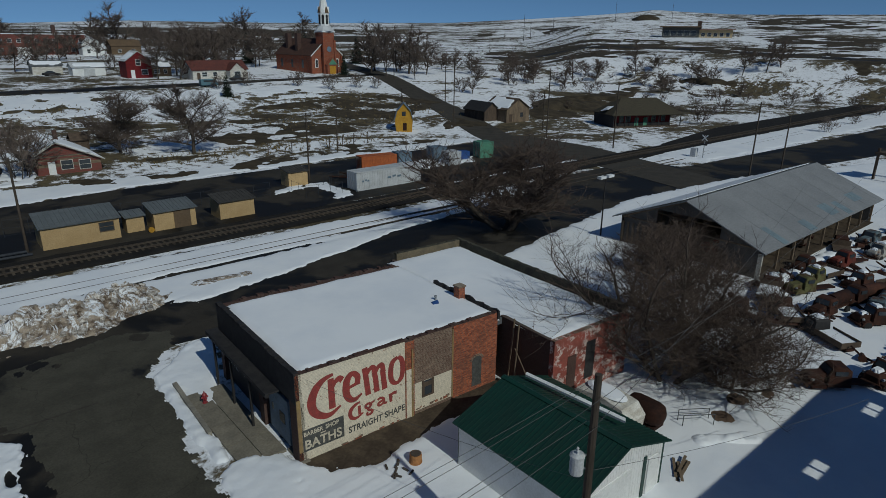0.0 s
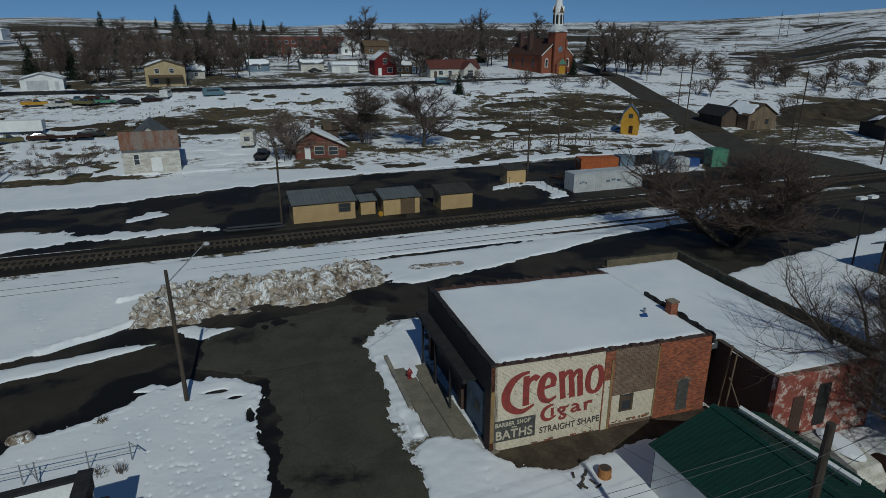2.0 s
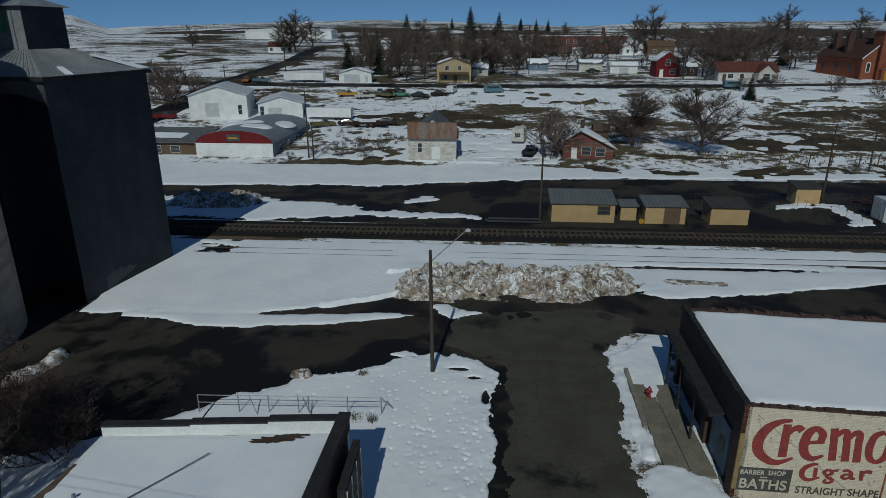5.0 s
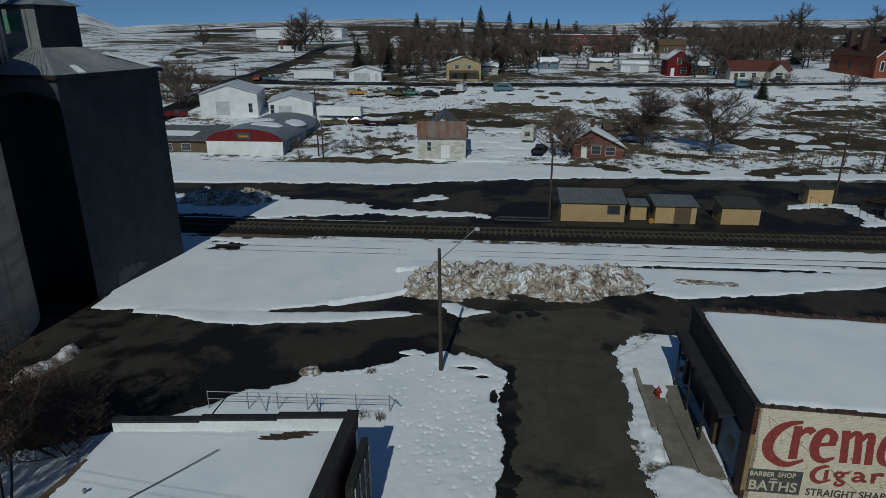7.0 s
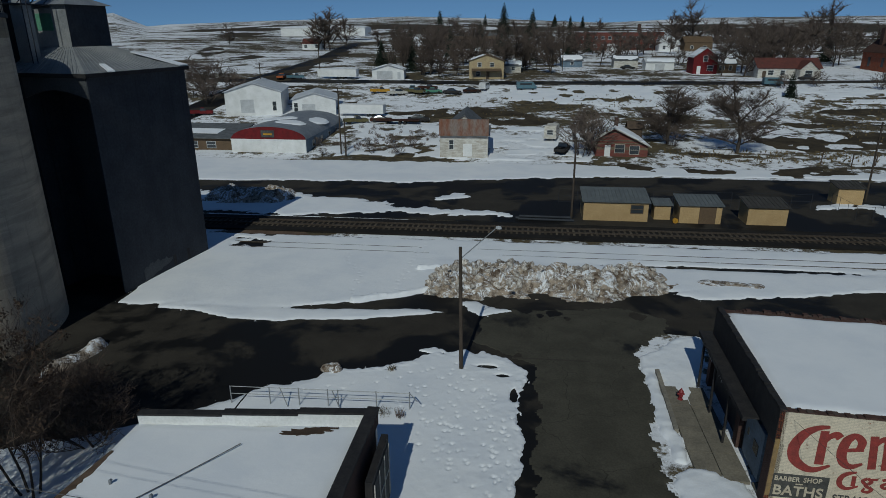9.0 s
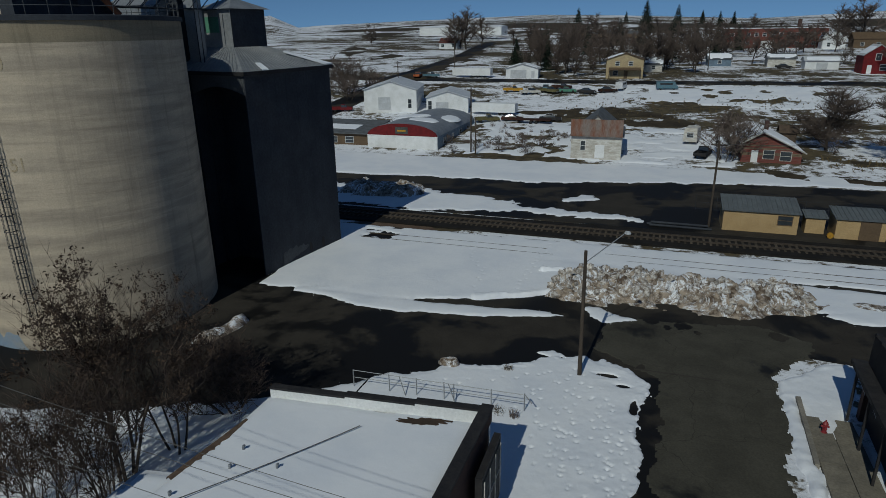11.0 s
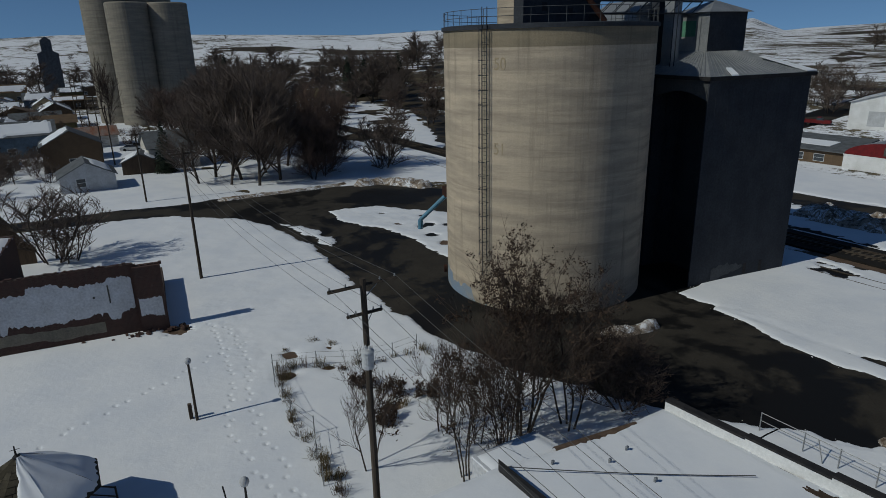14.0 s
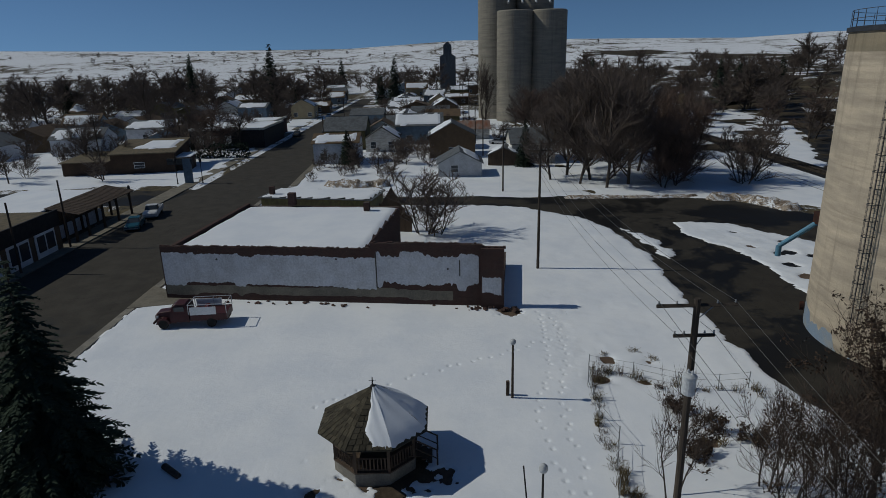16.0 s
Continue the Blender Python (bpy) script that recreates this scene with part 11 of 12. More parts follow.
part("roof", Geo().slab([(-10.8, -0.4, 2.7), (-1.8, -0.4, 2.7), (-1.8, 14, 2.9), (-10.8, 14, 2.9)], 0.15), "mossy_tan", bb)
window(bb, 3.6, -0.2, 1.2, 1.8, 1.0, "-y", "white")
part("entrance", Geo().box(10.2, 1.0, 0, 12.6, 6, 2.9), "office", bb)
part("entrance_roof", Geo().slab([(10.2, 0.6, 2.9), (13.0, 0.6, 2.9), (13.0, 6.4, 3.0), (10.2, 6.4, 3.0)], 0.15), "roof_snow", bb, "snowy porch roof")
OFF = pose(-119.6, -61.5, 0, 0, 0, 98)
single("roof_snow", ragged_snow([Vector((1.5, 3.0, 4.38)), Vector((9.8, 2.0, 4.28)), Vector((10.0, 10.5, 5.12)), Vector((3.0, 11.0, 5.17))], 5), "roof_snow", "patch of snow on the brown office roof", "snow", OFF)
totem = thing("street_sign", "dark blue totem sign on the office lawn", "sign", (-108.9, -44.3, 0), 90)
part("panel", Geo().box(-0.7, -0.2, 0, 0.7, 0.2, 4.4), "bluegrey", totem)
part("arm", Geo().box(-3.4, -0.15, 3.4, 1.0, 0.15, 4.4), "signdark", totem)
for x, y in ((-108.5, -41.8), (-127, -25.2), (-150, -26.6), (-108, -46)):
    l2 = thing("lamp_post", "dark old-fashioned street lamp", "street lamp", (x, y, 0.1))
    part("post", Geo().lathe([(0.14, 0), (0.08, 0.5), (0.05, 3.6)], 8), "black_paint", l2)
    part("lantern", Geo().lathe([(0.1, 3.6), (0.22, 3.75), (0.26, 4.2), (0.05, 4.5)], 8), "black_paint", l2)
h3 = thing("fire_hydrant", "small dark hydrant at the far corner", "hydrant", (-102.6, -52, 0.0))
part("body", Geo().lathe([(0.3, 0), (0.22, 0.1), (0.22, 0.8), (0.26, 0.85), (0.1, 1.1)], 10), "signdark", h3)
for x, y, w, d, e, lab, wl_, rf in ((-163, -51.6, 20, 18, 4.4, "dark flat-roofed store block", "black_paint", "slate"), (-180, -51, 14, 12, 4.2, "dark brick store beside the street", "brick_dark", "slate"), (-276, -55, 18, 14, 4.0, "low brown roadside building", "brown", "brown")):
    b_ = thing("store_block", lab, "building", (x, y, 0))
    part("wall", Geo().box(-w / 2, -d / 2, -0.2, w / 2, d / 2, e), wl_, b_)
    part("parapet", Geo().box(-w / 2 - 0.1, -d / 2 - 0.1, e, w / 2 + 0.1, -d / 2 + 0.3, e + 0.5).box(-w / 2 - 0.1, d / 2 - 0.3, e, w / 2 + 0.1, d / 2 + 0.1, e + 0.5).box(w / 2 - 0.3, -d / 2 + 0.3, e, w / 2 + 0.1, d / 2 - 0.3, e + 0.5), "oldwhite", b_)
    part("roof", Geo().box(-w / 2 + 0.1, -d / 2 + 0.3, e, w / 2 - 0.3, d / 2 - 0.3, e + 0.15), "roof_snow", b_)
    for k in range(3):
        part("window", Geo().box(w / 2, -d / 2 + 1.5 + k * 3.4, 0.8, w / 2 + 0.05, -d / 2 + 3.2 + k * 3.4, 3.2), "white", b_)
_r = random.Random(44)
LABELS = {"oldwhite": "white-painted town house with a pitched snowy roof", "bluegrey": "blue-grey town house with a snowy roof", "tanhouse": "tan town house with a pitched roof", "brown": "brown town house with a pitched roof", "olive": "olive town house with a snowy roof", "stucco": "pale plastered town house with a snowy roof"}
SPOTS = [(-229, -66), (-255, -58), (-297, -100), (-194, -90), (-300, -60), (-177, -118), (-239, -131), (-330, -28), (-320, 10), (-255, -14), (-280, 8), (-215, -105), (-262, -92), (-330, -75), (-350, -110), (-290, -140), (-210, -150), (-380, -60), (-420, -90), (-400, -28), (-440, -30),
         (-158, -66), (-172, -78), (-150, -84), (-190, -66), (-205, -76), (-222, -86), (-238, -78), (-246, -104), (-186, -104), (-160, -100), (-176, -92), (-168, -128), (-146, -104), (-270, -72), (-285, -84), (-305, -80), (-230, -48.5), (-252, -49), (-300, -49), (-322, -50), (-230, -13), (-250, -13), (-275, -15), (-300, -14), (-188, -10), (-240, 2), (-262, 0), (-300, -2), (-345, -12), (-370, -20), (-131, -21), (-156, -5), (-178, -10), (-180, 1), (-160, -24), (-196, -22), (-214, 2), (-222, -8), (-236, -12), (-128, 18), (-150, -22), (-134, 2.5),
         (-360, 20), (-250, 45), (-300, 60), (-232, 92), (-262, 84), (-285, 96), (-340, 110), (-470, -140), (-520, -80), (-480, -200), (-390, -160), (-330, -190), (-560, -150)]
for x, y in SPOTS:
    w, d = _r.uniform(8, 13), _r.uniform(7, 10)
    e = _r.uniform(2.7, 4.8)
    wl_ = _r.choice(list(LABELS))
    house(LABELS[wl_], x + _r.uniform(-2, 2), y, _r.choice((0, 90)), w, d, e, e + _r.uniform(1.4, 3), wl_, _r.choice(("slate", "brown", "slate")), _r.choice("xy"), True if _r.random() < 0.4 else "south", [("-y", -2.5, 1, 1.3, 1.3), ("-y", 2.5, 1, 1.3, 1.3), ("+x", 0, 1, 1.3, 1.3)], group="town houses")
for x, y, turn, paint, kind in ((-150, 14, 80, "carwhite", "sedan"), (-153, 17, 80, "black_paint", "pickup"), (-176, -39.8, 2, "black_paint", "sedan"), (-170, 5, 60, "carwhite", "van"), (-230, -40, 0, "carwhite", "sedan")):
    car("parked town vehicle dusted with snow", (x, y, 0.02), turn, paint, kind)

# ---- distant grain elevators ----
el = thing("grain_elevator", "tall grey concrete grain elevator of clustered tubes", "grain elevator", (-205, 20, 0))
for x, y, r, h in ((0, 4.0, 5.6, 33), (0, 14.5, 5.6, 33), (-11, -0.5, 6.2, 40), (-11, 11.5, 6.2, 40)):
    part("silo_tube", Geo().lathe([(r, -0.3), (r, h), (r - 0.4, h + 0.3)], 40, (x, y)), "concrete_grey", el, smooth=False)
part("headhouse", Geo().box(-15, 0, 38, -7, 14, 52), "concrete_grey", el)
for k in range(4):
    part("spout", Geo().tube((-7, 3 + k * 3, 43), (0, 2 + k * 4.3, 35.5), 0.3, 0.3, 8), "ltgrey", el, "pale grain spout")
fe = thing("wooden_elevator", "far dark wooden grain elevator with a cupola", "grain elevator", (-420, 6, 0))
# greyer than its dark wood: distance haze is put into the colour
part("house", Geo().gable(-6, -5, 6, 5, -0.3, 20, 23, "x"), "slate", fe)
part("cupola", Geo().gable(-3, -2.6, 3, 2.6, 20, 27, 29, "x"), "slate", fe)

# ---- poles of the town ----
for x, y, h in ((-95.6, 9.6, 10), (-168.6, 7.8, 13), (-150, 8.4, 12), (-185, 8.6, 13), (-205, 7.6, 12), (-230, 7.5, 12), (-132, 9, 11), (-114, -62, 11), (-140, -25.8, 9), (-190, -28.4, 9), (-250, -46, 9), (-70.2, -43.5, 8), (-61, -43.4, 7.5)):
    utility_pole("dark wooden utility pole in the town", x, y, h, ((0.4, 2.2, 90),) if h > 8.5 else (), 0.13)
for (x0, y0, z0), (x1, y1, z1) in (((-104, 11, 11.5), (-132, 9, 10.7)), ((-132, 9, 10.7), (-168.6, 7.8, 12.6))):
    wire("overhead_cable", (x0, y0, z0), (x1, y1, z1), 0.7, 0.02)

make_tree("leafy_tree", "tall tree with clinging olive-brown leaves before the elevator", (-178, 12.4, 0), 311, 19.0, 0.5, 4, (5, 6, 5, 4), trunk=0.4, bare_from=0.35, width=9.0, rmin=0.03, stems=2, lean=0.15)

# ---- woods and garden trees, from a few grown shapes ----
def grown(seed, height, width, spread, levels, kids, rmin, trunk, stems, twigs, lean=0.3, bare_from=0.2):
    thick, thin = branch_tree(seed, height, spread, levels, kids, 0.0, trunk, stems, lean, bare_from, width, rmin, True, 0.7)
    return mesh_of("trunk", thick, "bark", True), mesh_of("crown", thin, twigs)


KINDS = {
    "near": [grown(s, 10, 10.5, 0.66, 4, (8, 8, 9, 20), 0.009, 0.2, 1, "twig", bare_from=0.1) for s in (201, 202)],
    "round": [grown(s, 10, 9.5, 0.62, 3, (6, 8, 34), 0.017, 0.15, 1, "twig") for s in (203, 204, 205, 206)],
    "tall": [grown(s, 13, 8.0, 0.5, 3, (6, 8, 34), 0.017, 0.16, 1, "twig") for s in (211, 212, 213)],
    "wood": [grown(s, 13, 9.5, 0.52, 4, (7, 7, 7, 13), 0.011, 0.18, 1, "twig") for s in (241, 242)],
    "wood_red": [grown(243, 12, 10, 0.56, 4, (7, 7, 7, 13), 0.011, 0.18, 2, "twig_red")],
    "shrub": [grown(s, 5, 6.0, 0.6, 3, (3, 4, 14), 0.017, 0.06, 5, "twig", 0.5, 0.05) for s in (221, 222)],
    "scrub": [grown(s, 5, 7.0, 0.65, 2, (2, 8), 0.06, 0.07, 5, "twig", 0.6, 0.0) for s in (261, 262, 263)],
    "distant": [grown(s, 10, 10.5, 0.62, 3, (5, 6, 22), 0.034, 0.13, 1, "twig_dark") for s in (251, 252, 253)],
    "willow": [grown(s, 12, 11, 0.6, 3, (5, 7, 30), 0.018, 0.2, 2, "twig_red", 0.3) for s in (231, 232)],
}
TREE_LABEL = {"scrub": "low dark scrub on the slope", "wood": "tall bare tree at the edge of the wood", "wood_red": "bare reddish-twigged tree at the edge of the wood", "near": "bare round-crowned tree with a mesh of grey twigs", "round": "bare round-crowned tree with fine dark twigs", "tall": "tall bare tree with upswept dark twigs", "shrub": "bare many-stemmed shrub with thin dark twigs", "willow": "bare willow with russet twigs"}
_t = random.Random(909)
FAR = []


def plant(kind, x, y, scale, group="bare trees", label=""):
    if math.hypot(x, y) > 235 and kind not in ("shrub", "distant", "scrub"):
        kind, scale = "distant", scale * (1.25 if kind == "tall" else 1.05)
    tm, cm = _t.choice(KINDS[kind])
    if math.hypot(x, y) > 190:
        FAR.append((tm, cm, pose(x, y, zland(x, y) - 0.1, 0, 0, _t.uniform(0, 360)) @ Matrix.Diagonal((scale, scale, scale, 1))))
        return None
    t = thing("bare_tree" if kind not in ("shrub", "scrub") else "bare_shrub", label or TREE_LABEL[kind], "tree" if kind not in ("shrub", "scrub") else "shrub", (x, y, zland(x, y) - 0.1), _t.uniform(0, 360), group)
    s = scale
    for n_, m_ in (("trunk", tm), ("crown", cm)):
        part(n_, m_, None, t, at=Matrix.Diagonal((s * _t.uniform(0.95, 1.05), s * _t.uniform(0.95, 1.05), s, 1)))
    return t


for kind, x, y, s in (("near", 27.1, 117, 1.08), ("near", 37.2, 110.6, 1.2), ("shrub", 11.2, 106.6, 1.7), ("shrub", 13.2, 108, 1.4), ("shrub", 27.5, 115, 0.8), ("round", 66, 200, 1.35), ("round", 72, 204, 1.5), ("round", 60.5, 203, 1.2), ("round", 69, 212, 1.5), ("willow", 135, 200, 1.75), ("willow", 141, 206, 1.7), ("willow", 147, 200, 1.6), ("tall", 131, 184, 1.4), ("round", 145, 190, 1.7),
                      ("round", 150, 186, 1.3), ("tall", 137, 176, 1.0), ("round", 138, 148, 0.95), ("shrub", 137, 152, 1.0), ("tall", -107, 340, 1.5), ("round", -105, 345, 1.7), ("round", -79.5, 156, 0.95), ("shrub", -76, 150, 1.4), ("shrub", -74, 162, 1.2), ("shrub", 77, 178, 0.9), ("shrub", 91, 174, 1.0), ("shrub", 108, 168, 0.9), ("shrub", 113, 165, 0.8), ("shrub", 68, 176, 0.8),
                      ("tall", 152, 205, 1.2), ("round", 106, 235, 1.3), ("round", 90, 250, 1.4), ("round", 98, 242, 1.5), ("tall", 110, 240, 1.2), ("round", 86, 225, 1.0)):
    plant(kind, x, y, s)
for x, y, h in ((-101, 342, 21), (-102, 378, 17), (-83, 379, 12), (-24, 194, 9.5), (-19, 197, 10), (-29, 198, 8), (-45, 479, 17), (-1, 212, 17), (-6, 204, 10), (11, 259, 14), (4, 240, 14), (-185, 402, 13), (75, 342, 18), (85, 342, 23), (125, 428, 14), (74, 213, 17), (80, 208, 16), (77, 220, 17), (169, 380, 24), (155, 382, 18), (297, 552, 24), (16, 259, 12), (37, 245, 10), (29, 239, 9), (64, 328, 12), (55, 300, 11), (110, 300, 14), (22, 270, 12)):
    plant("round", x, y, h / 10)
for x, y, s in ((-82, 162, 2.1), (-80, 171, 1.2), (-84, 158, 1.6), (98, 167, 1.0), (-39, 106, 0.32), (-36, 110, 0.4), (-33, 104, 0.3), (-30, 108, 0.36), (-27, 112, 0.3), (-25, 106, 0.4), (-22, 109, 0.5), (-20, 105, 0.42), (-19, 111, 0.5), (-42, 111, 0.3), (-23, 114, 0.4)):
    plant("shrub", x, y, s)
for i in range(60):  # hillside behind the houses
    x, y = _t.uniform(-60, 190), _t.uniform(228, 400)
    if not (20 < x < 80 and 318 < y < 352) and not (140 < x < 158 and y < 300):
        plant(_t.choice(("round", "round", "tall", "shrub")), x, y, _t.uniform(0.8, 1.35))
for i in range(26):
    plant(_t.choice(("round", "tall")), _t.uniform(-45, 15), _t.uniform(196, 240), _t.uniform(0.7, 1.25))
for i in range(26):  # scrub round the depot and below the highway
    a, r = radians(_t.uniform(-75, -44)), _t.uniform(170, 262)
    plant("shrub", -r * math.sin(a), r * math.cos(a), _t.uniform(0.4, 1.1))
for x, y, s in ((255, 118, 1.1), (262, 112, 1.2), (270, 110, 1.1), (240, 122, 0.8), (225, 135, 0.7), (230, 150, 0.9), (205, 162, 1.0), (215, 158, 0.9), (180, 160, 0.9), (172, 165, 0.8), (165, 158, 0.9), (186, 150, 0.8)):
    plant("round", x, y, s)
# wood beyond the bend in the lane
for i in range(15):
    f = _t.random()
    x, y = -102 - _t.uniform(0, 55), 16 + f * 38
    if y > 26 + (-102 - x) * 0.62 - 8 and y < 30 + (-102 - x) * 0.66 + 6:
        continue
    if y < 20.5 * -x / 110:
        continue
    plant(_t.choice(("wood", "wood", "wood", "tall", "wood_red")), x, y, _t.uniform(1.0, 1.5))
for x, y, s in ((-108, 22, 1.25), (-114, 27, 1.35), (-106, 30, 1.1), (-101.5, 38, 0.95), (-110, 35, 1.15)):
    plant("wood" if s > 1.05 else "wood_red", x, y, s * 1.12)
for kind, x, y, s in (("wood", -96.5, 26, 1.5), ("wood", -98.5, 30, 1.4), ("wood", -100, 22.5, 1.45), ("wood_red", -95.5, 34.5, 0.95), ("wood_red", -97, 37, 0.95), ("wood", -103, 25, 1.5), ("wood", -104, 18.5, 1.1), ("round", -113, 57, 1.0), ("wood", -126, 34, 1.4), ("wood", -131, 40, 1.3), ("wood", -124, 25, 1.3)):
    plant(kind, x, y, s)
for x, y, s in ((-97.5, 48, 1.9), (-99, 49.5, 1.8), (-104, 52, 1.4), (-72.6, -2.2, 1.7), (-71.6, -0.8, 1.45), (-125, -8, 1.0), (-129, -4, 0.9), (-133, -9, 0.9), (-120, -2, 0.8)):
    plant("shrub", x, y, s)
for i in range(190):  # gardens and far woods to the west
    a, r = radians(_t.uniform(58, 128)), 150 + 420 * _t.random() ** 1.2
    x, y = -r * math.sin(a), r * math.cos(a)
    if -47 < y < -29 or abs(y - 8) < 4 or (-30 < y < 22 and r < 285):
        continue
    plant(_t.choice(("round", "round", "tall", "willow")), x, y, _t.uniform(0.7, 1.1) if r < 230 else _t.uniform(1.0, 1.7))
for i in range(130):  # hedges and garden shrubs of the town
    a, r = radians(_t.uniform(86, 126)), _t.uniform(140, 300)
    x, y = -r * math.sin(a), r * math.cos(a)
    if not (-49 < y < -28 or abs(y - 8) < 4):
        plant("shrub", x, y, _t.uniform(0.4, 1.0))
for i in range(120):
    a, r = radians(_t.uniform(88, 128)), _t.uniform(128, 330)
    x, y = -r * math.sin(a), r * math.cos(a)
    if -47 < y < -29 or abs(y - 8) < 4 or (-30 < y < 22 and r < 285):
        continue
    plant(_t.choice(("round", "round", "tall")), x, y, _t.uniform(0.5, 0.85) if r < 230 else _t.uniform(0.9, 1.5))
for i in range(85):  # dark belt of woods on the flats behind
    a, r = radians(_t.uniform(61, 84)), 165 + 330 * _t.random()
    x, y = -r * math.sin(a), r * math.cos(a)
    if sdf(np.array([x]), np.array([y]), [(-93, 28), (-93, 40), (-130, 66), (-180, 90), (-260, 116), (-260, 104), (-180, 78), (-130, 54)])[0] < -2:
        plant(_t.choice(("round", "tall", "willow")), x, y, _t.uniform(0.7, 1.15))
for i in range(170):  # scattered trees and brush out on the plain
    a, r = radians(_t.uniform(76, 131)), _t.uniform(340, 1100)
    x, y = -r * math.sin(a), r * math.cos(a)
    if not -47 < y < -29:
        plant("distant" if _t.random() < 0.55 else "shrub", x, y, _t.uniform(0.35, 0.9))
for i in range(80):  # woods round the lanes north of the elevators
    a, r = radians(_t.uniform(64, 83)), 140 + 260 * _t.random()
    x, y = -r * math.sin(a), r * math.cos(a)
    if sdf(np.array([x]), np.array([y]), [(-93, 28), (-93, 40), (-130, 66), (-180, 90), (-260, 116), (-260, 104), (-180, 78), (-130, 54)])[0] < -1:
        plant(_t.choice(("round", "round", "tall", "shrub")), x, y, _t.uniform(0.5, 0.95))
for i in range(26):
    plant("shrub", _t.uniform(-240, -120), _t.uniform(-27, 20), _t.uniform(0.35, 0.8))
for i in range(34):  # garden trees between the houses north of the street
    x, y = _t.uniform(-232, -128), _t.uniform(-27, 20)
    if abs(y - 8) > 3 and y > 0.095 * x:
        plant(_t.choice(("round", "tall", "round")), x, y, _t.uniform(0.4, 0.75))
for i in range(22):
    plant(_t.choice(("shrub", "shrub", "round")), _t.uniform(-136, -107), _t.uniform(-24, -3), _t.uniform(0.35, 0.62))
for i in range(420):  # sagebrush and thickets on the northeast slopes
    a, r = radians(_t.uniform(-78, 8)), 255 + 700 * _t.random() ** 1.5
    plant("scrub", -r * math.sin(a), r * math.cos(a), _t.uniform(0.18, 0.55))
for i in range(50):  # thickets round the highway bank
    a, r = radians(_t.uniform(-66, -36)), _t.uniform(235, 300)
    plant(_t.choice(("shrub", "round")), -r * math.sin(a), r * math.cos(a), _t.uniform(0.5, 0.9))

wood = new("far_woods")
tagged(wood, "distant bare woods on the slopes and behind town", "woods", "", "stuff")
for n_, k in (("trunk", 0), ("crown", 1)):
    vs, fs, base = [], [], 0
    for row in FAR:
        me, m = row[k], row[2]
        co = np.empty(len(me.vertices) * 3)
        me.vertices.foreach_get("co", co)
        w = np.array(m)
        vs.append(co.reshape(-1, 3) @ w[:3, :3].T + w[:3, 3])
        fs += [tuple(i + base for i in p.vertices) for p in me.polygons]
        base += len(me.vertices)
    me = bpy.data.meshes.new(n_)
    me.from_pydata(np.concatenate(vs).tolist(), [], fs)
    me.materials.append(M["bark" if k == 0 else "twig"])
    o = part(n_ + "s", me, None, wood)
    o["kind"] = "stuff"

spr = [conifer("spruce_tree", "dark green spruce in a town garden", (-125, -18.5, 0), 301, 7.0, 4.4, 20, 18, 2.0), conifer("spruce_tree", "tall dark green spruce", (-239.5, -61.7, 0), 302, 12.0, 6.0, 22, 14, 3.2)]
for x, y, h in ((-230, -51, 11.5), (-258, -66.6, 26.5), (-240, -138, 14), (-307, -21, 21), (-420, -160, 26), (-470, -70, 22), (-238, 106, 11), (-290, -26, 15), (-118, 16, 9), (-340, -130, 20), (-380, 60, 18), (-400, 95, 18), (-330, 85, 16), (-239, 110, 13), (-254, 135, 16), (-289, 126, 15), (-300, 140, 14)):
    k = h / 12.0
    copy_thing(spr[1], Matrix.Translation((x, y, zland(x, y))) @ Matrix.Rotation(_t.uniform(0, 6), 4, "Z") @ Matrix.Diagonal((k * 0.95, k * 0.95, k, 1)))
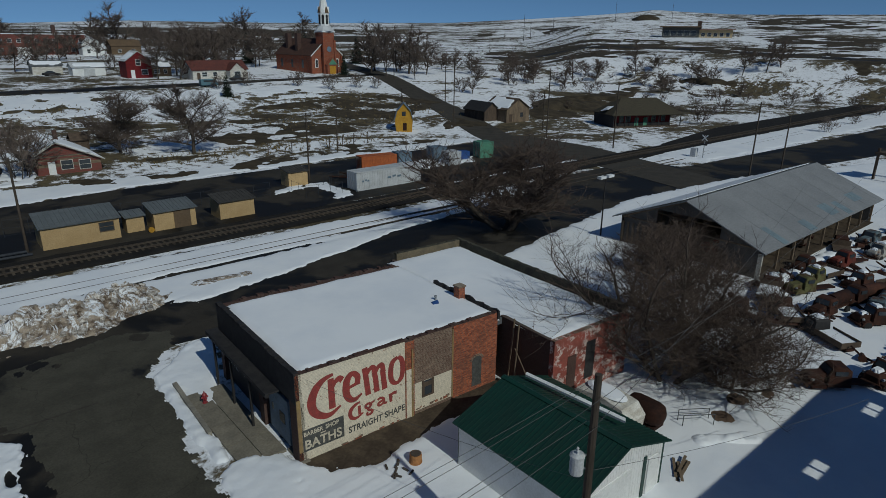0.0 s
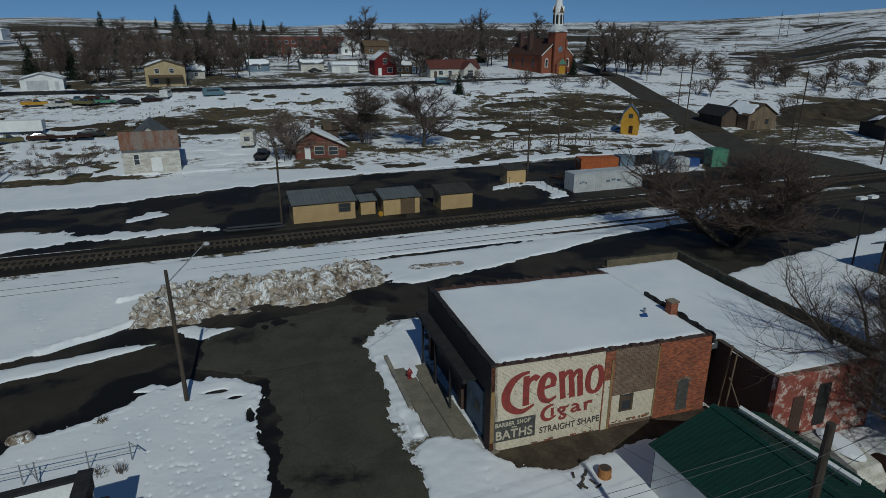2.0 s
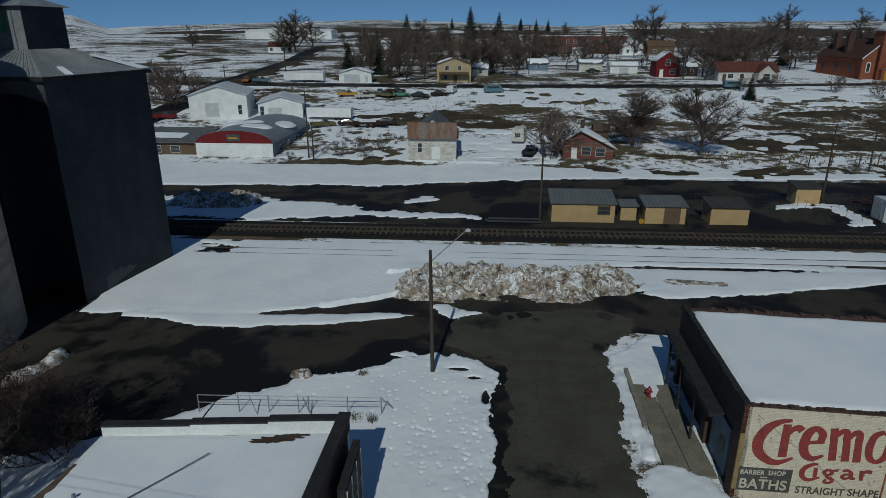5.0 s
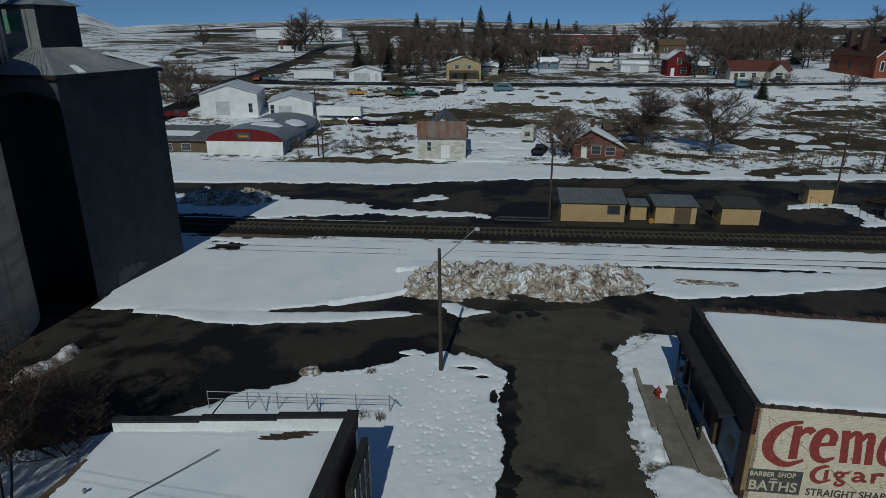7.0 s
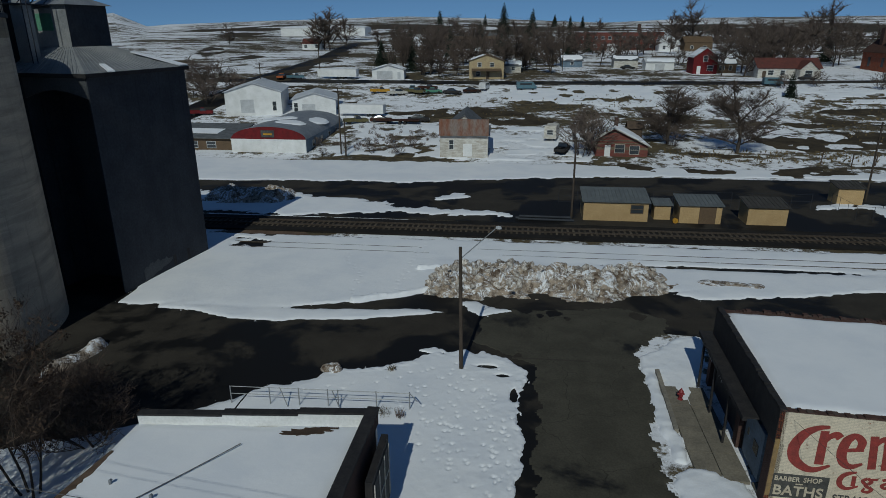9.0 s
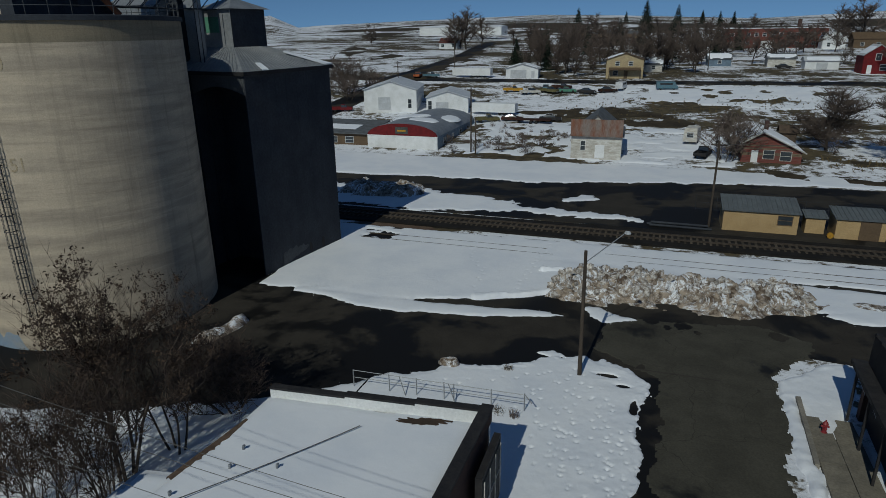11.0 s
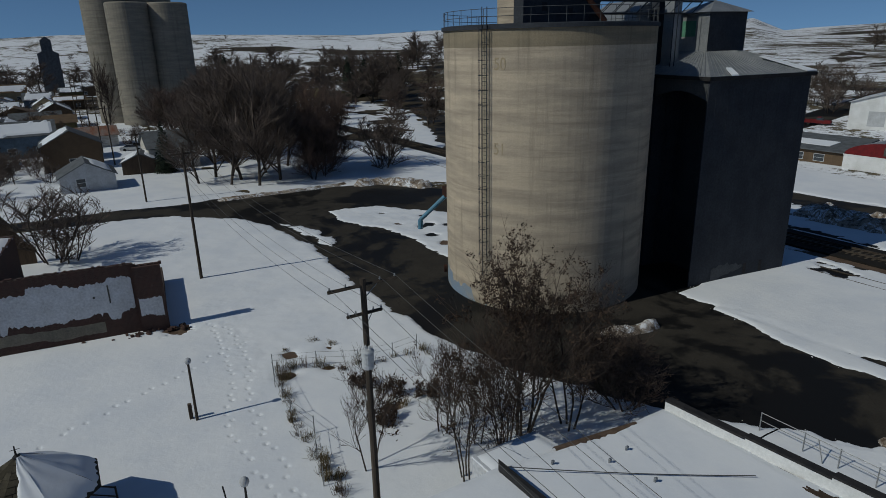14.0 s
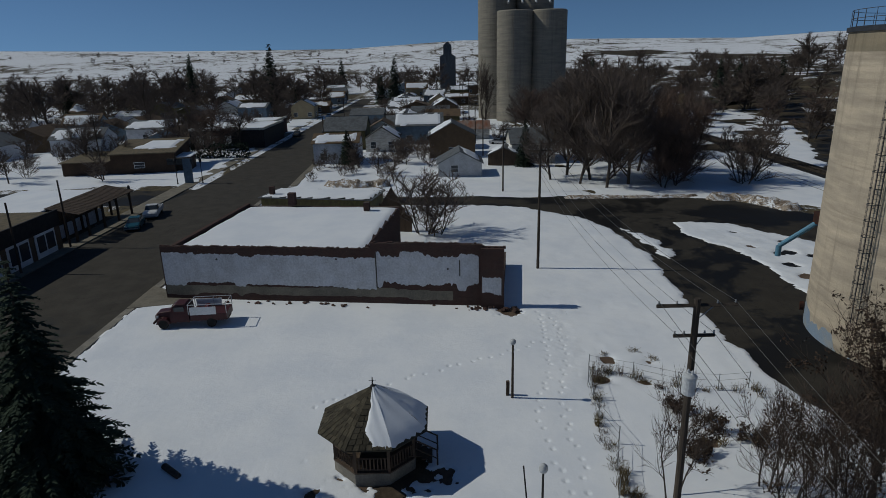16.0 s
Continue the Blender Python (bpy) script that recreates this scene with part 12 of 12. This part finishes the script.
for x, y, h in ((-35, 212, 9.2), (-44, 227, 5), (-47, 228, 5.5), (-56, 459, 21), (-44, 830, 13), (-17, 680, 27), (10, 567, 22), (42, 841, 15), (45, 894, 14.4), (56, 765, 15), (76, 836, 14.6), (121, 196, 7), (3, 262, 14), (-9, 300, 14), (-6, 290, 13), (-42, 250, 13), (22, 300, 11), (32, 320, 11), (-20, 330, 14), (14, 310, 12), (-45, 210, 10), (-50, 235, 9), (65.6, 164, 6.3), (-62, 330, 12), (112, 255, 12), (96, 268, 13), (125, 230, 13), (155, 240, 12), (-30, 285, 12)):
    k = h / 12.0
    copy_thing(spr[1], Matrix.Translation((x, y, zland(x, y))) @ Matrix.Rotation(_t.uniform(0, 6), 4, "Z") @ Matrix.Diagonal((k * 1.15, k * 1.15, k, 1)))
hedge = Geo()
for i in range(900):
    x, y, z = _t.uniform(-8, 8), _t.uniform(-1.2, 1.2), _t.uniform(0, 3.2)
    a, b = Vector([_t.gauss(0, 1) for _ in range(3)]).normalized() * 0.35, Vector([_t.gauss(0, 1) for _ in range(3)]).normalized() * 0.25
    p = Vector((x, y, z))
    hedge.add([p - a, p + b, p + a, p - b], [(0, 1, 2, 3)])
o = single("hedge", hedge, "needle", "tall dark clipped hedge beside the office", "hedge", pose(-138, -50, 0, 0, 0, 90))
o["kind"] = "stuff"

# weeds on the lot north of the railway and dry grass on the banks
def tuft_field(name, x0, y0, x1, y1, n, seed, h, label, material="grass"):
    r, g = random.Random(seed), Geo()
    for _ in range(n):
        x, y = r.uniform(x0, x1), r.uniform(y0, y1)
        z = zland(x, y)
        for k in range(5):
            a = r.uniform(0, 6.3)
            q = r.uniform(0.1, 0.35)
            g.add([(x - 0.05, y, z), (x + 0.05, y, z), (x + q * math.cos(a), y + q * math.sin(a), z + h * r.uniform(0.5, 1.2))], [(0, 1, 2)])
    return single(name, g, material, label, "grass", kind="stuff")


_r = random.Random(71)
for i in range(60):
    x, y = _r.uniform(-34, -13), _r.uniform(106, 128)
    brush("dry_bush", "low grey sage bush in the snowy lot", x, y, _r.uniform(0.3, 0.9), _r.uniform(0.4, 1.0), _r.randrange(999), 40, "twig")
tuft_field("dry_weeds", 12, 130, 60, 165, 260, 72, 0.5, "dry weeds on the snowy slope", "grass")
tuft_field("dry_weeds", 25, 104, 75, 112, 260, 73, 0.6, "dry grass along the bank", "grass")
tuft_field("dry_weeds", -20, 135, 40, 160, 180, 74, 0.5, "dry weeds on the snowy slope", "grass")
tuft_field("dry_weeds", 60, 120, 110, 165, 420, 75, 0.5, "dry grass between road and houses", "grass")
